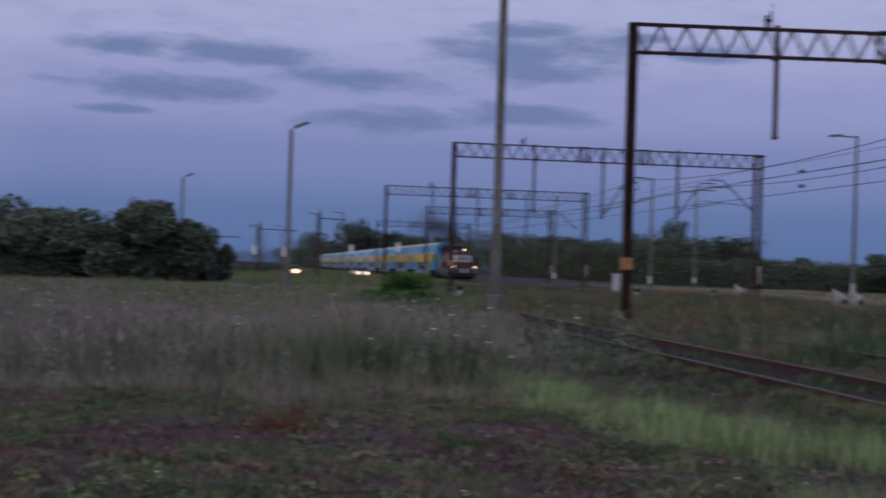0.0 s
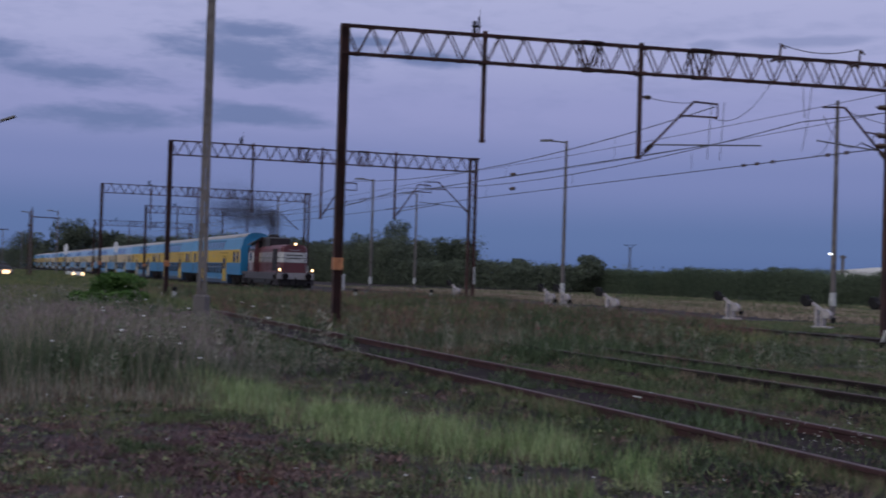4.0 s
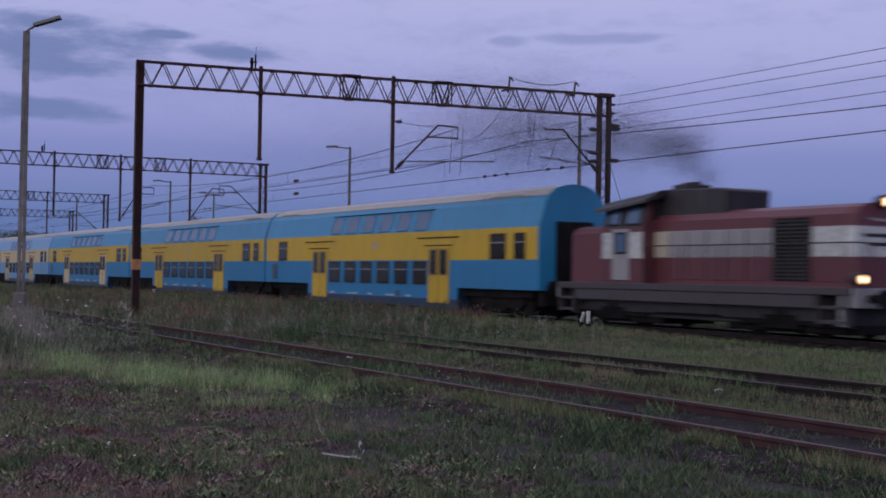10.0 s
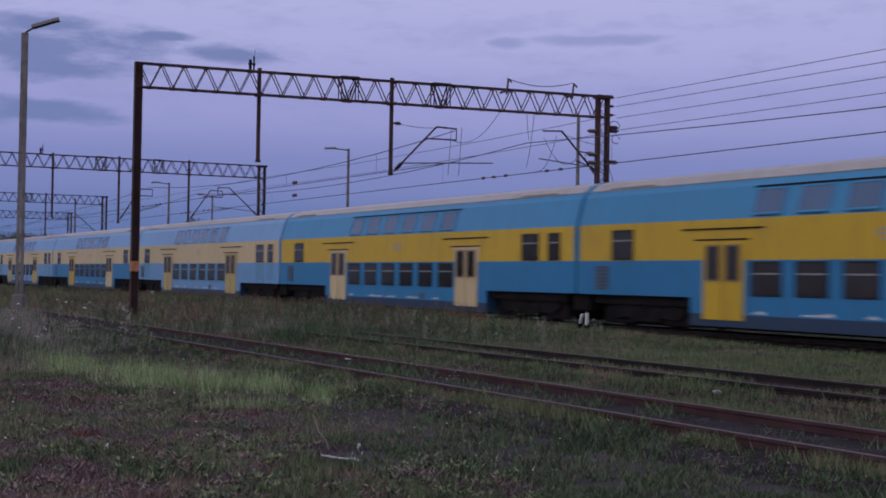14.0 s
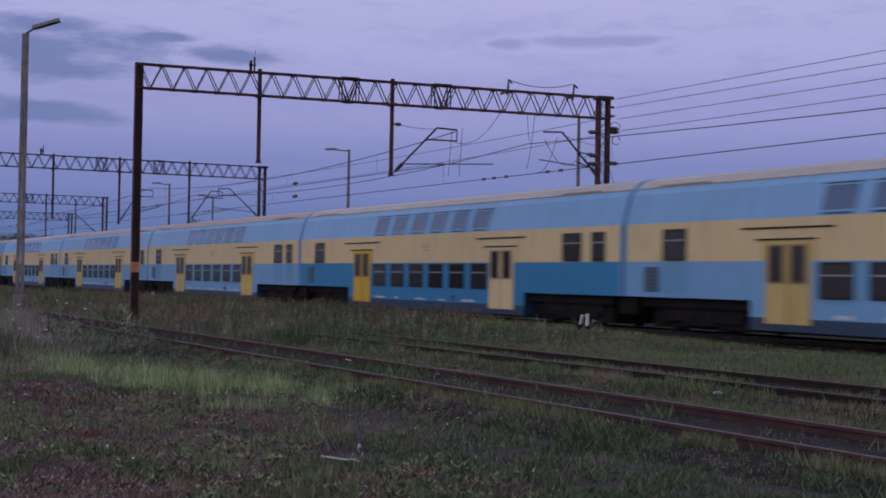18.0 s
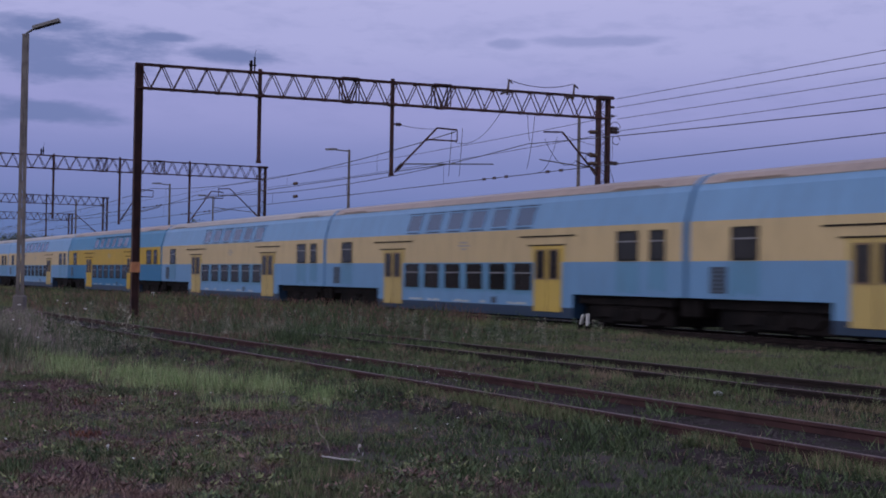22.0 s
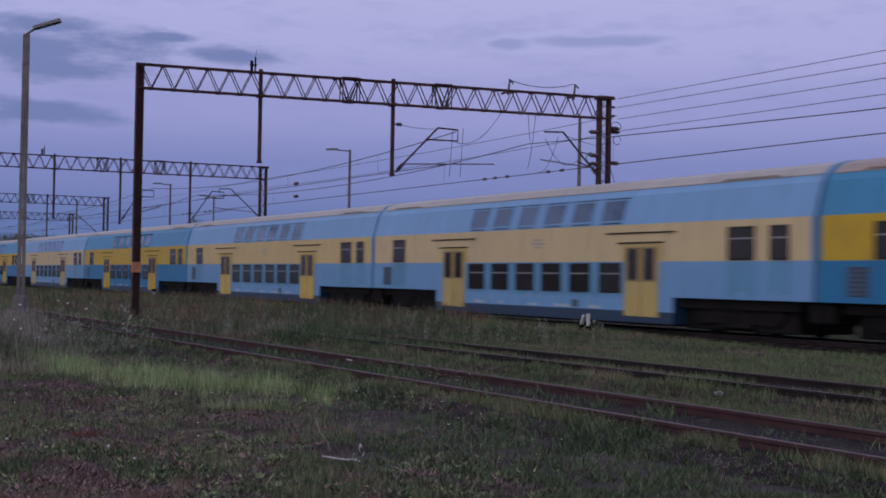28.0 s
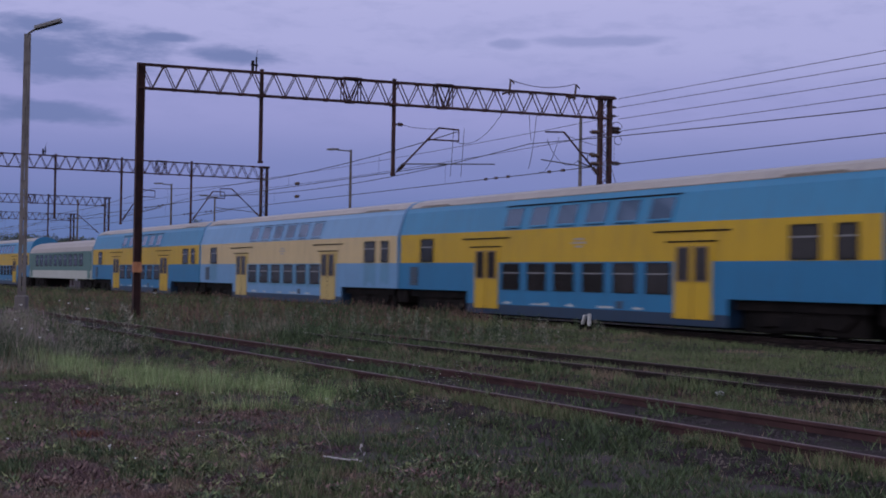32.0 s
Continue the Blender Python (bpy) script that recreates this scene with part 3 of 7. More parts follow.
box(bm, -0.04, 0.04, 28.3, 28.55, 2.3, 2.95)
part("small_board", bm, M_WHITE, g1, "small weathered white board")
# the gantry stands slightly askew to the tracks
g1.matrix_basis = pose(-44.78, 0.09, -0.25, 0, 0, -5.4)
g2 = gantry(-82.5, 12.3, 29.7, 8.3, [(16.8, 4.6), (20.7, 4.4), (25.0, 4.6)], "dark steel lattice gantry spanning the tracks")
cantilever(g2, -82.5, 25.1, 4.75, 26.4, 6.6, 27.6, 5.5)
cantilever(g2, -82.5, 29.5, 5.1, 27.6, 6.8, 26.5, 5.6)
cantilever(g2, -82.5, 20.8, 4.6, 22.0, 6.5, 23.2, 5.5)
g3 = gantry(-127.5, 12.9, 30.7, 8.42, [(17.0, 4.6), (21.0, 4.5), (25.4, 4.7)], "dark steel lattice gantry far down the line")
cantilever(g3, -127.5, 30.0, 5.1, 28.0, 6.8, 27.0, 5.6)
g4 = gantry(-160.0, 20.6, 34.6, 8.15, [(24.0, 4.6), (29.0, 4.6)], "dark steel lattice gantry far down the line")
g5 = gantry(-215.0, 20.0, 34.0, 8.15, [(25.0, 4.6)], "dark steel lattice gantry far down the line")


def catenary(y, zc, zm, label, xs, r=0.016):
    """Contact wire, sagging messenger and droppers."""
    c = thing("overhead_wire", label, "overhead wire", "overhead wires")
    bm = bmesh.new()
    cable(bm, [(x, y, zc) for x in xs], r)
    part("contact_wire", bm, M_WIRE, c)
    pts = []
    for a, b in zip(xs, xs[1:]):
        for i in range(13):
            u = i / 12
            p = (a + (b - a) * u, y, zm - (zm - zc) * 0.55 * (1 - (2 * u - 1) ** 2))
            pts.append(p)
            if i % 3 == 1:
                bm = bmesh.new()
                rod(bm, p, (p[0], y, zc), r * 0.35, n=4, cap=False)
                part("dropper", bm, M_WIRE, c)
    bm = bmesh.new()
    cable(bm, [p for i, p in enumerate(pts) if i % 13 or i == 0], r)
    part("messenger_wire", bm, M_WIRE, c)
    # clamps on the contact wire beside the gantries
    for x in xs[1:-1]:
        bm = bmesh.new()
        for d in (-3.2, -2.4, -1.5, 1.4, 2.3):
            box(bm, x + d - 0.09, x + d + 0.09, y - 0.03, y + 0.03, zc - 0.04, zc + 0.05)
            part("wire_clamp", bm, M_INSUL, c)
            bm = bmesh.new()
        bm.free()


SPANS = [-215, -160, -127.5, -82.5, -43, 22, 82]
catenary(25.55, 5.25, 6.35, "thin dark contact wire over the running track", SPANS)
catenary(22.6, 5.5, 6.6, "thin dark contact wire over the grass", SPANS[:5])


def line_wires(zs, label, places, first=0.0):
    """Wires at the heights zs; the topmost one starts lower by first."""
    for z in zs:
        low = first if z == max(zs) else first * 0.25
        bm = bmesh.new()
        pts = []
        for (xa, ya), (xb, yb) in zip(places[:-1], places[1:]):
            for i in range(8):
                u = i / 8
                pts.append((xa + (xb - xa) * u, ya + (yb - ya) * u, z - 0.14 * (1 - (2 * u - 1) ** 2) - (low * (1 - u) if (xa, ya) == places[0] else 0)))
        pts.append((*places[-1], z))
        cable(bm, pts, 0.011)
        me = finish(bm, "line_wire")
        me.materials.append(M_WIRE)
        tagged(new("line_wire", me), label, "wire", "line wires")


HOOK = (-42.05, 28.76)
line_wires((7.0, 7.45, 7.88, 8.42), "thin dark feeder wire strung along the posts", [HOOK, (22, 29.4), (82, 29.4)], 0.3)
line_wires((6.9, 7.5), "thin dark feeder wire strung between the gantries", [(-215, 33.8), (-160, 34.4), (-127.5, 30.0), (-82.5, 29.5), HOOK])
bm = bmesh.new()
cable(bm, [(-42.1, 28.5, 5.6), (-48.4, 33.9, 3.2), (-55.8, 40.2, -0.2)], 0.012)
me = finish(bm, "stay_wire")
me.materials.append(M_WIRE)
tagged(new("stay_wire", me), "thin stay wire from the gantry to the ground", "wire")
# string insulators in mid span
for z in (5.5, 6.15):
    bm = bmesh.new()
    rod(bm, (-0.25, 0, 0), (0.25, 0, 0), 0.03, n=8)
    for i in range(4):
        rod(bm, (-0.18 + i * 0.11, 0, 0), (-0.13 + i * 0.11, 0, 0), 0.085, 0.05, 10)
    me = finish(bm, "section_insulator")
    me.materials.append(M_INSUL)
    o = tagged(new("section_insulator", me), "dark brown insulator in the overhead wire", "insulator", "section insulators")
    o.location = (-66.0, 25.55, z)


# ---- lamps and poles ----
def lamp_post(at, height, arm, label, turn=0.0, thick=0.108):
    """Concrete pole in two strips with ties, footing, bent arm and flat lamp head. The arm points along its x."""
    p = thing("street_lamp", label, "street lamp", "yard lamps", at, turn)
    bm = bmesh.new()
    for s in (-1, 1):
        bm2 = [(s * thick * 0.62, 0.0), (s * thick * 0.40, height)]
        a, b = Vector((bm2[0][0], 0, 0)), Vector((bm2[1][0], 0, height))
        bar(bm, a, b, thick * 0.5, thick * 0.8)
    z = 0.9
    while z < height:
        box(bm, -thick * 0.5, thick * 0.5, -thick * 0.4, thick * 0.4, z, z + 0.25)
        z += 0.75
    part("pole", bm, M_CONC, p, "two-legged concrete pole")
    bm = bmesh.new()
    box(bm, -thick * 1.5, thick * 1.5, -thick * 1.3, thick * 1.3, -0.3, 1.05)
    part("footing", bm, M_CONC, p, soften=0.04)
    bm = bmesh.new()
    rod(bm, (0, 0, height - 0.1), (0.03, 0, height + 0.02), 0.04)
    rod(bm, (0.03, 0, height + 0.02), (arm, 0, height + 0.16), 0.03)
    part("arm", bm, M_GALV, p)
    bm = bmesh.new()
    sec = [(-0.13, 0.0), (0.13, 0.0), (0.11, 0.07), (0.0, 0.12), (-0.11, 0.07)]
    loft(bm, sec, [0, 0.12, 0.6, 0.74])
    o = part("lamp_head", bm, M_GALV, p, "grey lamp housing")
    o.matrix_basis = pose(arm - 0.05, 0, height + 0.12, 0, -17, 0)
    return p


for x, y in ((-38.4, 7.0), (-75.5, 3.2), (-120.0, -4.2), (-168.0, -12.6), (-220.0, -20.5)):
    lamp_post((x, y, -0.25), 8.12, 0.26, "grey concrete yard lamp standing in tall weeds", 63)


def mast(at, height, label, arm=0.0, plate=True, r=0.13):
    p = thing("lamp_mast", label, "lamp mast", "masts", at)
    bm = bmesh.new()
    rod(bm, (0, 0, 0), (0, 0, height), r, r * 0.62, 10)
    part("pole", bm, M_CONC, p, smooth=False)
    if plate:
        bm = bmesh.new()
        rod(bm, (0, 0, 0.9), (0, 0, 1.5), r * 1.12, r * 1.10, 10)
        part("white_band", bm, M_WHITE, p, "white painted band")
    if arm:
        bm = bmesh.new()
        rod(bm, (0, 0, height - 0.1), (-arm * 0.75, -arm * 0.6, height + 0.02), 0.045)
        part("arm", bm, M_GALV, p)
        bm = bmesh.new()
        loft(bm, [(-0.16, 0.0), (0.16, 0.0), (0.12, 0.12), (-0.12, 0.12)], [0, 0.15, 0.7, 0.8])
        o = part("lamp_head", bm, M_GALV, p, "grey lamp housing")
        o.matrix_basis = pose(-arm * 0.7, -arm * 0.56, height, 0, 0, 218)
    return p


mast((-85.5, 36.9, -0.3), 10.3, "tall grey mast lamp with a white band", 1.1)
mast((-60.6, 39.1, -0.3), 10.2, "tall grey concrete mast with a white band")
mast((-118.0, 34.0, -0.3), 9.6, "tall grey mast lamp beyond the gantry", 1.1)
mast((-150.0, 33.0, -0.3), 9.6, "tall grey mast beyond the gantry")
mast((-140.0, 45.0, -0.3), 10.0, "tall grey mast lamp far down the line", 1.1)


def a_frame(at, height, spread, label):
    p = thing("power_pole", label, "power pole", "power poles", at, 40)
    for s in (-1, 1):
        bm = bmesh.new()
        rod(bm, (s * spread, 0, 0), (s * 0.12, 0, height), 0.12, 0.09, 8)
        part("leg", bm, M_POLE, p)
    bm = bmesh.new()
    bar(bm, (-1.5, 0, height + 0.5), (1.5, 0, height + 0.5), 0.10)
    bar(bm, (-1.1, 0, height + 0.5), (0, 0, height - 0.5), 0.07)
    bar(bm, (1.1, 0, height + 0.5), (0, 0, height - 0.5), 0.07)
    part("cross_arm", bm, M_DARK, p)
    for x in (-1.45, 0, 1.45):
        bm = bmesh.new()
        rod(bm, (x, 0, height + 0.5), (x, 0, height + 0.75), 0.06, 0.04)
        part("insulator", bm, M_INSUL, p)
    bm = bmesh.new()
    w = spread * 0.22 + 0.12 * 0.78
    rod(bm, (-w, 0, height * 0.78), (w, 0, height * 0.78), 0.05)
    part("brace", bm, M_POLE, p)


a_frame((-110.0, 80.5, -0.3), 7.6, 1.9, "weathered grey A-shaped power pole in a dry field")
a_frame((-300.0, 150.0, -0.3), 10.0, 0.35, "distant wooden power pole above the hedge")
bm = bmesh.new()
rod(bm, (0, 0, 0), (0, 0, 11), 0.5, 0.45, 10)
box(bm, -0.6, 0.6, -0.6, 0.6, 10.2, 10.8)
me = finish(bm, "chimney")
me.materials.append(M_CONC)
o = tagged(new("chimney", me), "slim grey chimney far behind the hedge", "chimney")
o.location = (-330, 230, -0.3)


# ---- point levers, markers, boxes ----
def point_lever(at, turn, label, thrown=1):
    p = thing("point_lever", label, "point lever", "point levers", at, turn)
    bm = bmesh.new()
    box(bm, -0.34, 0.5, -0.2, 0.2, -0.05, 0.10)
    part("base", bm, M_LEVER, p, "grey-white iron base", soften=0.02)
    for x in (-0.18, 0.12):
        bm = bmesh.new()
        box(bm, x - 0.055, x + 0.055, -0.12, 0.12, 0.08, 0.84 if x < 0 else 0.66)
        part("upright", bm, M_LEVER, p, soften=0.012)
    bm = bmesh.new()
    prism(bm, [(0.08, 0.52), (0.10, 0.76), (0.26, 0.82), (0.46, 0.70), (0.52, 0.56), (0.42, 0.42), (0.22, 0.42)], -0.11, 0.11)
    part("casing", bm, M_LEVER, p, "grey-white casing", soften=0.02)
    bm = bmesh.new()
    prism(bm, [(0.50, 0.36), (0.62, 0.48), (0.68, 0.40), (0.58, 0.24)], -0.1, 0.1)
    part("crank_end", bm, M_BLACK, p, soften=0.01)
    bm = bmesh.new()
    bar(bm, (-0.62, 0, 1.14), (0.3, 0, 0.62), 0.09, 0.12)
    part("lever_arm", bm, M_LEVER, p)
    bm = bmesh.new()
    prism(bm, [(-0.98, 1.10), (-0.88, 0.93), (-0.64, 0.88), (-0.42, 0.98), (-0.40, 1.12), (-0.58, 1.18), (-0.66, 1.34), (-0.86, 1.37), (-0.96, 1.26)], -0.13, 0.13)
    part("counterweight", bm, M_BLACK, p, "black cast counterweight", soften=0.03)
    bm = bmesh.new()
    rod(bm, (0.40, 0.1, 0.6), (0.44, 0.1, 1.15), 0.022)
    part("rod", bm, M_GALV, p)


for x, y, tn, s in ((-84.6, 35.6, 20, 1), (-83.2, 36.0, 15, 1), (-105.3, 37.0, 20, 1), (-72.0, 33.6, 30, 1), (-66.5, 37.4, 25, 1), (-55.8, 35.2, 20, 1), (-50.3, 34.4, 10, 1), (-40.7, 37.1, 25, 1), (-36.8, 43.5, 20, 1)):
    point_lever((x, y, floor_z(x, y)), tn, "white hand point lever with a black counterweight", s)


def marker(at, label, kind=0):
    p = thing("track_marker", label, "track marker", "track markers", at)
    bm = bmesh.new()
    if kind:
        prism(bm, [(-0.30, 0.34), (-0.20, 0.34), (-0.06, 0.64), (-0.16, 0.64)], -0.05, 0.05)
        part("slanted_white_cap", bm, M_WHITE, p, soften=0.015)
        bm = bmesh.new()
        prism(bm, [(-0.44, 0.0), (-0.34, 0.0), (-0.20, 0.338), (-0.30, 0.338)], -0.05, 0.05)
        part("slanted_foot", bm, M_DARK, p)
        bm = bmesh.new()
        box(bm, 0.07, 0.185, -0.05, 0.05, 0.30, 0.68)
        part("upright_white_cap", bm, M_WHITE, p, soften=0.02)
        bm = bmesh.new()
        box(bm, 0.07, 0.185, -0.05, 0.05, -0.02, 0.298)
        part("upright_foot", bm, M_DARK, p)
    else:
        box(bm, -0.12, 0.12, -0.1, 0.1, 0, 0.5)
        part("stone", bm, M_WHITE, p, soften=0.03)
        bm = bmesh.new()
        box(bm, -0.13, 0.13, -0.11, 0.11, 0.30, 0.52)
        part("dark_cap", bm, M_BLACK, p, soften=0.03)


marker((-35.6, 23.3, -0.24), "white painted clearance marker beside the running track", 1)
for x, y in ((-72.0, 11.25), (-84.0, 24.0 - 0.7), (-92.0, 30.6)):
    marker((x, y, 0.0), "small white marker stone with a dark top in the weeds")

cab = thing("relay_cabinet", "cream sheet-metal relay cabinet in the weeds", "cabinet", "", (-113, 30.0, -0.25))
bm = bmesh.new()
box(bm, -0.45, 0.45, -0.35, 0.35, 0.15, 1.5)
part("body", bm, M_WHITE, cab, soften=0.02)
bm = bmesh.new()
box(bm, -0.5, 0.5, -0.4, 0.4, 1.5, 1.58)
part("roof", bm, M_WHITE, cab, soften=0.02)
bm = bmesh.new()
box(bm, -0.4, 0.4, -0.37, -0.35, 0.25, 1.4)
part("door", bm, M_WHITE, cab)


# ---- the train ----
TRACK_Y = 25.54


def front(t):
    """Where the engine's front buffers are along the track at t seconds."""
    return -164.68888 + 13.581516 * t + 0.069686398 * t ** 2 - 0.0058848318 * t ** 3 + 0.00023079029 * t ** 4 - 3.1519685e-06 * t ** 5


def paint(name, c, wear=0.20, dark=(0.09, 0.085, 0.085)):
    c = tuple(0.94 * v for v in c)
    return surface(name, c, tuple(min(1, v * 1.10) for v in c), 0.6, 0.45, 0.04, spread=0.08, stretch=(2.4, 1, 0.55), dirt=(dark, wear))



P_BLUE = paint("train_blue", (0.008, 0.160, 0.362), 0.22, (0.03, 0.075, 0.13))
P_UPBLUE = paint("train_upper_blue", (0.014, 0.195, 0.395), 0.22, (0.05, 0.10, 0.16))
P_YELLOW = paint("train_yellow", (0.53, 0.33, 0.010))
P_BEIGE = paint("train_door_beige", (0.46, 0.34, 0.12))
P_SASH = paint("window_sash", (0.20, 0.20, 0.22))
P_CREAM = paint("train_cream", (0.56, 0.425, 0.235))
P_LIGHT = paint("train_light_blue", (0.132, 0.290, 0.520), 0.2, (0.10, 0.15, 0.22))
P_SKIRT = paint("train_skirt_blue", (0.009, 0.034, 0.082), 0.5, (0.03, 0.035, 0.045))
P_ROOF = paint("train_roof_beige", (0.335, 0.30, 0.28), 0.35)
P_ROOFBROWN = paint("train_roof_brown", (0.31, 0.235, 0.205), 0.5)
P_BUFF = paint("train_buff", (0.57, 0.415, 0.18))
P_GREEN = paint("coach_green", (0.075, 0.17, 0.165))
P_GREYWHITE = paint("coach_grey_white", (0.50, 0.52, 0.50))
P_MAROON = paint("engine_maroon", (0.108, 0.025, 0.035), 0.3, (0.05, 0.035, 0.035))
P_ENGGREY = paint("engine_grey_band", (0.27, 0.255, 0.275), 0.4)
P_ENGDARK = paint("engine_dark", (0.016, 0.012, 0.015), 0.3)
P_ENGCREAM = paint("engine_cream", (0.42, 0.37, 0.30), 0.3)
P_PATCH = paint("faded_blue_patch", (0.095, 0.255, 0.435))
P_SLAT = paint("train_vent_slat", (0.055, 0.085, 0.13))
P_OCHRE = paint("train_door_ochre", (0.52, 0.365, 0.075))
P_SCRAPE = paint("scraped_paint", (0.42, 0.46, 0.50), 0.5)
P_DOORDARK = paint("train_door_upper", (0.16, 0.10, 0.055), 0.4)
P_GRILLE = paint("train_vent_grey_blue", (0.030, 0.050, 0.085))
P_FRAME = paint("engine_frame", (0.046, 0.038, 0.045), 0.5, (0.05, 0.03, 0.028))


def window(name, x0, x1, z0, z1, y, glass, parent, out, tilt=0.0, frame_mat=None):
    """Frame and pane on a wall at y, facing out (-1 or 1); tilt leans the top inwards."""
    w, h = x1 - x0, z1 - z0
    key = (name, round(w, 2), round(h, 2), glass.name, (frame_mat or M_BLACK).name)
    if key not in WINDOWS:
        bm = bmesh.new()
        t = 0.05
        for a in ((-w / 2, w / 2, -h / 2, -h / 2 + t), (-w / 2, w / 2, h / 2 - t, h / 2), (-w / 2, -w / 2 + t, -h / 2 + t, h / 2 - t), (w / 2 - t, w / 2, -h / 2 + t, h / 2 - t)):
            box(bm, a[0], a[1], -0.022, 0.02, a[2], a[3])
        f = finish(bm, name)
        f.materials.append(frame_mat or M_BLACK)
        bm = bmesh.new()
        box(bm, -w / 2 + t, w / 2 - t, -0.008, 0.01, -h / 2 + t, h / 2 - t)
        g = finish(bm, "pane")
        g.materials.append(glass)
        bm = bmesh.new()
        box(bm, -w / 2 + t, w / 2 - t, -0.018, -0.002, h * 0.12, h * 0.12 + 0.045)
        q = finish(bm, "sash")
        q.materials.append(P_SASH)
        WINDOWS[key] = (f, g, q)
    f, g, q = WINDOWS[key]
    o = part(name, f, M_BLACK, parent)
    o.matrix_basis = pose((x0 + x1) / 2, y, (z0 + z1) / 2, -tilt if out < 0 else -tilt, 0, 0 if out < 0 else 180)
    part("pane", g, glass, o)
    if name == "window":
        part("sash", q, P_SASH, o)
    return o


WINDOWS = {}


def bogie(parent, x, shared):
    if not shared:
        bm = bmesh.new()
        for s in (-1, 1):
            prism(bm, [(-1.95, 0.55), (-1.6, 0.28), (-0.8, 0.34), (-0.45, 0.22), (0.45, 0.22), (0.8, 0.34), (1.6, 0.28), (1.95, 0.55), (1.8, 0.86), (0.6, 0.80), (-0.6, 0.80), (-1.8, 0.86)], s * 1.05 - 0.06, s * 1.05 + 0.06)
        box(bm, -0.5, 0.5, -1.1, 1.1, 0.30, 0.9)
        box(bm, -2.1, 2.1, -0.6, 0.6, 0.35, 0.80)
        shared.append(finish(bm, "bogie", 0.01))
        shared[0].materials.append(M_DARK)
        bm = bmesh.new()
        for s in (-0.755, 0.755):
            rod(bm, (0, s - 0.065, 0), (0, s + 0.065, 0), 0.46, 0.46, 20)
            rod(bm, (0, s - 0.09, 0), (0, s + 0.09, 0), 0.12, 0.12, 10)
        rod(bm, (0, -1.05, 0), (0, 1.05, 0), 0.07, 0.07, 8)
        shared.append(finish(bm, "wheelset"))
        shared[1].materials.append(M_DARK)
        bm = bmesh.new()
        rod(bm, (0, 0, 0.36), (0, 0, 0.70), 0.09, 0.09, 8)
        shared.append(finish(bm, "spring"))
        shared[2].materials.append(M_DARK)
        # dark blocks added between the wheels in place of the shade under the body
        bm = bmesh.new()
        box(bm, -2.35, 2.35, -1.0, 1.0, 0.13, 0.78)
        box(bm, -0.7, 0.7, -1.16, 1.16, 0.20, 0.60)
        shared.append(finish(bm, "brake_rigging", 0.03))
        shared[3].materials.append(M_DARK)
    b = part("bogie", shared[0], M_DARK, parent, "black bogie")
    b.location.x = x
    for d in (-1.25, 1.25):
        o = part("wheelset", shared[1], M_DARK, b)
        o.location = (d, 0, 0.46)
    for d in (-0.14, 0.14):
        for s in (-1, 1):
            part("spring", shared[2], M_DARK, b).location = (d, s * 1.12, 0)
    part("brake_rigging", shared[3], M_DARK, b)
    return b


BOGIE = []
HALF = 1.39
SIDE = [(HALF, 1.0), (HALF, 2.04), (HALF, 3.16), (1.13, 4.04), (1.0, 4.24), (0.74, 4.47), (0.38, 4.59), (0.0, 4.63)]


def shell(bm, xs, low, mats):
    """The body over a stretch: sides from low up, roof and floor; the material follows the height."""
    sec = [(HALF, low)] + ([(HALF, 0.56)] if low < 0.5 else []) + (SIDE if low < 0.9 else SIDE[1:])
    full = sec + [(-y, z) for y, z in sec[::-1][1:]]
    rings = [[bm.verts.new((x, y, z)) for y, z in full] for x in xs]
    k = len(full)
    for r, s in zip(rings, rings[1:]):
        for i in range(k):
            f = bm.faces.new((r[i], r[(i + 1) % k], s[(i + 1) % k], s[i]))
            zc = (full[i][1] + full[(i + 1) % k][1]) / 2
            f.material_index = 4 if i == k - 1 else mats(zc)
    for r in (rings[0], rings[-1][::-1]):
        f = bm.faces.new(r)
        f.material_index = 1 if low > 0.9 else 4
    return rings


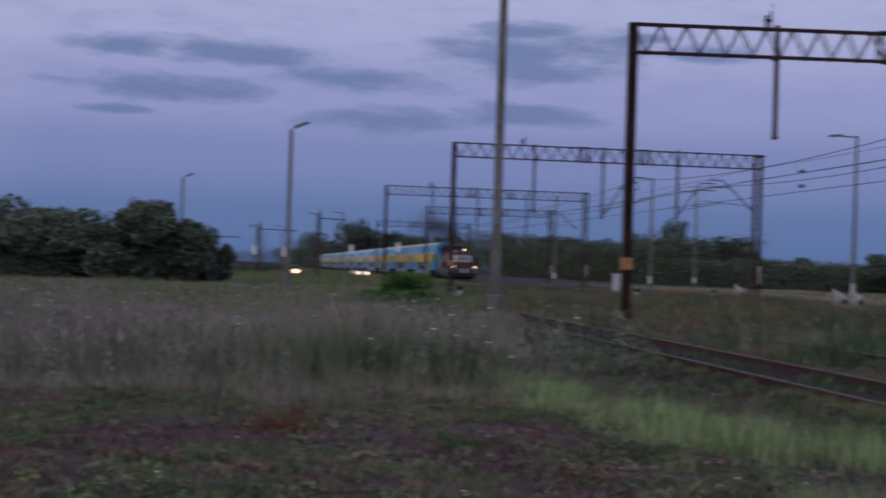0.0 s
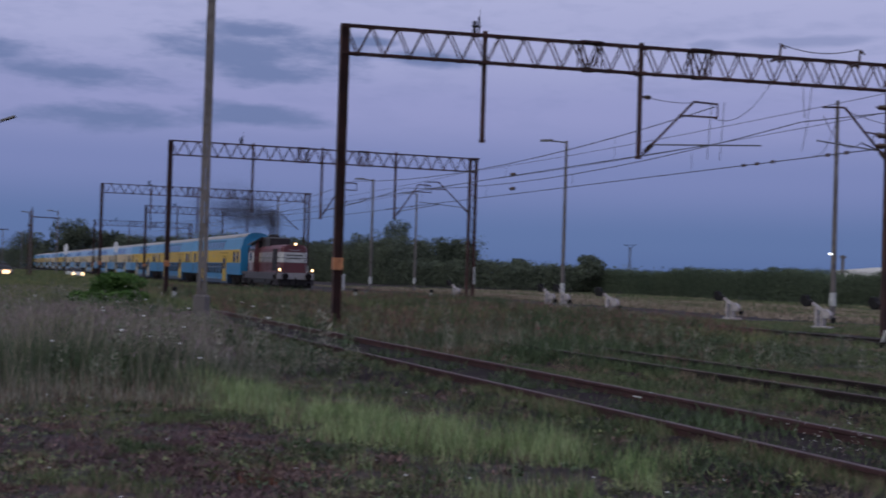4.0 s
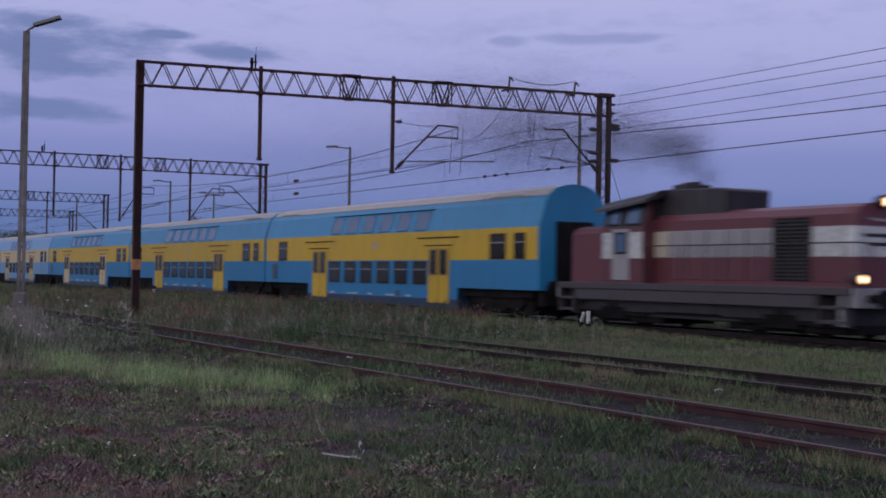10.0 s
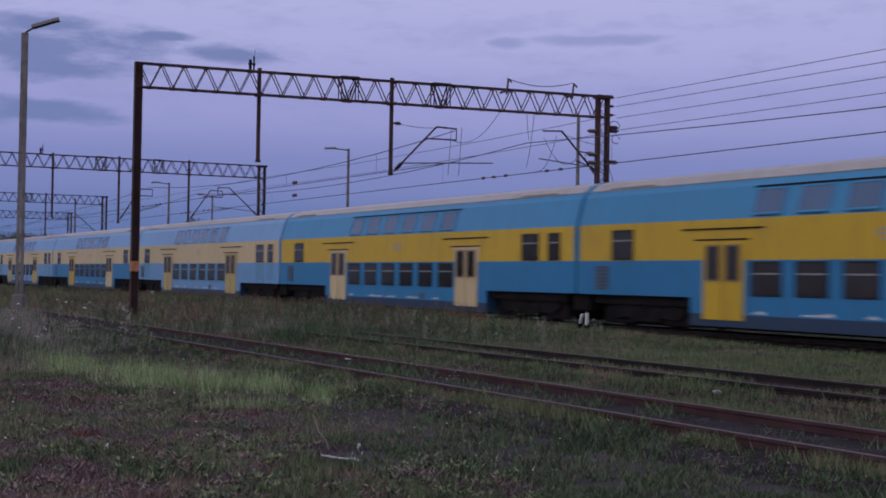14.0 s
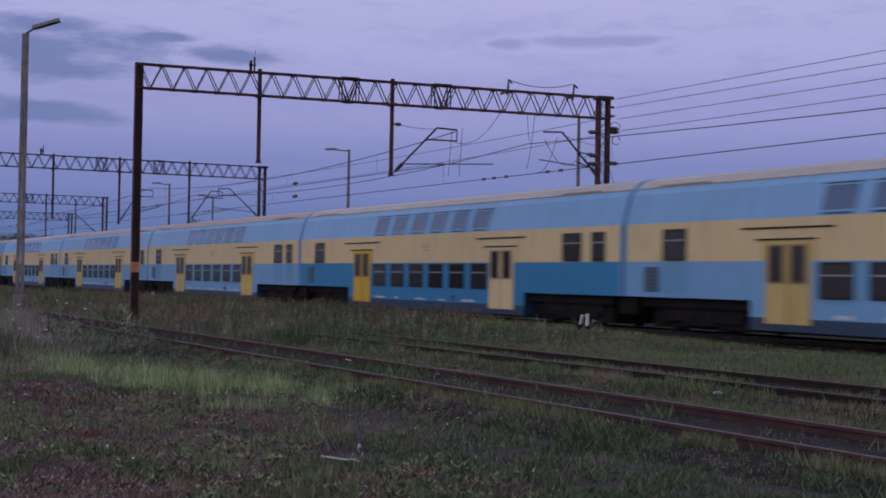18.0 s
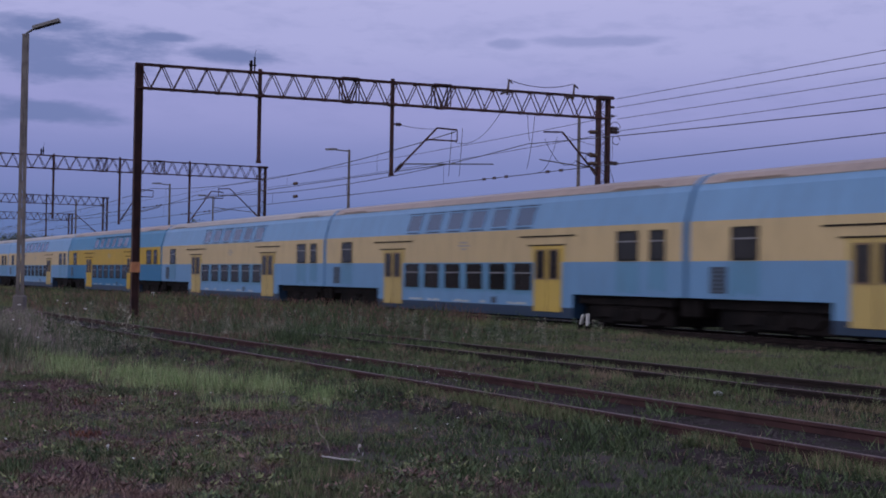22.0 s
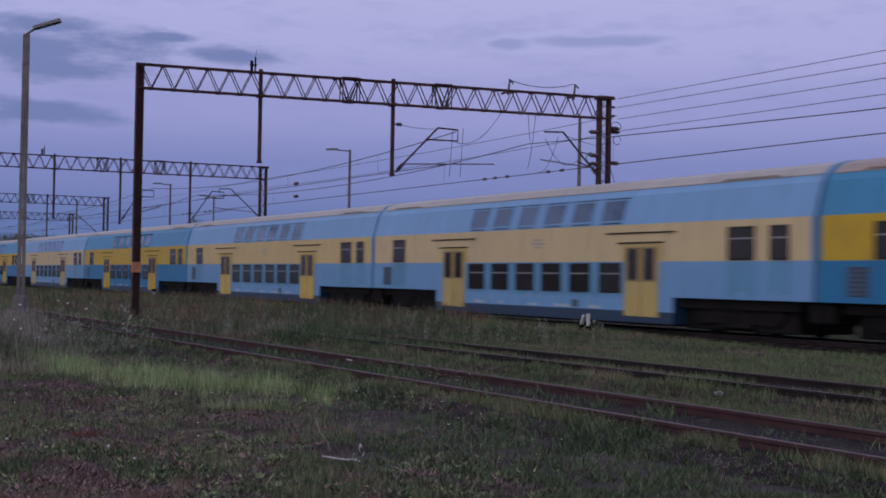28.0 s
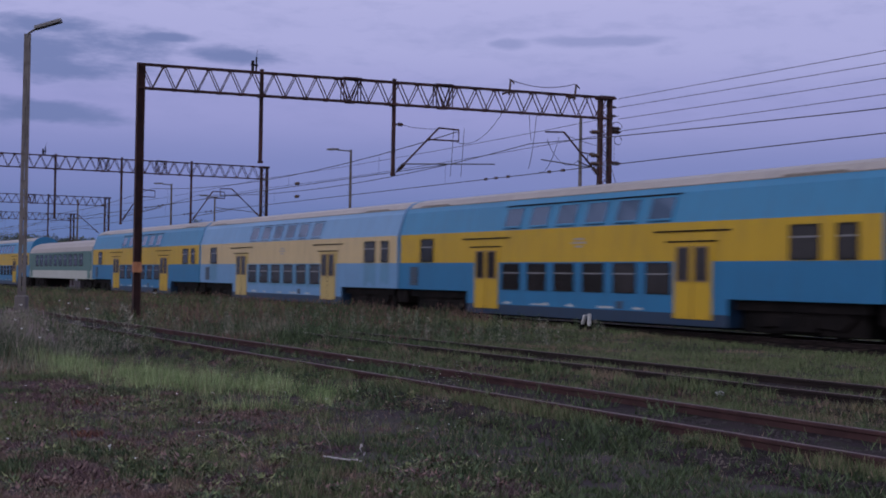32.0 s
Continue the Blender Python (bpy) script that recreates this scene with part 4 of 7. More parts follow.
def deck_coach(look_, label, group="double-deck coaches"):
    """Double-deck coach, centred, rails at z 0. look_: lower, band, upper, roof, skirt, door, second door."""
    lower, band, upper, roof, skirt, door, door2 = look_
    c = thing("railway_coach", label, "railway coach", group, (0, TRACK_Y, 0))

    def by_height(z):
        return 4 if z < 0.56 else 0 if z < 2.04 else 1 if z < 3.16 else 2 if z < 4.2 else 3
    bm = bmesh.new()
    shell(bm, [-13.3, -7.5], 1.0, by_height)
    shell(bm, [-7.5, 7.5], 0.22, by_height)
    shell(bm, [7.5, 13.3], 1.0, by_height)
    me = finish(bm, "body")
    for m in (lower, band, upper, roof, skirt):
        me.materials.append(m)
    body = part("body", me, lower, c)
    # end rims in the upper colour
    for s in (-1, 1):
        bm = bmesh.new()
        out = [(y * 1.005, z + 0.005) for y, z in SIDE] + [(-y * 1.005, z + 0.005) for y, z in SIDE[::-1][1:]]
        loft(bm, out, [s * 13.22, s * 13.32])
        part("end_wall", bm, upper, c)
        bm = bmesh.new()
        box(bm, s * 13.32, s * 13.4, -0.75, 0.75, 1.05, 3.35)
        part("gangway_bellows", bm, M_DARK, c, "black rubber gangway", soften=0.04)
        for y in (-0.875, 0.875):
            bm = bmesh.new()
            rod(bm, (s * 13.1, y, 1.05), (s * 13.34, y, 1.05), 0.10, 0.10, 10)
            rod(bm, (s * 13.34, y, 1.05), (s * 13.4, y, 1.05), 0.22, 0.22, 14)
            part("buffer", bm, M_DARK, c)
    for out in (-1, 1):
        y = out * (HALF + 0.002)
        for i in range(6):
            xc = -4.3 + i * 1.72
            window("window", xc - 0.6, xc + 0.6, 1.08, 2.0, y, M_GLASS, c, out)
            window("upper_window", xc - 0.62, xc + 0.62, 3.225, 3.975, out * 1.264, M_SKYGLASS, c, out, 16.5, upper)
            for zz, yy, ww in ((3.98, 1.162, 0.66), (3.21, 1.388, 0.5)):
                if zz < 3.9 or upper is P_LIGHT:
                    bm = bmesh.new()
                    bar(bm, (xc - ww, out * yy, zz), (xc + ww, out * yy, zz), 0.034 if zz > 3.9 else 0.018)
                    part("window_rim", bm, M_DARK, c)
        if lower is P_LIGHT:
            rj = random.Random(len(label) + out)
            for x0, x1, z0 in ((-4.98, -3.6, 0.92), (-3.55, -1.9, 1.0), (-1.85, 1.6, 0.94), (1.65, 4.98, 0.90), (-11.45, -10.25, 1.06), (9.9, 11.1, 1.05), (11.6, 12.45, 1.12)):
                bm = bmesh.new()
                k_ = int((x1 - x0) / 0.12)
                low = [(x0 + (x1 - x0) * i / k_, z0 + rj.choice((0.0, 0.05, 0.12, 0.22)) * rj.uniform(0.3, 1)) for i in range(k_ + 1)]
                prism(bm, low + [(x1, 2.035), (x0, 2.035)], y - 0.004, y + 0.004)
                part("repainted_panel", bm, P_PATCH, c, "ragged patch of older mid-blue paint")
        if upper is not P_LIGHT:
            bm = bmesh.new()
            bar(bm, (-5.0, out * 1.15, 4.01), (5.1, out * 1.15, 4.01), 0.045)
            part("window_gutter", bm, M_DARK, c)
        # pale rain strip along the roof edge, scraped paint along the sill, small flap in the skirt
        bm = bmesh.new()
        bar(bm, (-13.2, out * 1.004, 4.245), (13.2, out * 1.004, 4.245), 0.03)
        part("roof_edge", bm, P_ROOF, c)
        rs = random.Random(len(label) * 3 + out)
        for k_ in range(5):
            x0 = -4.9 + 1.95 * k_ + rs.uniform(0.0, 0.5)
            ln = rs.uniform(0.3, 1.35)
            bm = bmesh.new()
            n_ = max(4, int(ln / 0.16))
            top = [(x0 + ln * i / n_, 0.62 + rs.uniform(0.01, 0.09)) for i in range(n_ + 1)]
            prism(bm, [(x0, 0.60), (x0 + ln, 0.60)] + top[::-1], y - 0.005, y + 0.005)
            part("paint_scrape", bm, P_SCRAPE, c, "pale scraped paint")
        bm = bmesh.new()
        box(bm, 2.15, 2.5, y - 0.012, y + 0.012, 0.60, 0.84)
        part("flap", bm, P_GRILLE, c, soften=0.01)
        bm = bmesh.new()
        box(bm, -12.3, -11.6, y - 0.012, y + 0.012, 1.15, 1.88)
        vg = part("vent_grille", bm, P_GRILLE, c, "grey-blue louvred vent")
        for i in range(6):
            bm = bmesh.new()
            box(bm, -12.25, -11.65, y - 0.022, y + 0.022, 1.19 + i * 0.115, 1.245 + i * 0.115)
            part("slat", bm, P_SLAT, vg)
        for z, w in ((2.74, 0.28), (2.62, 0.42), (2.5, 0.2)):
            bm = bmesh.new()
            box(bm, -w, w, y - 0.004, y + 0.004, z, z + 0.07)
            part("lettering", bm, P_ROOF, c)
        window("window", -11.4, -10.3, 2.06, 2.97, y, M_GLASS, c, out)
        window("window", 9.95, 11.05, 2.06, 2.97, y, M_GLASS, c, out)
        window("window", 11.65, 12.4, 2.06, 2.97, y, M_GLASS, c, out)
        for xd, paint_ in ((-6.05, door), (5.95, door2)):
            bm = bmesh.new()
            box(bm, xd - 0.86, xd + 0.86, -0.03, 0.03, 0.4, 2.52)
            d = part("door", bm, paint_, c, "painted double-leaf door", soften=0.01)
            d.location.y = y
            for s in (-0.42, 0.42):
                window("door_window", s - 0.30, s + 0.30, 1.46, 2.46, out * 0.034, M_GLASS, d, out, 0, P_DOORDARK).location.x = xd + s
            bm = bmesh.new()
            box(bm, xd - 0.012, xd + 0.012, -0.036, 0.036, 0.42, 2.5)
            part("door_seam", bm, M_BLACK, d)
            bm = bmesh.new()
            box(bm, xd - 1.08, xd + 1.0, y - 0.012, y + 0.012, 2.525, 2.579)
            box(bm, xd - 1.0, xd - 0.865, y - 0.012, y + 0.012, 2.06, 2.525)
            box(bm, xd + 0.865, xd + 1.0, y - 0.012, y + 0.012, 2.06, 2.525)
            part("door_surround", bm, paint_, c, "door surround in the door's colour")
            for w, z in ((1.75, 2.88), (1.15, 2.58)):
                bm = bmesh.new()
                box(bm, xd - w - 0.1, xd + w - 0.1, y - 0.03, y + 0.03, z, z + 0.045)
                part("rain_gutter", bm, M_DARK, c)
    for s in (-1, 1):
        for x in (-10.9, 10.4):
            bm = bmesh.new()
            prism(bm, [(x - 1.25, 4.28), (x + 1.25, 4.28), (x + 1.15, 4.325), (x - 1.15, 4.325)], s * 0.9 - 0.12, s * 0.9 + 0.02)
            rv = part("roof_vent", bm, roof, c)
            bm = bmesh.new()
            box(bm, x - 1.15, x + 1.15, s * 0.935 - 0.012, s * 0.935 + 0.012, 4.285, 4.298)
            part("slot", bm, M_DARK, rv)
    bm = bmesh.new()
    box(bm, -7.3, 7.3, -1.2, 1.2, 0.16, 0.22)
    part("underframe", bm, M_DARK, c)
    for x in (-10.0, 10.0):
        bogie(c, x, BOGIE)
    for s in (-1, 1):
        # black box added above each bogie to imitate deep shade under the floor
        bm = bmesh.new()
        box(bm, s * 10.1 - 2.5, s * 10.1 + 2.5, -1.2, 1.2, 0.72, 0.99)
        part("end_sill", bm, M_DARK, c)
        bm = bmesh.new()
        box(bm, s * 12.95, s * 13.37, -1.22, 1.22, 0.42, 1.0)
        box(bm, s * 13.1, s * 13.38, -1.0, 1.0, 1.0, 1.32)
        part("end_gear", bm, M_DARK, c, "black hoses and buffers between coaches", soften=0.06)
        bm = bmesh.new()
        rod(bm, (s * 13.1, 0, 0.95), (s * 13.38, 0, 0.8), 0.06)
        rod(bm, (s * 13.2, 0.4, 0.9), (s * 13.36, 0.35, 0.5), 0.035)
        part("coupling", bm, M_DARK, c)
    return c


def plain_coach():
    """Single-deck coach, green over white."""
    c = thing("railway_coach", "green and white single-deck railway coach", "railway coach", "", (0, TRACK_Y, 0))
    bm = bmesh.new()
    side = [(1.40, 0.95), (1.41, 1.6), (1.41, 3.1), (1.30, 3.45), (1.0, 3.78), (0.5, 3.98), (0, 4.05)]
    full = side + [(-y, z) for y, z in side[::-1][1:]]
    rings = [[bm.verts.new((x, y, z)) for y, z in full] for x in (-12.1, 12.1)]
    k = len(full)
    for i in range(k):
        f = bm.faces.new((rings[0][i], rings[0][(i + 1) % k], rings[1][(i + 1) % k], rings[1][i]))
        zc = (full[i][1] + full[(i + 1) % k][1]) / 2
        f.material_index = 0 if zc < 1.5 else 1 if zc < 3.1 else 2
    for r in rings:
        bm.faces.new(r)
    me = finish(bm, "body")
    for m in (P_GREYWHITE, P_GREEN, P_ROOF):
        me.materials.append(m)
    part("body", me, P_GREEN, c)
    for out in (-1, 1):
        for i in range(10):
            xc = -8.6 + i * 1.91
            window("window", xc - 0.6, xc + 0.6, 1.95, 2.9, out * 1.412, M_GLASS, c, out)
        for xd in (-11.2, 11.2):
            bm = bmesh.new()
            box(bm, xd - 0.4, xd + 0.4, out * 1.412 - 0.02, out * 1.412 + 0.02, 1.0, 3.0)
            part("door", bm, P_GREEN, c)
    for x in (-9, 9):
        bogie(c, x, BOGIE)
    return c


def engine():
    """Diesel shunting engine; x 0 at the front buffers, body behind it."""
    e = thing("diesel_locomotive", "maroon and grey diesel shunting locomotive with lit headlights", "locomotive", "", (0, TRACK_Y, 0))
    bm = bmesh.new()
    box(bm, -13.65, -0.35, -1.48, 1.48, 1.12, 1.32)
    for s in (-1, 1):
        box(bm, -12.6, -1.6, s * 1.40 - 0.05, s * 1.40 + 0.05, 0.78, 1.12)
    part("frame", bm, P_FRAME, e, "dark grey running plate and frame", soften=0.015)
    for x0, x1 in ((-1.65, -0.37), (-13.65, -12.5)):
        for s in (-1, 1):
            bm = bmesh.new()
            box(bm, x0 + 0.2, x1 - 0.15, s * 1.36 - 0.1, s * 1.36 + 0.1, 0.42, 0.50)
            box(bm, x0 + 0.2, x1 - 0.15, s * 1.36 - 0.1, s * 1.36 + 0.1, 0.78, 0.86)
            box(bm, x0 + 0.15, x0 + 0.22, s * 1.36 - 0.12, s * 1.36 + 0.12, 0.38, 1.2)
            box(bm, x1 - 0.2, x1 - 0.13, s * 1.36 - 0.12, s * 1.36 + 0.12, 0.38, 1.2)
            part("steps", bm, P_FRAME, e)
    # long hood in three bands
    hood = [(1.0, 1.32), (1.0, 3.15), (0.86, 3.33), (0.55, 3.43), (0.0, 3.46)]

    def hood_part(name, x0, x1, top, round_front):
        bm = bmesh.new()
        sec = [(y, z if z < 3 else z + top) for y, z in hood]
        full = [(y, z) for y, z in sec[:1]] + [(1.0, 2.08), (1.0, 2.86)] + sec[1:]
        full = full + [(-y, z) for y, z in full[::-1][1:]]
        rings = []
        for x, k in ((x0, 1.0), (x1 - 0.25, 1.0), (x1, 0.84 if round_front else 1.0)):
            rings.append([bm.verts.new((x, y * k, z)) for y, z in full])
        n_ = len(full)
        for r, s in zip(rings, rings[1:]):
            for i in range(n_):
                f = bm.faces.new((r[i], r[(i + 1) % n_], s[(i + 1) % n_], s[i]))
                zc = (full[i][1] + full[(i + 1) % n_][1]) / 2
                f.material_index = (2 if r is rings[1] else 1) if 2.08 < zc < 2.86 and i != n_ - 1 else 0
        for z0, z1, m in ((1.32, 2.08, 0), (2.08, 2.86, 1), (2.86, 9, 0)):
            for r in (rings[0], rings[-1]):
                vs = [v for v in r if z0 - 1e-4 <= v.co.z <= z1 + 1e-4]
                f = bm.faces.new(vs)
                f.material_index = m
        me = finish(bm, name)
        me.materials.append(P_MAROON)
        me.materials.append(P_ENGGREY if round_front else P_MAROON)
        me.materials.append(M_WHITE if round_front else P_MAROON)
        return part(name, me, P_MAROON, e, "maroon hood with a pale band" if round_front else "maroon short hood")
    hood_part("long_hood", -9.6, -0.78, 0.0, True)
    hood_part("short_hood", -13.5, -10.9, -0.3, False)
    # white front panel of the hood with unreadable lettering
    bm = bmesh.new()
    box(bm, -0.79, -0.765, -0.8, 0.8, 2.1, 2.84)
    fp = part("front_panel", bm, M_WHITE, e, "white front panel")
    for z, w in ((2.58, 0.62), (2.36, 0.5)):
        bm = bmesh.new()
        box(bm, -0.766, -0.758, -w, w, z, z + 0.09)
        part("lettering", bm, P_ENGDARK, fp)
    bm = bmesh.new()
    va = [bm.verts.new((-0.755, y, z)) for y, z in ((-0.55, 3.06), (-0.2, 2.98), (0.2, 2.98), (0.55, 3.06), (0.2, 3.06), (0, 3.02), (-0.2, 3.06))]
    vb = [bm.verts.new((-0.79, v.co.y, v.co.z)) for v in va]
    bm.faces.new(va)
    for k in range(7):
        bm.faces.new((va[k], va[(k + 1) % 7], vb[(k + 1) % 7], vb[k]))
    part("emblem", bm, P_ENGGREY, e, "pale winged emblem")
    # hood doors and grilles along the side
    for s in (-1, 1):
        bm = bmesh.new()
        for i in range(16):
            z = 1.5 + i * 0.1
            box(bm, -3.6, -2.3, s * 1.02 - 0.015, s * 1.02 + 0.015, z, z + 0.045)
        box(bm, -3.66, -3.6, s * 1.02 - 0.03, s * 1.02 + 0.03, 1.45, 3.1)
        box(bm, -2.98, -2.92, s * 1.02 - 0.03, s * 1.02 + 0.03, 1.45, 3.1)
        box(bm, -2.3, -2.24, s * 1.02 - 0.03, s * 1.02 + 0.03, 1.45, 3.1)
        g = part("radiator_grille", bm, P_ENGDARK, e, "black louvred radiator grille")
        bm = bmesh.new()
        box(bm, -3.6, -2.3, s * 1.003 - 0.004, s * 1.003 + 0.004, 1.45, 3.1)
        part("grille_backing", bm, M_BLACK, g)
        for i in range(6):
            bm = bmesh.new()
            x = -9.0 + i * 0.86
            box(bm, x, x + 0.76, s * 1.008 - 0.012, s * 1.008 + 0.012, 1.45, 2.04)
            part("hood_door", bm, P_MAROON, e, soften=0.006)
            bm = bmesh.new()
            box(bm, x, x + 0.76, s * 1.008 - 0.012, s * 1.008 + 0.012, 2.1, 2.84)
            part("hood_door", bm, P_ENGCREAM if i == 0 else P_ENGGREY, e, soften=0.006)
        bm = bmesh.new()
        box(bm, -2.12, -1.08, s * 1.008 - 0.008, s * 1.008 + 0.008, 2.1, 2.84)
        part("hood_door", bm, M_WHITE, e, "white painted hood door", soften=0.004)
        bm = bmesh.new()
        box(bm, -2.12, -1.08, s * 1.008 - 0.008, s * 1.008 + 0.008, 1.45, 2.04)
        part("hood_door", bm, P_MAROON, e, soften=0.004)
        for i in range(7):
            bm = bmesh.new()
            x = -9.05 + i * 0.86
            rod(bm, (x, s * 1.03, 1.5), (x, s * 1.03, 2.8), 0.012, n=6)
            part("door_hinge", bm, P_ENGDARK, e)
        bm = bmesh.new()
        box(bm, -0.72, -0.52, s * 1.40 - 0.05, s * 1.40 + 0.05, 0.36, 1.30)
        part("step_plate", bm, P_ENGGREY, e, "pale grey step plate")
        # handrails
        bm = bmesh.new()
        rod(bm, (-8.8, s * 1.42, 2.42), (-0.42, s * 1.42, 2.42), 0.02)
        for i in range(6):
            x = -8.8 + i * 1.67
            rod(bm, (x, s * 1.42, 1.32), (x, s * 1.42, 2.42), 0.018)
        part("handrail", bm, P_ENGDARK, e)
    bm = bmesh.new()
    rod(bm, (-0.42, -1.42, 2.42), (-0.42, 1.42, 2.42), 0.02)
    for y in (-0.7, 0.7):
        rod(bm, (-0.42, y, 1.32), (-0.42, y, 2.42), 0.018)
    part("handrail", bm, P_ENGDARK, e)
    # raised dark box with the exhaust
    bm = bmesh.new()
    prism(bm, [(-9.0, 3.3), (-5.95, 3.3), (-5.9, 4.0), (-6.1, 4.06), (-8.7, 4.12), (-9.0, 4.05)], -0.8, 0.8)
    part("engine_casing", bm, P_ENGDARK, e, "black raised engine casing", soften=0.04)
    bm = bmesh.new()
    box(bm, -8.9, -8.1, -0.4, 0.4, 4.05, 4.28)
    rod(bm, (-8.7, 0, 4.2), (-8.7, 0, 4.36), 0.16, 0.16, 12)
    rod(bm, (-8.3, 0, 4.2), (-8.3, 0, 4.36), 0.16, 0.16, 12)
    part("exhaust_stack", bm, P_ENGDARK, e, soften=0.01)
    # cab
    bm = bmesh.new()
    sec = [(1.42, 1.32), (1.42, 3.0), (1.22, 3.78), (0.8, 3.98), (0, 4.08)]
    full = sec + [(-y, z) for y, z in sec[::-1][1:]]
    rings = [[bm.verts.new((x, y, z - d if z > 3.2 else z)) for y, z in full] for x, d in ((-11.15, 0.22), (-8.95, 0.0))]
    n_ = len(full)
    for i in range(n_):
        f = bm.faces.new((rings[0][i], rings[0][(i + 1) % n_], rings[1][(i + 1) % n_], rings[1][i]))
        zc = (full[i][1] + full[(i + 1) % n_][1]) / 2
        f.material_index = 1 if zc > 3.05 else 0
    for r in rings:
        bm.faces.new(r)
    me = finish(bm, "cab")
    for m in (P_MAROON, P_ENGDARK):
        me.materials.append(m)
    c = part("cab", me, P_MAROON, e, "maroon driver's cab")
    bm = bmesh.new()
    roof = [(1.50, 3.70), (1.46, 3.80), (0.95, 4.07), (0.0, 4.17), (-0.95, 4.07), (-1.46, 3.80), (-1.50, 3.70), (0.0, 4.09)]
    ra, rb = [[bm.verts.new((x, y, z - d)) for y, z in roof] for x, d in ((-11.5, 0.24), (-8.75, -0.02))]
    for i in range(8):
        bm.faces.new((ra[i], ra[(i + 1) % 8], rb[(i + 1) % 8], rb[i]))
    bm.faces.new(ra)
    bm.faces.new(rb[::-1])
    part("cab_roof", bm, P_ENGDARK, c, "sooty overhanging cab roof")
    for s in (-1, 1):
        bm = bmesh.new()
        box(bm, -11.1, -9.0, s * 1.425 - 0.012, s * 1.425 + 0.012, 2.06, 2.85)
        part("pale_band", bm, M_WHITE, c, "white painted band")
        window("cab_window", -10.9, -10.2, 3.05, 3.7, s * 1.33, M_SKYGLASS, c, s, 14)
        window("cab_window", -9.95, -9.15, 3.05, 3.7, s * 1.33, M_SKYGLASS, c, s, 14)
        bm = bmesh.new()
        box(bm, -10.55, -9.65, s * 1.44 - 0.015, s * 1.44 + 0.015, 1.4, 2.95)
        d = part("cab_door", bm, P_ENGGREY, c, soften=0.01)
        window("door_window", -10.4, -9.75, 2.2, 2.85, s * 1.462, M_SKYGLASS, c, s)
        for xx in (-11.0, -9.1):
            o = window("front_window", -0.35, 0.35, -0.3, 0.3, 0, M_GLASS, c, -1)
            o.matrix_basis = pose(-8.94 if xx > -10 else -11.16, s * 0.75, 3.5, 0, 0, 90 if xx > -10 else -90)
    # lamps
    def lamp(x, y, z, r, name):
        bm = bmesh.new()
        rod(bm, (x - 0.3, y, z), (x, y, z), r * 0.95, r * 1.15, 16)
        o = part(name, bm, P_ENGDARK, e)
        bm = bmesh.new()
        rod(bm, (x + 0.002, y, z), (x + 0.03, y, z), r * 0.72, r * 0.6, 16)
        part("lens", bm, M_LAMP, o, "glowing lamp lens")
        bm = bmesh.new()
        rod(bm, (x + 0.03, y, z), (x + 0.04, y, z), r * 0.36, r * 0.3, 12)
        part("bulb", bm, M_CORE, o, "bright lamp centre")
    lamp(-0.62, 0, 3.47, 0.17, "top_headlight")
    lamp(-0.15, -1.24, 1.52, 0.16, "headlight")
    lamp(-0.15, 1.24, 1.52, 0.16, "headlight")
    # buffer beams, buffers, couplings
    for x, s in ((-0.35, 1), (-13.65, -1)):
        bm = bmesh.new()
        box(bm, x - 0.08, x + 0.08, -1.4, 1.4, 0.82, 1.30)
        part("buffer_beam", bm, P_ENGGREY, e, "pale grey buffer beam", soften=0.01)
        for y in (-0.875, 0.875):
            bm = bmesh.new()
            rod(bm, (x, y, 1.05), (x + s * 0.5, y, 1.05), 0.11, 0.11, 12)
            rod(bm, (x + s * 0.5, y, 1.05), (x + s * 0.6, y, 1.05), 0.24, 0.24, 16)
            part("buffer", bm, M_DARK, e, "black round buffer")
        bm = bmesh.new()
        rod(bm, (x, 0, 0.95), (x + s * 0.35, 0, 0.8), 0.05)
        rod(bm, (x + s * 0.35, 0, 0.8), (x + s * 0.3, 0, 0.45), 0.045)
        part("coupling", bm, M_DARK, e)
        bm = bmesh.new()
        for y in (-0.45, 0.4, 0.55):
            rod(bm, (x, y, 0.9), (x + s * 0.2, y, 0.55), 0.03)
            rod(bm, (x + s * 0.2, y, 0.55), (x + s * 0.05, y, 0.4), 0.03)
        part("air_hoses", bm, M_BLACK, e)
        bm = bmesh.new()
        box(bm, x - 0.1, x + s * 0.1, -1.2, 1.2, 0.18, 0.40)
        part("rail_guard", bm, M_DARK, e)
    bm = bmesh.new()
    box(bm, -8.6, -5.6, -1.2, 1.2, 0.45, 1.12)
    part("fuel_tank", bm, P_ENGDARK, e, soften=0.05)
    # dark filler blocks added so no light shows through under the engine
    bm = bmesh.new()
    box(bm, -12.7, -1.3, -1.15, 1.15, 0.42, 1.11)
    box(bm, -13.4, -0.7, -1.05, 1.05, 0.30, 0.9)
    part("underframe", bm, P_ENGDARK, e, "dirty dark underframe with added filler blocks", soften=0.03)
    for x in (-3.2, -10.9):
        bogie(e, x, BOGIE)
    return e


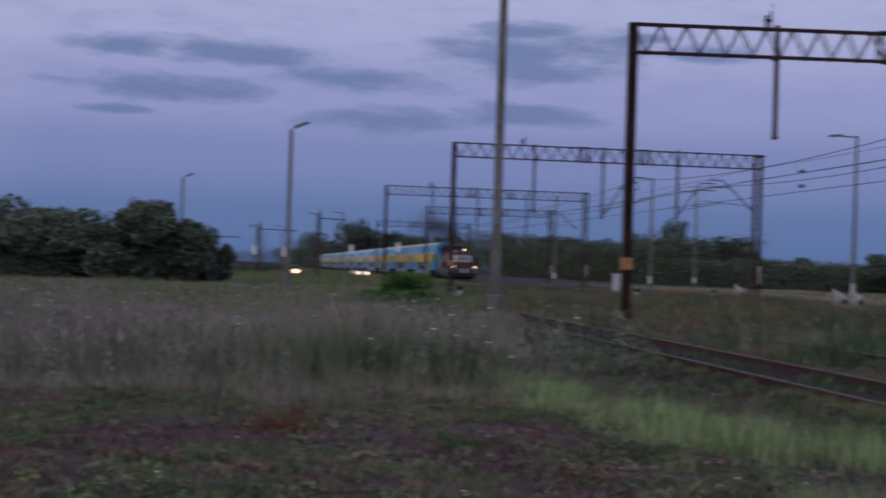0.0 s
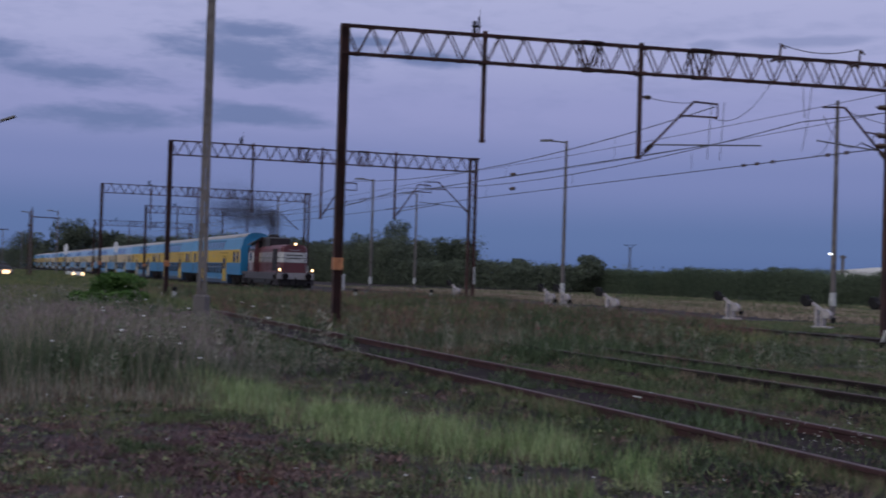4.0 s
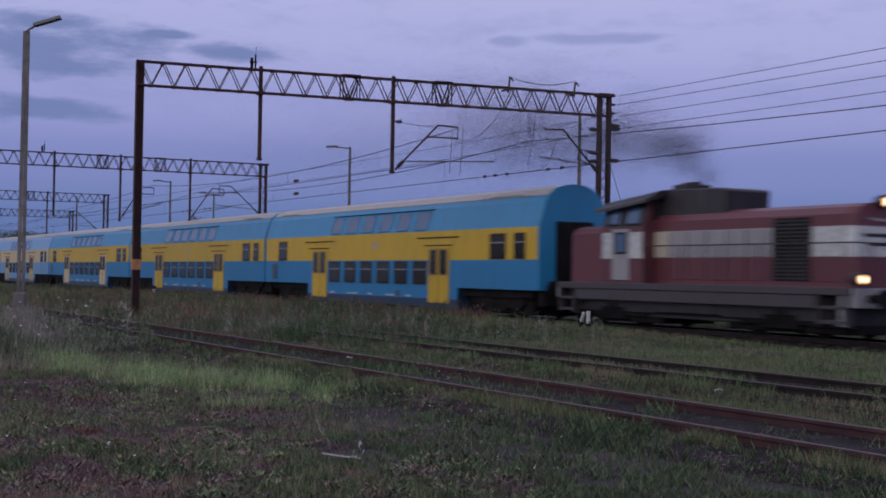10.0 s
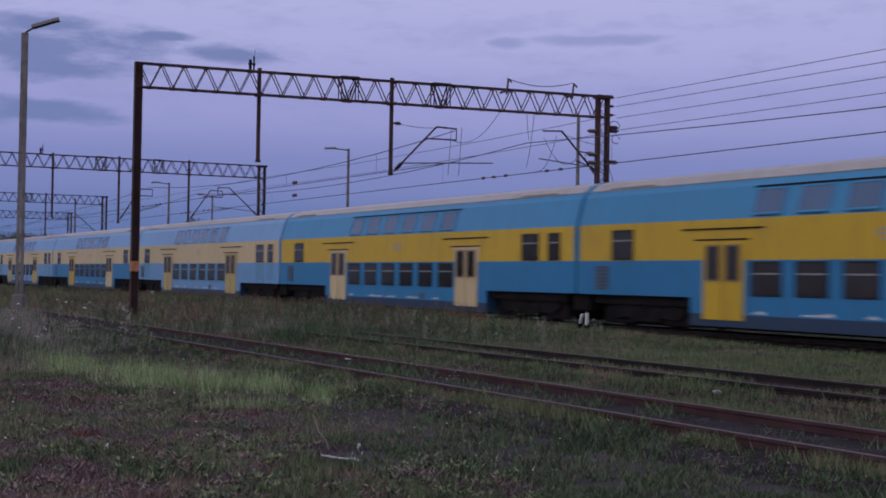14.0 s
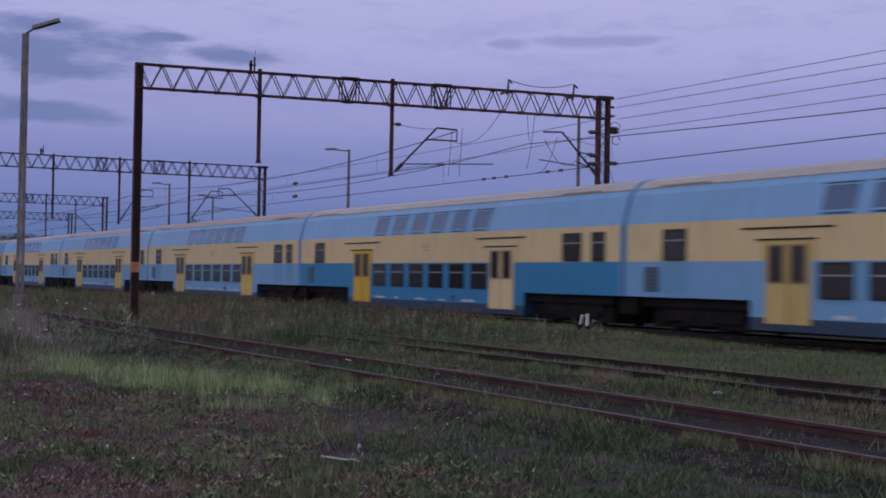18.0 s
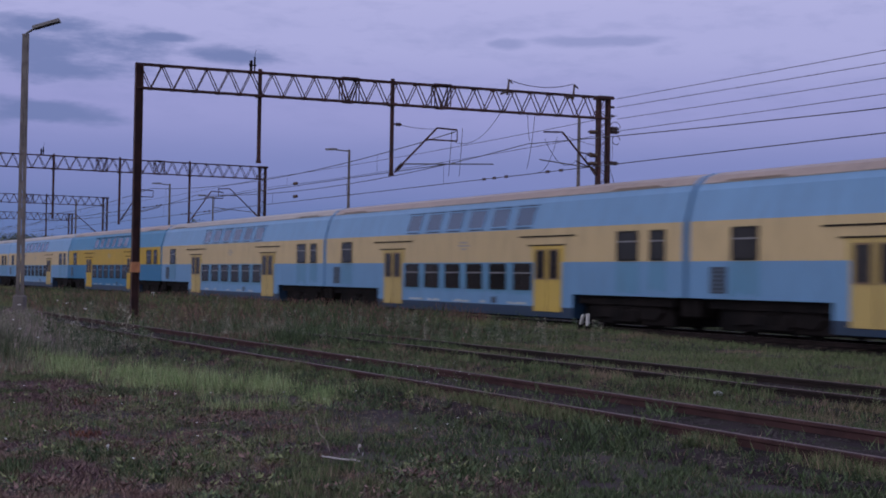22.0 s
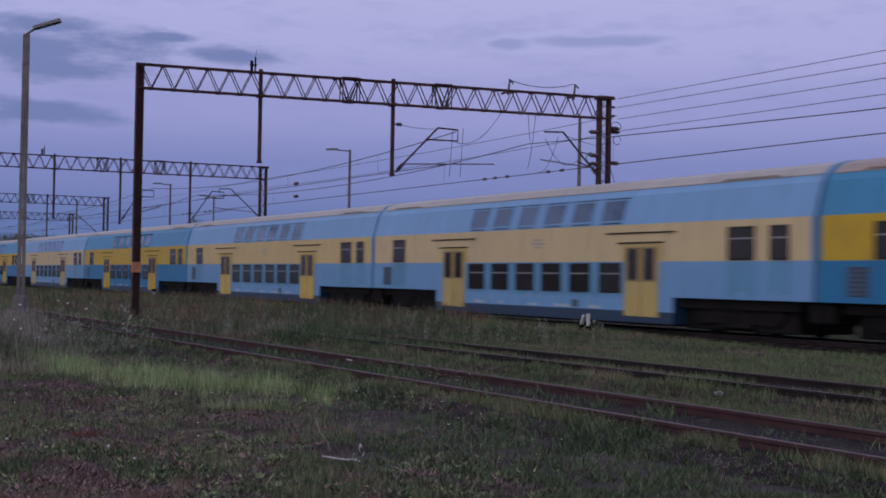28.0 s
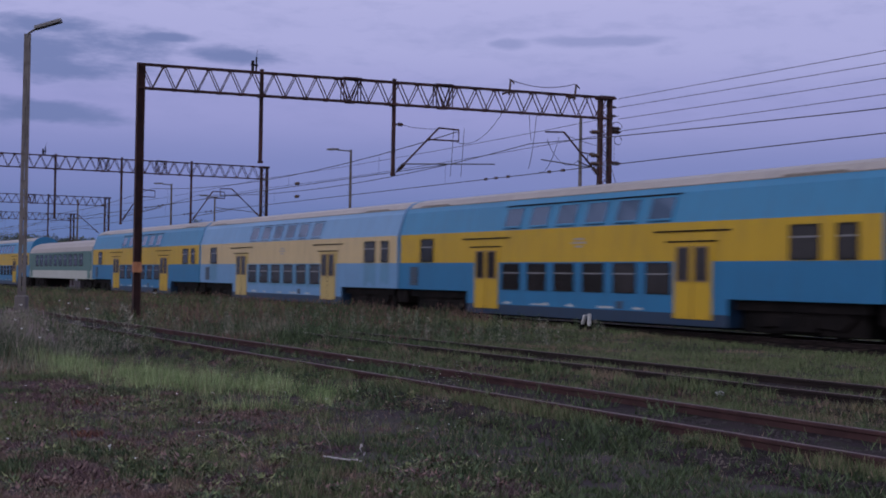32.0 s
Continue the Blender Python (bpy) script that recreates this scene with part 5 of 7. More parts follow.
LOOKS = {
    "yellow": ((P_BLUE, P_YELLOW, P_UPBLUE, P_ROOF, P_SKIRT, P_YELLOW, P_YELLOW), "double-deck coach, saturated yellow band over blue"),
    "pale_doors": ((P_BLUE, P_YELLOW, P_UPBLUE, P_ROOF, P_SKIRT, P_CREAM, P_CREAM), "double-deck coach, yellow band over blue with pale doors"),
    "light": ((P_LIGHT, P_CREAM, P_LIGHT, P_ROOF, P_SKIRT, P_BEIGE, P_BEIGE), "double-deck coach, faded cream band over light blue"),
    "mixed": ((P_BLUE, P_CREAM, P_LIGHT, P_ROOF, P_SKIRT, P_YELLOW, P_CREAM), "double-deck coach, cream band over mid blue, one pale door"),
    "faded": ((P_LIGHT, P_CREAM, P_LIGHT, P_ROOFBROWN, P_SKIRT, P_BEIGE, P_OCHRE), "double-deck coach, cream band over light blue with yellow doors"),
    "buff": ((P_LIGHT, P_BUFF, P_LIGHT, P_ROOF, P_SKIRT, P_OCHRE, P_OCHRE), "double-deck coach, buff yellow band over light blue"),
    "teal": ((P_BLUE, P_YELLOW, P_UPBLUE, P_ROOFBROWN, P_SKIRT, P_YELLOW, P_YELLOW), "double-deck coach, yellow band over blue with a rusty brown roof"),
}
ORDER = ["yellow", "yellow", "pale_doors", "light", "mixed", "faded", "faded", "light", "teal", "light", "buff", "yellow", "light", "yellow", "green", "yellow", "light"]
engine_ = engine()
TRAIN = [(engine_, 0.92)]
made = {}
tail = -13.94
for name in ORDER:
    if name == "green":
        c, length = plain_coach(), 24.5
    else:
        length = 26.8
        if name in made:
            c = copy_thing(made[name], pose(0, TRACK_Y, 0))
        else:
            c = made[name] = deck_coach(*LOOKS[name])
    TRAIN.append((c, tail - length / 2))
    tail -= length


# ---- hedge, trees, bushes ----
def leaf_cloud(rng, centres, radii, count, size):
    """Triangles for leaves scattered through blobs."""
    k = rng.integers(0, len(centres), count)
    d = rng.normal(size=(count, 3))
    d /= np.linalg.norm(d, axis=1)[:, None]
    r = rng.uniform(0.45, 1.05, count) ** 0.6
    p = centres[k] + d * (radii[k] * r[:, None])
    a = rng.normal(size=(count, 3))
    a /= np.linalg.norm(a, axis=1)[:, None]
    b = np.cross(a, rng.normal(size=(count, 3)))
    b /= np.linalg.norm(b, axis=1)[:, None]
    s = (size * rng.uniform(0.6, 1.4, count))[:, None]
    return np.stack([p - b * s * 0.5, p + b * s * 0.5, p + a * s], 1)


def leaf_wall(name, stretches, leaf, material, label, seed, depth=9.0, upright=0.9):
    """A long bank of leaves; stretches of x0, x1, leaves, y at x0, y at x1, height."""
    rng = np.random.default_rng(seed)
    tris = []
    for x0, x1, n, ya, yb, h in stretches:
        x = rng.uniform(x0, x1, n)
        y = ya + (yb - ya) * (x - x0) / (x1 - x0) + rng.uniform(0, 1, n) ** 2 * depth
        top = h * (1 + 0.10 * np.sin(x * 0.31) + 0.08 * np.sin(x * 0.083 + 1) + 0.06 * np.sin(x * 1.7 + y) + rng.normal(0, 0.03, n))
        z = -0.25 + top * rng.uniform(0, 1, n) ** 0.8
        p = np.stack([x, y, z], 1)
        a = rng.normal(size=(n, 3)) + (0, 0, upright)
        a /= np.linalg.norm(a, axis=1)[:, None]
        b = np.cross(a, rng.normal(size=(n, 3)))
        b /= np.linalg.norm(b, axis=1)[:, None]
        s = leaf * rng.uniform(0.6, 1.4, n)[:, None]
        tris.append(np.stack([p - b * s * 0.3, p + b * s * 0.3, p + a * s], 1))
    me = quick(name, material)(np.concatenate(tris))
    return tagged(new(name, me), label, "hedge", "", "stuff")


leaf_wall("hedge", ((-420, -200, 70000, 85, 85, 3.4), (-200, -66, 400000, 85, 85, 3.1)), 0.15, M_LEAF, "long dark green hedge along the field", 5)
leaf_wall("far_woods", ((-900, -700, 40000, 20, 34, 9.0), (-470, -440, 16000, -60, 12, 4.5), (-482, -472, 40000, 8, 47, 6.2), (-520, -330, 60000, 45, 60, 10.0), (-330, -215, 120000, 60, 66, 6.6), (-215, -180, 30000, 66, 80, 3.8)), 0.30, M_TREE, "dark woodland behind the railway", 6, 16.0)


def tree(name, at, height, width, leaves, label, category="tree", seed=0, material=None, size=0.35, trunk=True, group=""):
    rng = np.random.default_rng(seed)
    t = thing(name, label, category, group, at)
    if trunk:
        bm = bmesh.new()
        rod(bm, (0, 0, -0.2), (0.05 * height * rng.normal() * 0.3, 0, height * 0.55), 0.02 * height, 0.008 * height, 8)
        for i in range(6):
            a = i * 1.05 + rng.uniform(0, 0.6)
            z = height * rng.uniform(0.2, 0.5)
            rod(bm, (0, 0, z), (math.cos(a) * width * 0.35, math.sin(a) * width * 0.35, z + height * 0.25), 0.008 * height, 0.003 * height, 6)
        part("trunk", bm, M_BARK, t)
    else:
        for i in range(4):
            bm = bmesh.new()
            a = i * 1.57 + rng.uniform(0, 0.8)
            rod(bm, (0.04 * math.cos(a), 0.04 * math.sin(a), -0.1), (math.cos(a) * width * 0.25, math.sin(a) * width * 0.25, height * 0.6), 0.012 * height, 0.005 * height, 6)
            part("stem", bm, M_BARK, t)
    n = 30
    c = np.stack([rng.normal(0, width * 0.22, n), rng.normal(0, width * 0.22, n), height * rng.uniform(0.3 if trunk else 0.15, 0.86, n)], 1)
    f = 1 - 0.55 * np.abs(c[:, 2] / height - 0.5)
    r = np.stack([width * 0.24 * f, width * 0.24 * f, height * 0.17 * f], 1) * rng.uniform(0.6, 1.2, (n, 1))
    me = quick("crown", material or M_TREE)(leaf_cloud(rng, c, r, leaves, size))
    part("crown", me, material or M_TREE, t)
    return t


rng_ = random.Random(3)
# dark bushes beside the lamp row
for i, (x, y, h, w) in enumerate(((-96, -13.0, 4.7, 6.5), (-98, -9.6, 3.9, 5), (-95, -6.6, 4.2, 4.5), (-96, -4.6, 4.7, 4.2), (-97, -2.6, 4.0, 3.4), (-104, -16.5, 5.2, 7), (-100, -1.4, 2.6, 2.2), (-110, -11.5, 4.6, 7))):
    tree("bush", (x, y, -0.3), h * 1.16, w, 8500, "dark leafy bush at the edge of the yard", "bush", 20 + i, M_THICKET, 0.22, False, "dark bushes")
# low green bush in the weeds
tree("bush", (-60.5, 7.3, -0.3), 1.5, 2.1, 11000, "low bright green bush in tall weeds", "bush", 40, M_BUSH, 0.09, False)
# dark shrubs in the weeds by the lamp pole
for i, (x, y, h, w) in enumerate(((-28.2, 4.9, 0.95, 0.75), (-27.0, 4.5, 0.8, 0.6), (-31.0, 4.4, 0.85, 0.8), (-33.5, 6.0, 0.9, 0.9), (-30.0, 0.6, 0.8, 0.7))):
    tree("shrub", (x, y, -0.28), h, w, 4000, "grey-green leafy shrub among tall weeds", "bush", 50 + i, M_WEED, 0.022, False, "shrubs among the weeds")
# woodland behind the tracks
for i in range(40):
    x = -430 + i * 5.6 + rng_.uniform(-3, 3)
    y = 62 + (x + 420) * 0.08 + rng_.uniform(-6, 10)
    h = rng_.uniform(6.5, 12.0) * (0.75 if x > -290 else 1.0)
    tree("tree", (x, y, -0.3), h, h * rng_.uniform(0.5, 0.85), 2600, "dark deciduous tree in the woodland behind the line", "tree", 100 + i, M_TREE, 0.34, True, "woodland trees")
for i, (x, y, h, w) in enumerate(((-243, 75, 12.2, 6.6), (-262, 75, 10.8, 7), (-253, 72, 8.5, 6), (-219.7, 75, 7.9, 1.7), (-217.6, 75, 7.7, 1.5), (-221, 80, 7.9, 5.5), (-227, 79, 6.2, 5), (-206.8, 84, 5.0, 3), (-182, 84, 5.4, 5.2), (-480, 37, 18.4, 11), (-488, 40, 16.5, 11), (-480, 33.5, 13, 9), (-700, 31, 19, 17), (-690, 34, 15, 12), (-480, 45.6, 12.8, 2.6), (-480, 47.5, 13.7, 2.6), (-480, 49.4, 14.4, 2.6), (-480, 51.1, 13.3, 2.6), (-440, 52, 12, 10), (-420, 50, 11.5, 10))):
    tree("tree", (x, y, -0.3), h, w, 4200, "dark tree standing above the hedge", "tree", 200 + i, M_TREE, 0.24 if x > -300 else 0.5, True, "trees above the hedge")


# ---- grass ----
def blades(name, material, pts, h, w, lean, label, seed, joint=False):
    """One bent blade at each point: heights, widths."""
    rng = np.random.default_rng(seed)
    n = len(pts)
    a = rng.uniform(0, math.tau, n)
    side = np.stack([np.cos(a), np.sin(a), np.zeros(n)], 1) * (w / 2)[:, None]
    b = rng.uniform(0, math.tau, n)
    tip = np.stack([np.cos(b) * lean * h, np.sin(b) * lean * h, h], 1) * rng.uniform(0.7, 1.1, n)[:, None]
    mid = tip * np.array([0.35, 0.35, 0.6])
    if joint:
        tri = np.stack([pts - side, pts + side, pts + mid + side * 0.8, pts - side, pts + mid + side * 0.8, pts + mid - side * 0.8, pts + mid - side * 0.8, pts + mid + side * 0.8, pts + tip], 1)
    else:
        tri = np.stack([pts - side, pts + side, pts + tip], 1)
    me = quick(name, material)(tri)
    return tagged(new(name, me), label, "grass", "", "stuff")


def scatter(n, seed, r0, r1, h0=38.0, h1=106.0, power=1.4):
    """Points over the ground within a fan round the camera's place, thinning with distance."""
    rng = np.random.default_rng(seed)
    r = r0 + (r1 - r0) * rng.uniform(0, 1, n) ** power
    a = np.radians(rng.uniform(h0, h1, n))
    x, y = -np.sin(a) * r, np.cos(a) * r
    return x, y, r, rng


def patch(x, y, s, seed):
    """Smooth uneven field from 0 to 1."""
    rng = np.random.default_rng(seed)
    v = np.zeros_like(x)
    for k in range(7):
        d = rng.uniform(0, math.tau)
        f = s * rng.uniform(0.5, 1.8)
        v += np.sin((x * math.cos(d) + y * math.sin(d)) * f + rng.uniform(0, 6))
    return np.clip(0.5 + v / 6, 0, 1)


def tufted(x, y, r, rng, per, spread):
    """Each point becomes a tuft of blades; gives places and a height factor that is shared in the tuft."""
    n = len(x)
    size = rng.uniform(0.4, 1.5, n)
    k = np.repeat(np.arange(n), per)
    g = rng.normal(0, 1, (n * per, 2)) * (spread * size[k])[:, None]
    d = np.hypot(g[:, 0], g[:, 1]) / (spread * size[k])
    return x[k] + g[:, 0], y[k] + g[:, 1], r[k], size[k] * np.clip(1.15 - 0.3 * d, 0.3, 1.2)


def off_track(x, y, near=1.0):
    ok = np.ones(len(x), bool)
    for c in (9.33, 13.77):
        ok &= (np.abs(y - c - 0.755) > 0.10) & (np.abs(y - c + 0.755) > 0.10)
    return ok & (np.abs(y - 25.54) > 1.9)


def lift(x, y):
    """Points on the ground, or on the track's bed where that is higher."""
    z = np.array([floor_z(a, b) for a, b in zip(x, y)]) - 0.01
    for c in (9.33, 13.77):
        z = np.maximum(z, np.interp(np.abs(y - c), [0.0, 0.6, 0.82, 1.4, 2.0], [-0.12, -0.125, -0.105, -0.18, -0.36]) - 0.008)
    return np.stack([x, y, z], 1)


def mottle(x, y, cell, seed, octaves=3):
    """Uneven field about 0.5, with patches of the given size and finer ones in them."""
    v, amp, total = np.zeros(len(x)), 1.0, 0.0
    for k in range(octaves):
        table = np.random.default_rng(seed + 100 * k).uniform(0, 1, (128, 128))
        u, w = x / cell + 17.3 * k, y / cell + 5.1 * k
        i, j = np.floor(u).astype(int), np.floor(w).astype(int)
        fu, fw = u - i, w - j
        fu, fw = fu * fu * (3 - 2 * fu), fw * fw * (3 - 2 * fw)
        a, b, c, d = (table[(i + p) % 128, (j + q) % 128] for p, q in ((0, 0), (1, 0), (0, 1), (1, 1)))
        v += amp * ((a * (1 - fu) + b * fu) * (1 - fw) + (c * (1 - fu) + d * fu) * fw)
        total += amp
        amp *= 0.6
        cell *= 0.45
    return v / total


# withered brown mats: place and half-widths
MATS = ((-20.8, 4.1, 1.5, 0.9), (-18.8, 3.3, 1.3, 0.8), (-20.4, 0.9, 1.2, 1.3), (-20.2, 2.3, 1.0, 1.0), (-12.5, 5.0, 0.8, 0.55), (-11.6, 2.6, 0.7, 0.5), (-10.4, 5.2, 0.6, 0.3), (-10.7, 3.7, 0.5, 0.4), (-17.0, 3.8, 1.0, 0.7), (-14.2, 3.2, 0.6, 0.5), (-13.4, 2.4, 0.6, 0.4), (-9.6, 5.6, 0.5, 0.5))
# lumps of pale stones and dry stuff
LUMPS = ((-11.4, 8.35, 0.35, 0.14), (-10.6, 8.45, 0.45, 0.14), (-12.9, 8.4, 0.4, 0.2), (-16.5, 8.2, 0.6, 0.25), (-10.0, 8.0, 0.5, 0.2))


def blotch(x, y, spots, seed):
    v = np.zeros(len(x))
    for cx, cy, a, b in spots:
        v = np.maximum(v, np.exp(-((x - cx) / a) ** 2 - ((y - cy) / b) ** 2))
    return v + 0.9 * (mottle(x, y, 0.5, seed) - 0.5)


def weeds_edge(x, y):
    """Where the tall weeds begin, as a place on x."""
    return -23.8 + 2.4 * (mottle(y * 1.0, y * 0.0 + 3, 0.9, 71) - 0.5) - np.clip(y - 4.9, 0, 9) * 1.5


def meadow():
    # low mixed growth of the foreground, kind by kind in patches
    xs, ys, rs = [], [], []
    for n, seed, r0, r1, h0, h1, power in ((900000, 1, 8.2, 42, 44, 81, 1.35), (330000, 2, 15, 30, 78, 104, 1.2)):
        x, y, r, rng = scatter(n, seed, r0, r1, h0, h1, power)
        xs.append(x), ys.append(y), rs.append(r)
    x, y, r = np.concatenate(xs), np.concatenate(ys), np.concatenate(rs)
    rng = np.random.default_rng(3)
    tiny = mottle(x, y, 0.16, 5, 2)
    wet = mottle(x, y, 1.5, 6)
    hue = mottle(x, y, 0.7, 7)
    mats = blotch(x, y, MATS, 8)
    bed = np.abs(y - 9.33)
    keep = off_track(x, y) & (y < 12.9) & (x > weeds_edge(x, y) - 0.7)
    thin = np.clip(0.2 + 1.7 * (wet - 0.2), 0, 1) * np.clip(3.2 * (tiny - 0.30), 0, 1)
    thin = np.where(bed < 0.72, 0.16 * thin * (hue > 0.5), thin)
    thin = np.where((bed >= 0.72) & (bed < 1.25), 0.7 * thin * (hue > 0.40), thin)
    thin = np.where((y > 6.6) & (y < 8.1) & (x > -18.5) & (x < -14.5), 0.35 * thin, thin)
    thin = np.where((x > -15) & (y > 6.2), 0.5 * thin, thin)
    dim = np.clip((y - 4.6) / 0.8, 0, 1) * np.clip((x + 14) / 1.5, 0, 1)
    thin *= np.where(blotch(x, y, LUMPS, 9) > 0.5, 0.15, 1)
    keep &= rng.uniform(0, 1, len(x)) < thin
    x, y, r, tiny, wet, hue, mats, dim = (v[keep] for v in (x, y, r, tiny, wet, hue, mats, dim))
    pick = rng.uniform(0, 1, len(x))
    brown = (hue < 0.41) | (pick < 0.08)
    green = (hue > 0.49) & (pick > 0.25)
    kind = np.where(brown, 2, np.where(green, 1, 0))
    kind = np.where(rng.uniform(0, 1, len(x)) < 0.7 * dim, 4, kind)
    kind = np.where((mats > 0.52) & (pick > 0.22), 3, kind)
    kind = np.where((kind == 1) & (wet > 0.56) & (tiny > 0.5), 4, kind)
    kind = np.where((kind < 2) & (pick > 0.955), 5, kind)
    pts = lift(x, y)
    for k, mat, lo, hi, w, lean, name, lab in ((0, M_GRASS, 0.03, 0.085, 0.006, 0.45, "short_grass", "short olive grass in patches"), (1, M_LAWN, 0.04, 0.115, 0.006, 0.35, "green_tufts", "fresh green grass tufts"), (2, M_DEAD, 0.02, 0.08, 0.007, 0.8, "dry_grass", "dry brown grass and plant remains"), (3, M_MAT, 0.02, 0.085, 0.0055, 1.0, "withered_plants", "withered purplish-brown plant mats"), (4, M_HERB, 0.03, 0.09, 0.016, 0.7, "low_herbs", "low dark leafy herbs"), (5, M_STRAW, 0.06, 0.15, 0.005, 0.35, "straw_stalks", "thin dry straw stalks")):
        s = kind == k
        h = rng.uniform(lo, hi, s.sum()) * np.clip(0.4 + 1.3 * tiny[s], 0.4, 1.4)
        blades(name, mat, pts[s], h, w + 0.00025 * r[s], lean, lab, 20 + k)
    # bright green strip
    x, y, r, rng = scatter(260000, 4, 13, 31, 58, 84)
    spine = np.interp(x, [-26.0, -20.5, -18.0, -16.8], [4.9, 6.1, 7.35, 7.0])
    half = np.interp(x, [-26.0, -23.0, -18.4, -16.9], [0.5, 0.95, 1.05, 0.05])
    w = np.abs(y - spine) / half
    bulge = np.hypot((x + 17.4) / 2.4, (y - 5.5) / 0.95) + 0.2
    w = np.minimum(w, bulge) + 1.5 * (mottle(x, y, 0.8, 9) - 0.5) + np.clip(-x - 25.5, 0, 9) + 3 * np.clip(x + 16.6, 0, 9) + 1.6 * (mottle(x, y, 1.7, 109) - 0.5)
    m = mottle(x, y, 0.5, 19)
    keep = (w < 1) & (rng.uniform(0, 1, len(x)) < (1.5 - w) * np.clip(3 * (m - 0.18), 0.15, 1))
    x, y, r, w, m = x[keep], y[keep], r[keep], w[keep], m[keep]
    h = rng.uniform(0.07, 0.30, len(x)) * (1.2 - 0.55 * np.clip(w, 0, 1)) * np.clip(2.6 * (m - 0.18), 0.35, 1.5)
    pts = lift(x, y)
    pale = (rng.uniform(0, 1, len(x)) < 0.10) | ((w > 0.65) & (rng.uniform(0, 1, len(x)) < 0.3))
    blades("bright_grass", M_BRIGHT, pts[~pale], h[~pale], 0.005 + 0.00025 * r[~pale], 0.3, "fresh bright green grass", 13)
    blades("pale_grass", M_STRAW, pts[pale], h[pale], 0.005 + 0.00025 * r[pale], 0.35, "pale dry grass among the fresh", 213)
    # tufts against the outer side of the near rail
    rng = np.random.default_rng(631)
    x = -7 - 45 * rng.uniform(0, 1, 42000) ** 1.3
    y = 8.53 - 0.28 * rng.uniform(0, 1, 42000) ** 1.4
    m = mottle(x, y, 0.9, 632)
    keep = (m > 0.40) & (rng.uniform(0, 1, len(x)) < 3 * (m - 0.36))
    x, y, m = x[keep], y[keep], m[keep]
    h = rng.uniform(0.04, 0.15, len(x)) * (0.35 + 1.2 * m)
    dry = rng.uniform(0, 1, len(x)) < 0.4
    pts = lift(x, y)
    blades("rail_grass", M_LAWN, pts[~dry], h[~dry], 0.007 - 0.00025 * x[~dry], 0.4, "green tufts growing against the rail", 633)
    blades("rail_straw", M_GRASS, pts[dry], h[dry], 0.006 - 0.00025 * x[dry], 0.45, "dry tufts growing against the rail", 634)
    # leafy clumps and dry litter over the foreground
    x, y, r, rng = scatter(9000, 611, 8.6, 27, 44, 96, 1.1)
    keep = (y < 8.2) & (x > weeds_edge(x, y)) & (mottle(x, y, 1.1, 612) > 0.42 + 0.25 * ((y > 5.8) & (x > -16)) + 0.1 * ((y > 4.6) & (x > -12.5)))
    x, y, r = x[keep], y[keep], r[keep]
    tone = mottle(x, y, 0.9, 613) + 0.14 * rng.normal(size=len(x))
    for lo, hi, mat, name, lab in ((-9, 0.42, M_DEAD, "dry_rosettes", "dry brown leaf rosettes"), (0.42, 0.55, M_HERB, "dark_rosettes", "low dark green leaf rosettes"), (0.55, 9, M_CLOVER, "clover_clumps", "low fresh green leafy clumps")):
        s = (tone > lo) & (tone <= hi)
        per = 22
        base = np.repeat(lift(x[s], y[s]), per, 0)
        n = len(base)
        size = np.repeat(rng.uniform(0.5, 1.3, s.sum()), per)
        a = rng.uniform(0, math.tau, n)
        out = size * rng.uniform(0.01, 0.10, n)
        p = base + np.stack([np.cos(a) * out, np.sin(a) * out, size * rng.uniform(0.0, 0.07, n)], 1)
        d = np.stack([np.cos(a), np.sin(a), rng.uniform(0.0, 1.0, n)], 1) * (size * rng.uniform(0.018, 0.045, n))[:, None]
        sd = np.stack([-np.sin(a), np.cos(a), np.zeros(n)], 1) * (size * rng.uniform(0.006, 0.014, n))[:, None]
        me = quick(name, mat)(np.stack([p - sd, p + sd, p + d], 1))
        tagged(new(name, me), lab, "weeds", "", "stuff")
    x, y, r, rng = scatter(26000, 621, 8.6, 24, 44, 92, 1.1)
    keep = (y < 8.3) & (x > weeds_edge(x, y)) & (mottle(x, y, 0.7, 622) > 0.50 + 0.14 * ((y > 4.6) & (x > -13.5)))
    p = lift(x[keep], y[keep]) + (0, 0, 0.035)
    n = len(p)
    a = rng.uniform(0, math.tau, n)
    d = np.stack([np.cos(a), np.sin(a), rng.uniform(-0.2, 0.5, n)], 1) * rng.uniform(0.02, 0.09, n)[:, None]
    sd = np.stack([-np.sin(a), np.cos(a), np.zeros(n)], 1) * rng.uniform(0.002, 0.007, n)[:, None]
    me = quick("dry_litter", M_LITTER)(np.stack([p - sd, p + sd, p + d], 1))
    tagged(new("dry_litter", me), "pale dry straw bits lying on the ground", "straw", "", "stuff")
    # grass between the tracks
    x, y, r, rng = scatter(520000, 22, 14, 75, 42, 80)
    keep = ((y > 14.9) & (y < 24.15) & (x > -46)) | ((y > 10.4) & (y < 12.9)) | ((y > 27.5) & (y < 40)) | ((np.abs(y - 13.77) < 1.25) & (mottle(x, y, 1.2, 28) > 0.38))
    m = mottle(x, y, 0.8, 29)
    keep &= (off_track(x, y) | ((y > 23) & (y < 24.15))) & (rng.uniform(0, 1, len(x)) < np.clip(3 * (m - np.where(y > 14.9, 0.08, 0.22)), 0, 1))
    x, y, r, m = x[keep], y[keep], r[keep], m[keep]
    h = rng.uniform(0.04, 0.14, len(x)) * (0.35 + 1.3 * m) + 0.10 * np.clip(1 - np.abs(y - 23.5) / 0.8, 0, 1) * np.clip((-x - 26) / 9, 0, 1)
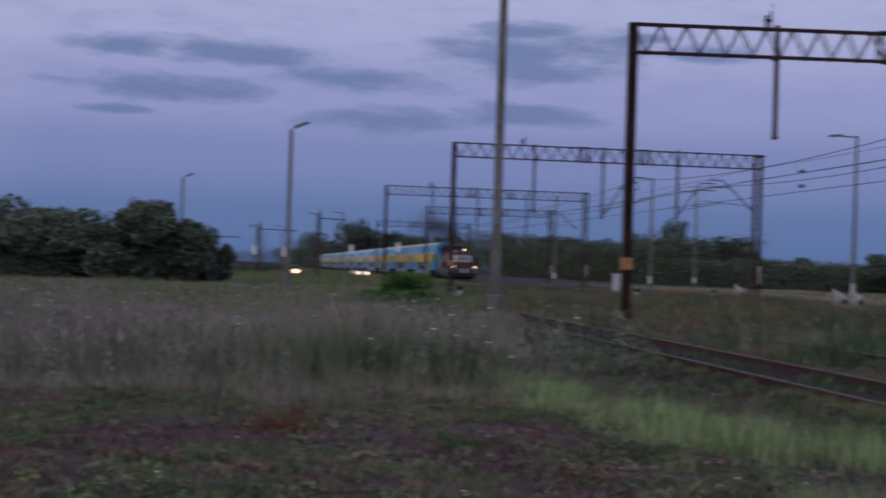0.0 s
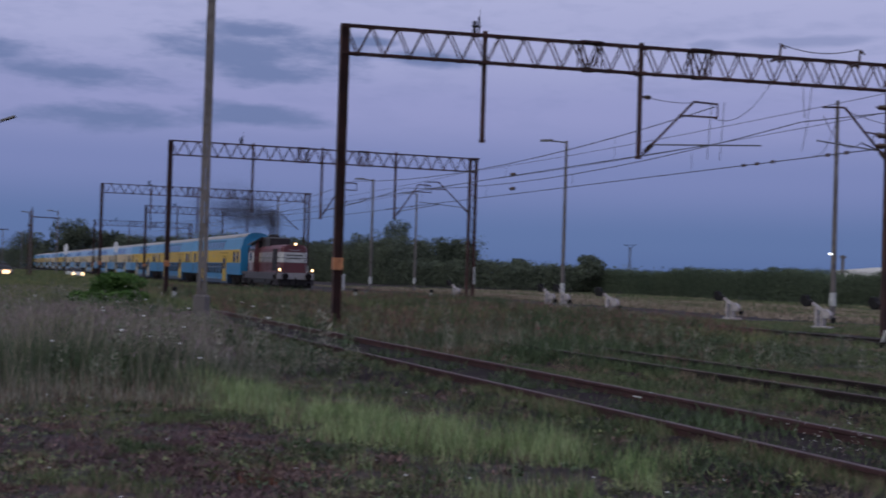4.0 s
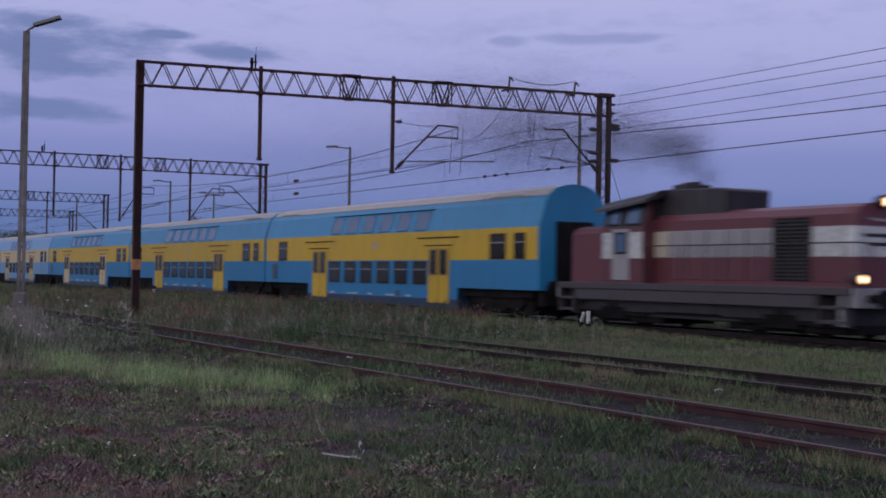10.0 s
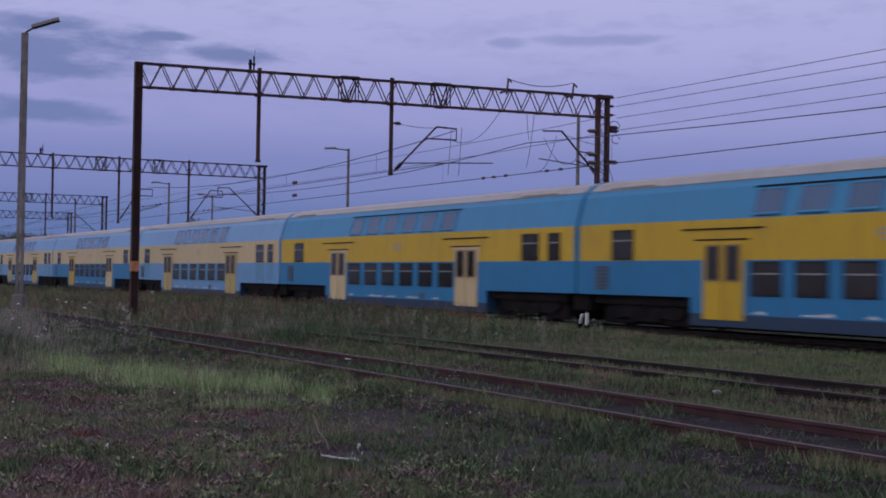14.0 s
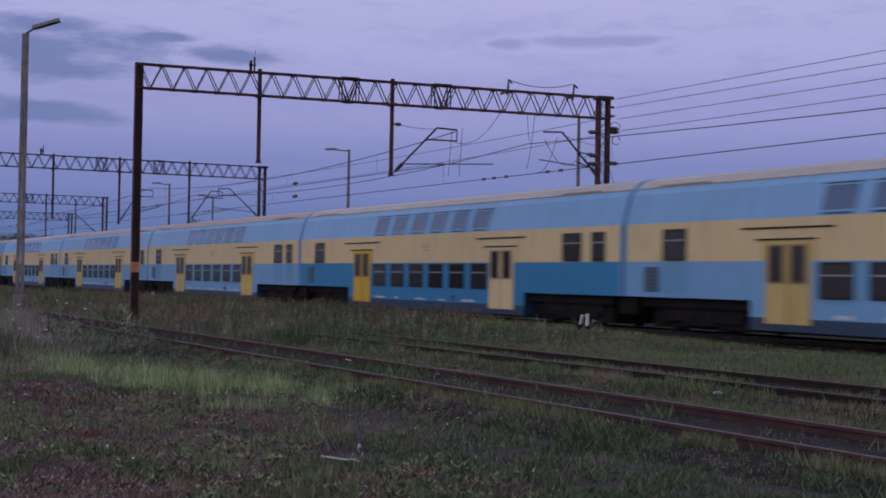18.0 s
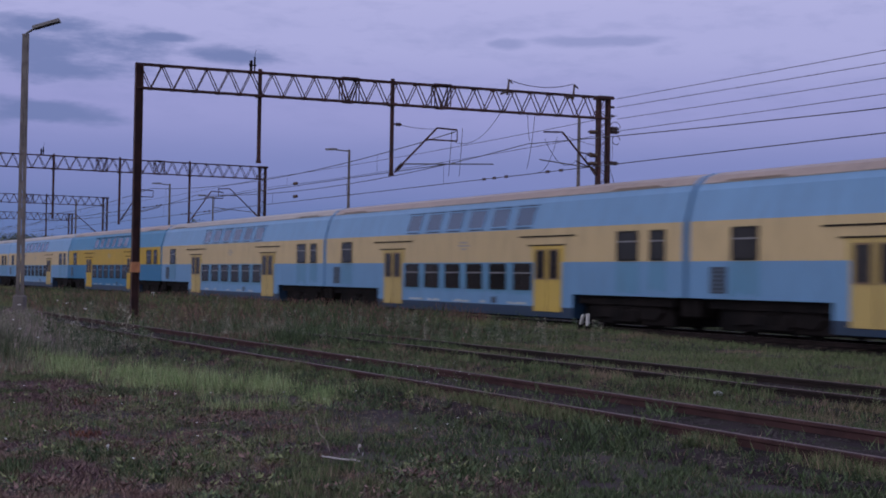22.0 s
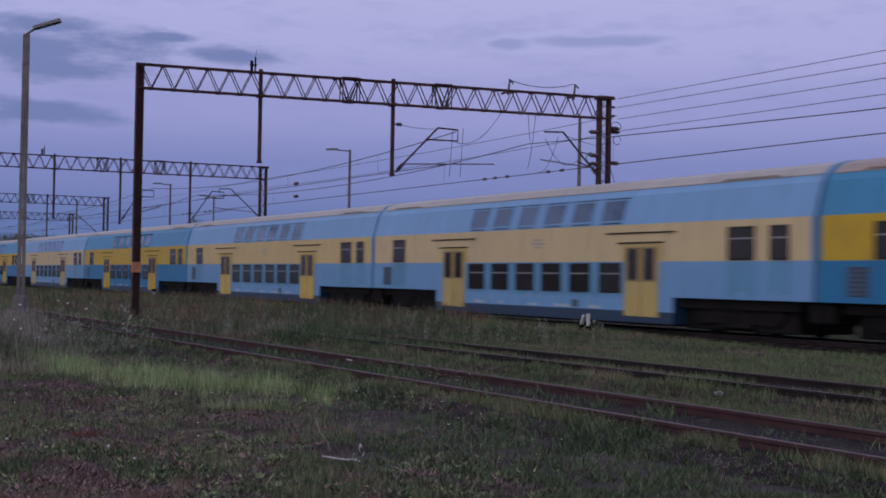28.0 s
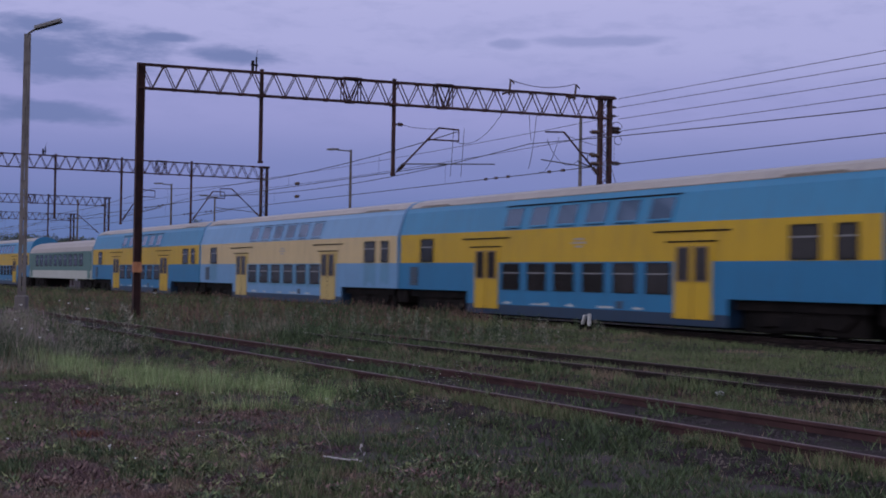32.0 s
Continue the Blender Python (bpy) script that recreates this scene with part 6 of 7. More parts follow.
    h += 0.16 * np.clip(1 - np.abs(np.abs(y - 13.77) - 1.0) / 0.35, 0, 1) * (m > 0.45) * rng.uniform(0, 1, len(x))
    pts = lift(x, y)
    pts[:, 2] = np.where(np.abs(y - 13.77) < 1.3, -0.13, pts[:, 2])
    dry = (mottle(x, y, 1.1, 31) < 0.40) | (rng.uniform(0, 1, len(x)) < 0.12)
    blades("green_lawn", M_LAWN, pts[~dry], h[~dry], 0.005 + 0.00035 * r[~dry], 0.4, "short green grass between the tracks", 12)
    blades("dry_lawn", M_GRASS, pts[dry], h[dry] * 0.8, 0.005 + 0.00035 * r[dry], 0.5, "dry olive grass between the tracks", 212)
    # tall weeds beside the lamp row, in drifts of several kinds
    x, y, r, rng = scatter(420000, 5, 19, 95, 74, 108, 1.3)
    edge = weeds_edge(x, y)
    m = mottle(x, y, 1.8, 17)
    keep = (x < edge) & (y < 8.2) & (rng.uniform(0, 1, len(x)) < 0.35 + 0.9 * mottle(x, y, 0.45, 27))
    x, y, r, edge, m = x[keep], y[keep], r[keep], edge[keep], m[keep]
    grow = np.clip((edge - x) / 3.5, 0.3, 1)
    h = rng.uniform(0.35, 1.0, len(x)) * grow * (0.55 + 0.85 * m)
    h *= np.interp(x, [-62, -48, -38, -30], [0.45, 0.5, 0.8, 1.0])
    h *= np.interp(np.degrees(np.arctan2(-x, y)), [77.0, 78.2, 79.0], [0.3, 0.45, 1.05])
    pts = lift(x, y)
    pick = m + rng.uniform(-0.12, 0.12, len(x))
    kind = np.where(pick < 0.45, 0, np.where(pick < 0.60, 1, 2))
    kind = np.where((x < -36) & (mottle(x, y, 4.0, 57) > 0.45) & (rng.uniform(0, 1, len(x)) < 0.7), 3, kind)
    kind = np.where((grow < 0.6) & (rng.uniform(0, 1, len(x)) < 0.22), 4, kind)
    for k, mat, f, lean, name, lab in ((0, M_WEED, 1.0, 0.25, "tall_weeds", "tall grey-green weeds and grasses"), (1, M_REED, 1.05, 0.2, "tall_grass", "tall pale dry-tipped grasses"), (2, M_HERB, 0.8, 0.4, "dark_weeds", "dark green leafy weeds"), (3, M_GOLD, 0.85, 0.35, "yellow_weeds", "yellow-green weeds at the yard's edge"), (4, M_DOCK, 0.8, 0.3, "brown_stalks", "reddish-brown dry stalks before the weeds")):
        s = kind == k
        blades(name, mat, pts[s], h[s] * f, (0.009 if k == 2 else 0.005) + 0.0003 * r[s], lean, lab, 30 + k)
    k = (rng.uniform(0, 1, len(x)) < 0.7 * np.clip(2.6 * (mottle(x, y, 2.6, 91) - 0.33), 0, 1)) & (kind < 2) & (h > 0.32)
    top = pts[k] + np.stack([np.zeros(k.sum()), np.zeros(k.sum()), h[k] * 0.80], 1)
    blades("seed_heads", M_SEED, top, rng.uniform(0.06, 0.16, k.sum()), 0.007 + 0.00035 * r[k], 0.5, "purplish seed heads over the weeds", 15)
    # rough grass far down the yard
    x, y, r, rng = scatter(170000, 55, 58, 330, 78, 100, 1.3)
    keep = (y < 22) & (y > -60) & off_track(x, y)
    x, y, r = x[keep], y[keep], r[keep]
    pts = lift(x, y)
    m = mottle(x, y, 7.0, 155) + 0.12 * rng.normal(size=len(x))
    for s, mat, name, lab in ((m < 0.5, M_GOLD, "yard_grass", "rough yellow-green grass far down the yard"), (m >= 0.5, M_LAWN, "yard_weeds", "rough green weeds far down the yard")):
        blades(name, mat, pts[s], rng.uniform(0.15, 0.5, s.sum()), 0.012 + 0.0006 * r[s], 0.35, lab, 156)
    # weeds between the tracks
    x, y, r, rng = scatter(330000, 6, 26, 110, 52, 84, 1.2)
    m = mottle(x, y, 3.4, 33)
    keep = (((y > 14.8) & (y < 23.7) & (x < -31.5 - 0.75 * (y - 15) - 6 * (mottle(x, y, 3.0, 34) - 0.5))) | ((y > 10.6) & (y < 15.0) & (x < -29 + 3 * np.sin(y * 2))) | ((y > 27.6) & (y < 33) & (x < -60))) & off_track(x, y)
    keep |= (np.abs(y - 13.77) < 1.2) & (x < -27)
    keep &= rng.uniform(0, 1, len(x)) < 0.3 + 1.0 * mottle(x, y, 0.7, 36)
    x, y, r, m = x[keep], y[keep], r[keep], m[keep]
    h = rng.uniform(0.15, 0.62, len(x)) * (0.2 + 1.4 * m) * np.clip((-27 - 0.75 * np.clip(y - 15, 0, 9) - x) / 9, 0.4, 1)
    pts = lift(x, y)
    pick = m + rng.uniform(-0.06, 0.06, len(x))
    kind = np.where(pick < 0.38, 1, np.where(pick < 0.50, 0, 2))
    kind = np.where((x < -38) & (mottle(x, y, 4.5, 38) > 0.54) & (rng.uniform(0, 1, len(x)) < 0.75), 3, kind)
    kind = np.where((mottle(x, y, 3.0, 39) > 0.64) & (rng.uniform(0, 1, len(x)) < 0.7), 4, kind)
    for k, mat, name, lab in ((0, M_RANK, "track_weeds", "tall grey-green weeds between the tracks"), (1, M_GRASS, "track_grass", "pale dry grass between the tracks"), (2, M_HERB, "track_nettles", "dark green weeds between the tracks"), (3, M_GOLD, "track_yellow_weeds", "yellow-green weeds between the tracks"), (4, M_DOCK, "track_sorrel", "rusty brown sorrel between the tracks")):
        s = kind == k
        blades(name, mat, pts[s], h[s] * (0.8 if k == 3 else 1), (0.016 if k in (2, 3) else 0.006) + 0.0003 * r[s], 0.5 if k in (2, 3) else 0.3, lab, 45 + k)
    k = rng.uniform(0, 1, len(x)) < 0.3 * (mottle(x, y, 2.5, 37) > 0.50)
    top = pts[k] + np.stack([np.zeros(k.sum()), np.zeros(k.sum()), h[k] * 0.8], 1)
    blades("sorrel_heads", M_DOCK, top, rng.uniform(0.06, 0.16, k.sum()), 0.008 + 0.0004 * r[k], 0.4, "rusty sorrel heads over the weeds", 17)
    # rusty red patches
    for i, (cx, cy, s, n) in enumerate(((-14.3, 3.3, 0.10, 120), (-20.9, 1.8, 0.26, 260), (-17.8, 4.1, 0.16, 110), (-13.2, 3.0, 0.08, 30), (-13.8, 2.3, 0.08, 30), (-20.4, 0.7, 0.3, 120))):
        g = np.random.default_rng(70 + i)
        q = g.normal(0, s, (n, 2)) + (cx, cy)
        blades("red_dock", M_RED, lift(q[:, 0], q[:, 1]), g.uniform(0.04, 0.10 if i != 1 else 0.34, n), np.full(n, 0.014), 0.7, "rusty red dock leaves", 80 + i)
    # dark herbs along the near rail and behind the bright strip
    x, y, r, rng = scatter(120000, 8, 11, 42, 50, 80, 1.2)
    m = mottle(x, y, 0.9, 51)
    zone = (y > 7.0 + 0.12 * np.clip(-x - 18, 0, 9)) & (y < 8.35) & (x < -17.5) & (m > 0.36)
    zone |= (y > 7.1) & (y < 8.4) & (m > 0.55)
    zone |= (np.abs(y - 9.33) < 0.62) & (m > 0.64)
    zone |= (y > 10.4) & (y < 12.7) & (m > 0.62)
    x, y, r, m = x[zone], y[zone], r[zone], m[zone]
    pts = lift(x, y)
    pts[:, 2] = np.where(np.abs(y - 9.33) < 0.8, -0.125, pts[:, 2])
    blades("dark_herbs", M_HERB, pts, rng.uniform(0.03, 0.20, len(x)) * (0.3 + 1.2 * m), 0.010 + 0.0004 * r, 0.75, "dark leafy herbs along the rail", 19)
    # stubble field behind the tracks
    x, y, r, rng = scatter(150000, 9, 55, 190, 42, 80, 1.0)
    keep = (y > 42) & (y < 85)
    x, y, r = x[keep], y[keep], r[keep]
    band = mottle(x * 0.06, y, 4.0, 95) + 0.1 * rng.normal(size=len(x)) + 0.25 * np.clip((y - 74) / 10, 0, 1)
    pts = lift(x, y)
    for s, mat, name, lab in ((band <= 0.55, M_STUBBLE, "stubble", "dry straw-coloured field"), (band > 0.55, M_LAWN, "field_grass", "green strips in the dry field")):
        blades(name, mat, pts[s], rng.uniform(0.06, 0.26, s.sum()), 0.02 + 0.0006 * r[s], 0.5, lab, 20)
    # leafy plants standing singly
    for name, mat, n, seed, zone, hh, lab in (("mugwort", M_WEED, 460, 401, 0, (0.5, 1.05), "bushy grey-green weeds"), ("nettles", M_HERB, 700, 402, 1, (0.25, 0.75), "dark green leafy weeds"), ("goldenrod", M_GOLD, 260, 404, 3, (0.3, 0.7), "yellow-green leafy weeds"), ("thistles", M_WEED, 260, 405, 1, (0.3, 0.7), "grey-green leafy weeds between the tracks"), ("goosefoot", M_LAWN, 130, 403, 2, (0.08, 0.32), "low green leafy weeds")):
        x, y, r, rng = scatter(n * 14, seed, 11, 75, 44, 106, 1.1)
        if zone == 0:
            keep = (x < weeds_edge(x, y) - 0.8) & (y < 8.0)
        elif zone == 1:
            keep = ((y > 10.7) & (y < 20.5) & (x < -29) & (np.abs(y - 13.77) > 0.9)) | ((y > 5.8) & (y < 8.2) & (x < -27))
        elif zone == 3:
            keep = (y > 10.7) & (y < 20) & (x < -38) & (np.abs(y - 13.77) > 0.9) & (mottle(x, y, 3.0, 406) > 0.48)
        else:
            keep = ((y > 6.8) & (y < 8.4) & (x < -10)) | ((y > 10.3) & (y < 12.9) & (x > -36))
        x, y = x[keep][:n], y[keep][:n]
        c = lift(x, y)
        hgt = hh[0] + (hh[1] - hh[0]) * rng.uniform(0, 1, len(x)) ** 1.8
        tri = []
        for q, g in zip(c, hgt):
            m = 150
            z = rng.uniform(0.05, 1, m)
            w = g * 0.30 * (1.1 - 0.75 * z)
            a = rng.uniform(0, math.tau, m)
            f = rng.uniform(0.1, 1, (2, m))
            p = np.stack([q[0] + np.cos(a) * w * f[0], q[1] + np.sin(a) * w * f[1], q[2] + z * g], 1)
            d = np.stack([np.cos(a), np.sin(a), rng.uniform(-0.3, 1.2, m)], 1) * (0.02 + 0.05 * g)
            sd = np.stack([-np.sin(a), np.cos(a), np.zeros(m)], 1) * (0.004 + 0.008 * g)
            tri.append(np.stack([p - sd, p + sd, p + d], 1))
        me = quick(name, mat)(np.concatenate(tri))
        tagged(new(name, me), lab, "weeds", "", "stuff")
    # loose stones of the old ballast and pale lumps
    x, y, r, rng = scatter(60000, 501, 8.5, 40, 44, 84, 1.2)
    near = np.minimum(np.abs(y - 9.33), np.abs(y - 13.77))
    lump = blotch(x, y, LUMPS, 9) > 0.5
    keep = ((near < 1.5) & (mottle(x, y, 0.6, 61) > 0.40)) | ((y > 6.4) & (y < 8.4) & (x > -18) & (mottle(x, y, 0.8, 62) > 0.52)) | lump
    keep &= off_track(x, y)
    x, y, near, lump = x[keep], y[keep], near[keep], lump[keep]
    n = len(x)
    base = lift(x, y)
    base[:, 2] = np.where(near < 0.85, -0.118, np.where(near < 1.4, -0.11 - 0.12 * (near - 0.82), base[:, 2] + 0.012))
    s = rng.uniform(0.008, 0.024, n)
    a0 = rng.uniform(0, math.tau, n)
    ring = [base + np.stack([np.cos(a0 + k * 1.571) * s * rng.uniform(0.8, 1.4, n), np.sin(a0 + k * 1.571) * s * rng.uniform(0.8, 1.4, n), rng.uniform(-0.3, 0.2, n) * s], 1) for k in range(4)]
    top = base + np.stack([rng.normal(0, 0.2, n) * s, rng.normal(0, 0.2, n) * s, s * rng.uniform(0.5, 1.0, n)], 1)
    tri = np.stack([np.stack([ring[k], ring[(k + 1) % 4], top], 1) for k in range(4)], 1)
    for sel, mat, name, lab in ((~lump, M_STONE, "ballast_stones", "loose dark grey track stones"), (lump, M_PALESTONE, "pale_stones", "heaps of paler stones beside the rail")):
        me = quick(name, mat)(tri[sel].reshape(-1, 3, 3))
        tagged(new(name, me), lab, "stones", "", "stuff")


meadow()


# ---- far things ----
def car(at, turn, colour, label, lamps, tail=False, apart=0.58, big=0.2):
    """A parked car; it faces its own +x."""
    c = thing("car", label, "car", "waiting cars", at, turn)
    bm = bmesh.new()
    out = [(-2.1, 0.35), (-2.15, 0.8), (-1.95, 0.95), (-1.6, 1.0), (1.0, 0.95), (1.9, 0.85), (2.1, 0.65), (2.1, 0.35)]
    prism(bm, out, -0.85, 0.85)
    part("body", bm, colour, c, soften=0.05)
    bm = bmesh.new()
    prism(bm, [(-1.7, 0.98), (-1.2, 1.42), (0.2, 1.45), (0.95, 0.95)], -0.72, 0.72)
    part("cabin", bm, M_GLASS, c, soften=0.04)
    for x in (-1.3, 1.3):
        for y in (-0.8, 0.8):
            bm = bmesh.new()
            rod(bm, (x, y - 0.1, 0.32), (x, y + 0.1, 0.32), 0.32, 0.32, 14)
            part("wheel", bm, M_BLACK, c)
    x = -2.14 if tail else 2.09
    for y in (-apart, apart):
        bm = bmesh.new()
        rod(bm, (x - 0.02, y, 0.72), (x + 0.05, y, 0.72), big, big, 12)
        part("tail_light" if tail else "headlight", bm, lamps, c, "glowing lamp")


car((-190, 7.0, -0.4), 4, P_FRAME, "dark car with bright lit headlights waiting by the line", M_LAMPWARM, False, 0.22, 0.26)
car((-191, 15.7, -0.4), 6, P_GREYWHITE, "pale car with lit headlights waiting by the line", M_LAMPWARM)
car((-188, -2.2, -0.2), 2, P_FRAME, "dark car showing red tail lights", M_REDLAMP, True)


def board_post(at, height, label):
    p = thing("signal_board", label, "signal board", "signal boards", at)
    bm = bmesh.new()
    rod(bm, (0, 0, 0), (0, 0, height), 0.09, 0.07, 8)
    part("pole", bm, M_GALV, p)
    bm = bmesh.new()
    sec = [(0.27 * math.cos(k * math.tau / 16), 0.72 * math.sin(k * math.tau / 16) + height - 0.6) for k in range(16)]
    loft(bm, sec, [0.08, 0.16])
    part("board", bm, M_PETAL, p, "pale oval board")


for x, y, h in ((-190, 1.7, 3.7), (-190, 5.6, 3.6), (-190, 14.4, 4.2), (-190, 20.6, 4.7)):
    board_post((x, y, -0.2), h, "pale oval board on a grey pole")
for x, y, h in ((-200, 10.5, 8.6), (-200, 2.4, 6.7), (-200, 13.9, 8.9), (-240, 2.0, 7.5), (-250, 6.5, 8.0), (-280, 9.0, 8.0), (-300, 4.0, 8.0), (-320, 14.0, 8.5)):
    mast((x, y, -0.3), h, "distant grey mast beside the tracks", 1.3, False, 0.12)


def signal_mast(at, height, arm, label):
    """A dark lattice mast with a long level arm over the tracks."""
    p = thing("lattice_mast", label, "mast", "lattice masts", at)
    for a, b in ((-1, -1), (1, -1), (1, 1), (-1, 1)):
        bm = bmesh.new()
        bar(bm, (a * 0.22, b * 0.22, 0), (a * 0.14, b * 0.14, height), 0.09)
        part("mast_leg", bm, M_RUST, p)
    bm = bmesh.new()
    z, s = 0.3, 1
    while z < height - 0.5:
        for c in (-0.2, 0.2):
            bar(bm, (c, -0.2 * s, z), (c, 0.2 * s, z + 0.5), 0.05)
        z += 0.5
        s = -s
    tagged(part("lacing", bm, M_RUST, p), kind="stuff")
    bm = bmesh.new()
    rod(bm, (0, 0, height - 0.6), (0, arm, height - 0.65), 0.06)
    part("arm", bm, M_RUST, p)
    bm = bmesh.new()
    rod(bm, (0, 0.1, height - 0.1), (0, 0.1, height + 0.5), 0.1, 0.06)
    rod(bm, (0, -0.35, height - 1.6), (0, 0.0, height - 1.6), 0.13, 0.08)
    part("insulator", bm, M_INSUL, p)


signal_mast((-200, 2.4, -0.3), 6.8, 5.2, "dark lattice mast with a level arm far down the yard")
signal_mast((-170, 9.1, -0.3), 7.6, 3.0, "dark lattice mast with a short level arm")
signal_mast((-200, -3.4, -0.3), 5.6, 3.2, "dark lattice mast at the yard's edge")


M_COAL = surface("coal_load", (0.010, 0.010, 0.012), (0.022, 0.021, 0.024), 1.5, 0.9, 0.8)


def freight_wagon(at, turn):
    w = thing("freight_wagon", "dark low-sided freight wagon with a black load", "freight wagon", "parked freight wagons", at, turn)
    bm = bmesh.new()
    box(bm, -6.0, 6.0, -1.35, -1.27, 0.75, 1.35)
    box(bm, -6.0, 6.0, 1.27, 1.35, 0.75, 1.35)
    box(bm, -6.0, -5.92, -1.27, 1.27, 0.75, 1.35)
    box(bm, 5.92, 6.0, -1.27, 1.27, 0.75, 1.35)
    box(bm, -6.0, 6.0, -1.27, 1.27, 0.62, 0.749)
    part("tub", bm, P_FRAME, w, "dark grey side boards")
    for k in range(7):
        bm = bmesh.new()
        box(bm, -5.9 + k * 1.93, -5.78 + k * 1.93, -1.42, -1.352, 0.7, 1.33)
        part("stake", bm, P_FRAME, w)
    bm = bmesh.new()
    prism(bm, [(-5.8, 0.76), (-5.0, 1.38), (-3.0, 1.62), (-1.0, 1.42), (1.0, 1.66), (3.2, 1.45), (5.0, 1.55), (5.8, 0.76)], -1.2, 1.2)
    part("load", bm, M_COAL, w, "black heaped load", soften=0.05)
    for x in (-4.2, 4.2):
        for y in (-0.75, 0.75):
            bm = bmesh.new()
            rod(bm, (x, y - 0.06, 0.42), (x, y + 0.06, 0.42), 0.42, 0.42, 14)
            part("wheel", bm, M_DARK, w)


for i in range(6):
    freight_wagon((-214 - 13 * i, -2.2 + 2.1 * i, -0.25), -9.2)


M_SHEETS = surface("bright_white_sheets", (0.80, 0.80, 0.82), (0.86, 0.86, 0.87), 0.05, 0.5, 0.0)
w_ = thing("warehouse", "long low white building far behind the hedge", "building", "", (-465, 380, -0.3), 50)
bm = bmesh.new()
box(bm, -48, 48, -10, 10, 0, 9.0)
part("wall", bm, M_SHEETS, w_)
bm = bmesh.new()
prism(bm, [(-49, 9.0), (-30, 10.9), (0, 10.6), (49, 9.2), (49, 8.95), (-49, 8.95)], -10.5, 10.5)
part("roof", bm, M_SHEETS, w_, "white sheet roof")
for i in range(12):
    bm = bmesh.new()
    box(bm, -44 + i * 8, -40 + i * 8, -10.06, -10.0, 3.0, 5.5)
    part("window", bm, M_SKYGLASS, w_)

# a small bright yard light on the mast pole
bm = bmesh.new()
rod(bm, (-60.6, 39.0, 2.95), (-60.6, 38.85, 2.95), 0.035, 0.035, 10)
me = finish(bm, "yard_light")
me.materials.append(glowing("small_white_glow", (0.9, 0.95, 1.0), 4.0))
tagged(new("yard_light", me), "tiny bright white light on a mast", "light")


# ---- small things on the ground ----
def scrap(at, pieces, material, label, seed, size):
    t = thing("litter", label, "litter", "scattered litter", at)
    r = random.Random(seed)
    for i in range(pieces):
        bm = bmesh.new()
        w = size * r.uniform(0.5, 1.3)
        pts = [(r.uniform(0.7, 1) * w * math.cos(a), r.uniform(0.5, 1) * w * 0.6 * math.sin(a)) for a in (0, 1.1, 2.0, 3.1, 4.2, 5.2)]
        va = [bm.verts.new((x, y, r.uniform(0, 0.04))) for x, y in pts]
        vb = [bm.verts.new((x, y, v.co.z + 0.015)) for (x, y), v in zip(pts, va)]
        bm.faces.new(va[::-1])
        bm.faces.new(vb)
        for k in range(6):
            bm.faces.new((va[k], va[(k + 1) % 6], vb[(k + 1) % 6], vb[k]))
        o = part("scrap_piece", bm, material, t)
        o.matrix_basis = pose(r.uniform(-1, 1) * size * 2.2, r.uniform(-1, 1) * size * 2.2, 0.02 + 0.02 * i, r.uniform(-25, 25), r.uniform(-25, 25), r.uniform(0, 180))


strip_ = thing("litter", "thin flat pale strip with torn ends lying in the grass", "litter", "scattered litter", (-11.35, 4.85, floor_z(-11.35, 4.85) + 0.06), 30)
for i, (u, v, w) in enumerate(((-0.15, -0.02, 0.14), (0.0, 0.10, 0.11), (0.12, 0.17, 0.07), (-0.19, 0.0, 0.035), (0.20, 0.0, 0.03))):
    bm = bmesh.new()
    box(bm, u, u + w, -0.012 + 0.004 * i, 0.012, 0, 0.015)
    o = part("strip_piece", bm, M_LEVER, strip_, soften=0.004)
    o.rotation_euler = (0.1 * (i % 3), 0.05 - 0.04 * (i % 3), 0.04 * (i % 2))
scrap((-22.75, 10.0, -0.10), 3, M_WHITE, "pale crumpled scrap between the rails", 2, 0.05)
scrap((-11.55, 5.15, floor_z(-11.55, 5.15) + 0.04), 4, M_LEVER, "small white torn scraps in the grass", 9, 0.014)
scrap((-15.6, 12.2, -0.16), 1, M_WHITE, "pale flat slab beside the track", 3, 0.16)
scrap((-12.5, 3.1, floor_z(-12.5, 3.1) + 0.03), 2, M_WHITE, "small pale scraps in the grass", 4, 0.018)


def twig(points, label):
    bm = bmesh.new()
    cable(bm, [(x, y, floor_z(x, y) + z) for x, y, z in points], 0.0045, 5)
    me = finish(bm, "dry_stick")
    me.materials.append(M_STRAWSTICK)
    tagged(new("dry_stick", me), label, "stick", "dry sticks")


M_STRAWSTICK = surface("dry_stick_wood", (0.13, 0.105, 0.085), (0.19, 0.155, 0.125), 4.0, 0.9, 0.2)
twig([(-13.75, 4.15, 0.08), (-13.3, 4.32, 0.15), (-12.95, 4.4, 0.12), (-12.6, 4.36, 0.10), (-12.2, 4.32, 0.03)], "bent dry pale stick in the grass")
twig([(-13.9, 5.65, 0.20), (-13.2, 5.42, 0.10), (-12.7, 5.30, 0.06), (-12.2, 5.12, 0.02)], "bent dry pale stick in the grass")
twig([(-19.6, 4.75, 0.02), (-19.55, 4.8, 0.25), (-19.5, 4.9, 0.52)], "thin dry stalk standing in the grass")

plank = thing("board", "pale wooden boards laid beside the running track", "board", "", (-34.6, 25.55, -0.10), 0)
for i in range(2):
    bm = bmesh.new()
    box(bm, -0.9 + i * 2.2, 0.5 + i * 1.8, -0.12, 0.12, 0, 0.06)
    o = part("plank", bm, M_STRAWSTICK, plank, soften=0.01)
    o.location = (0, -0.3 * i, 0)


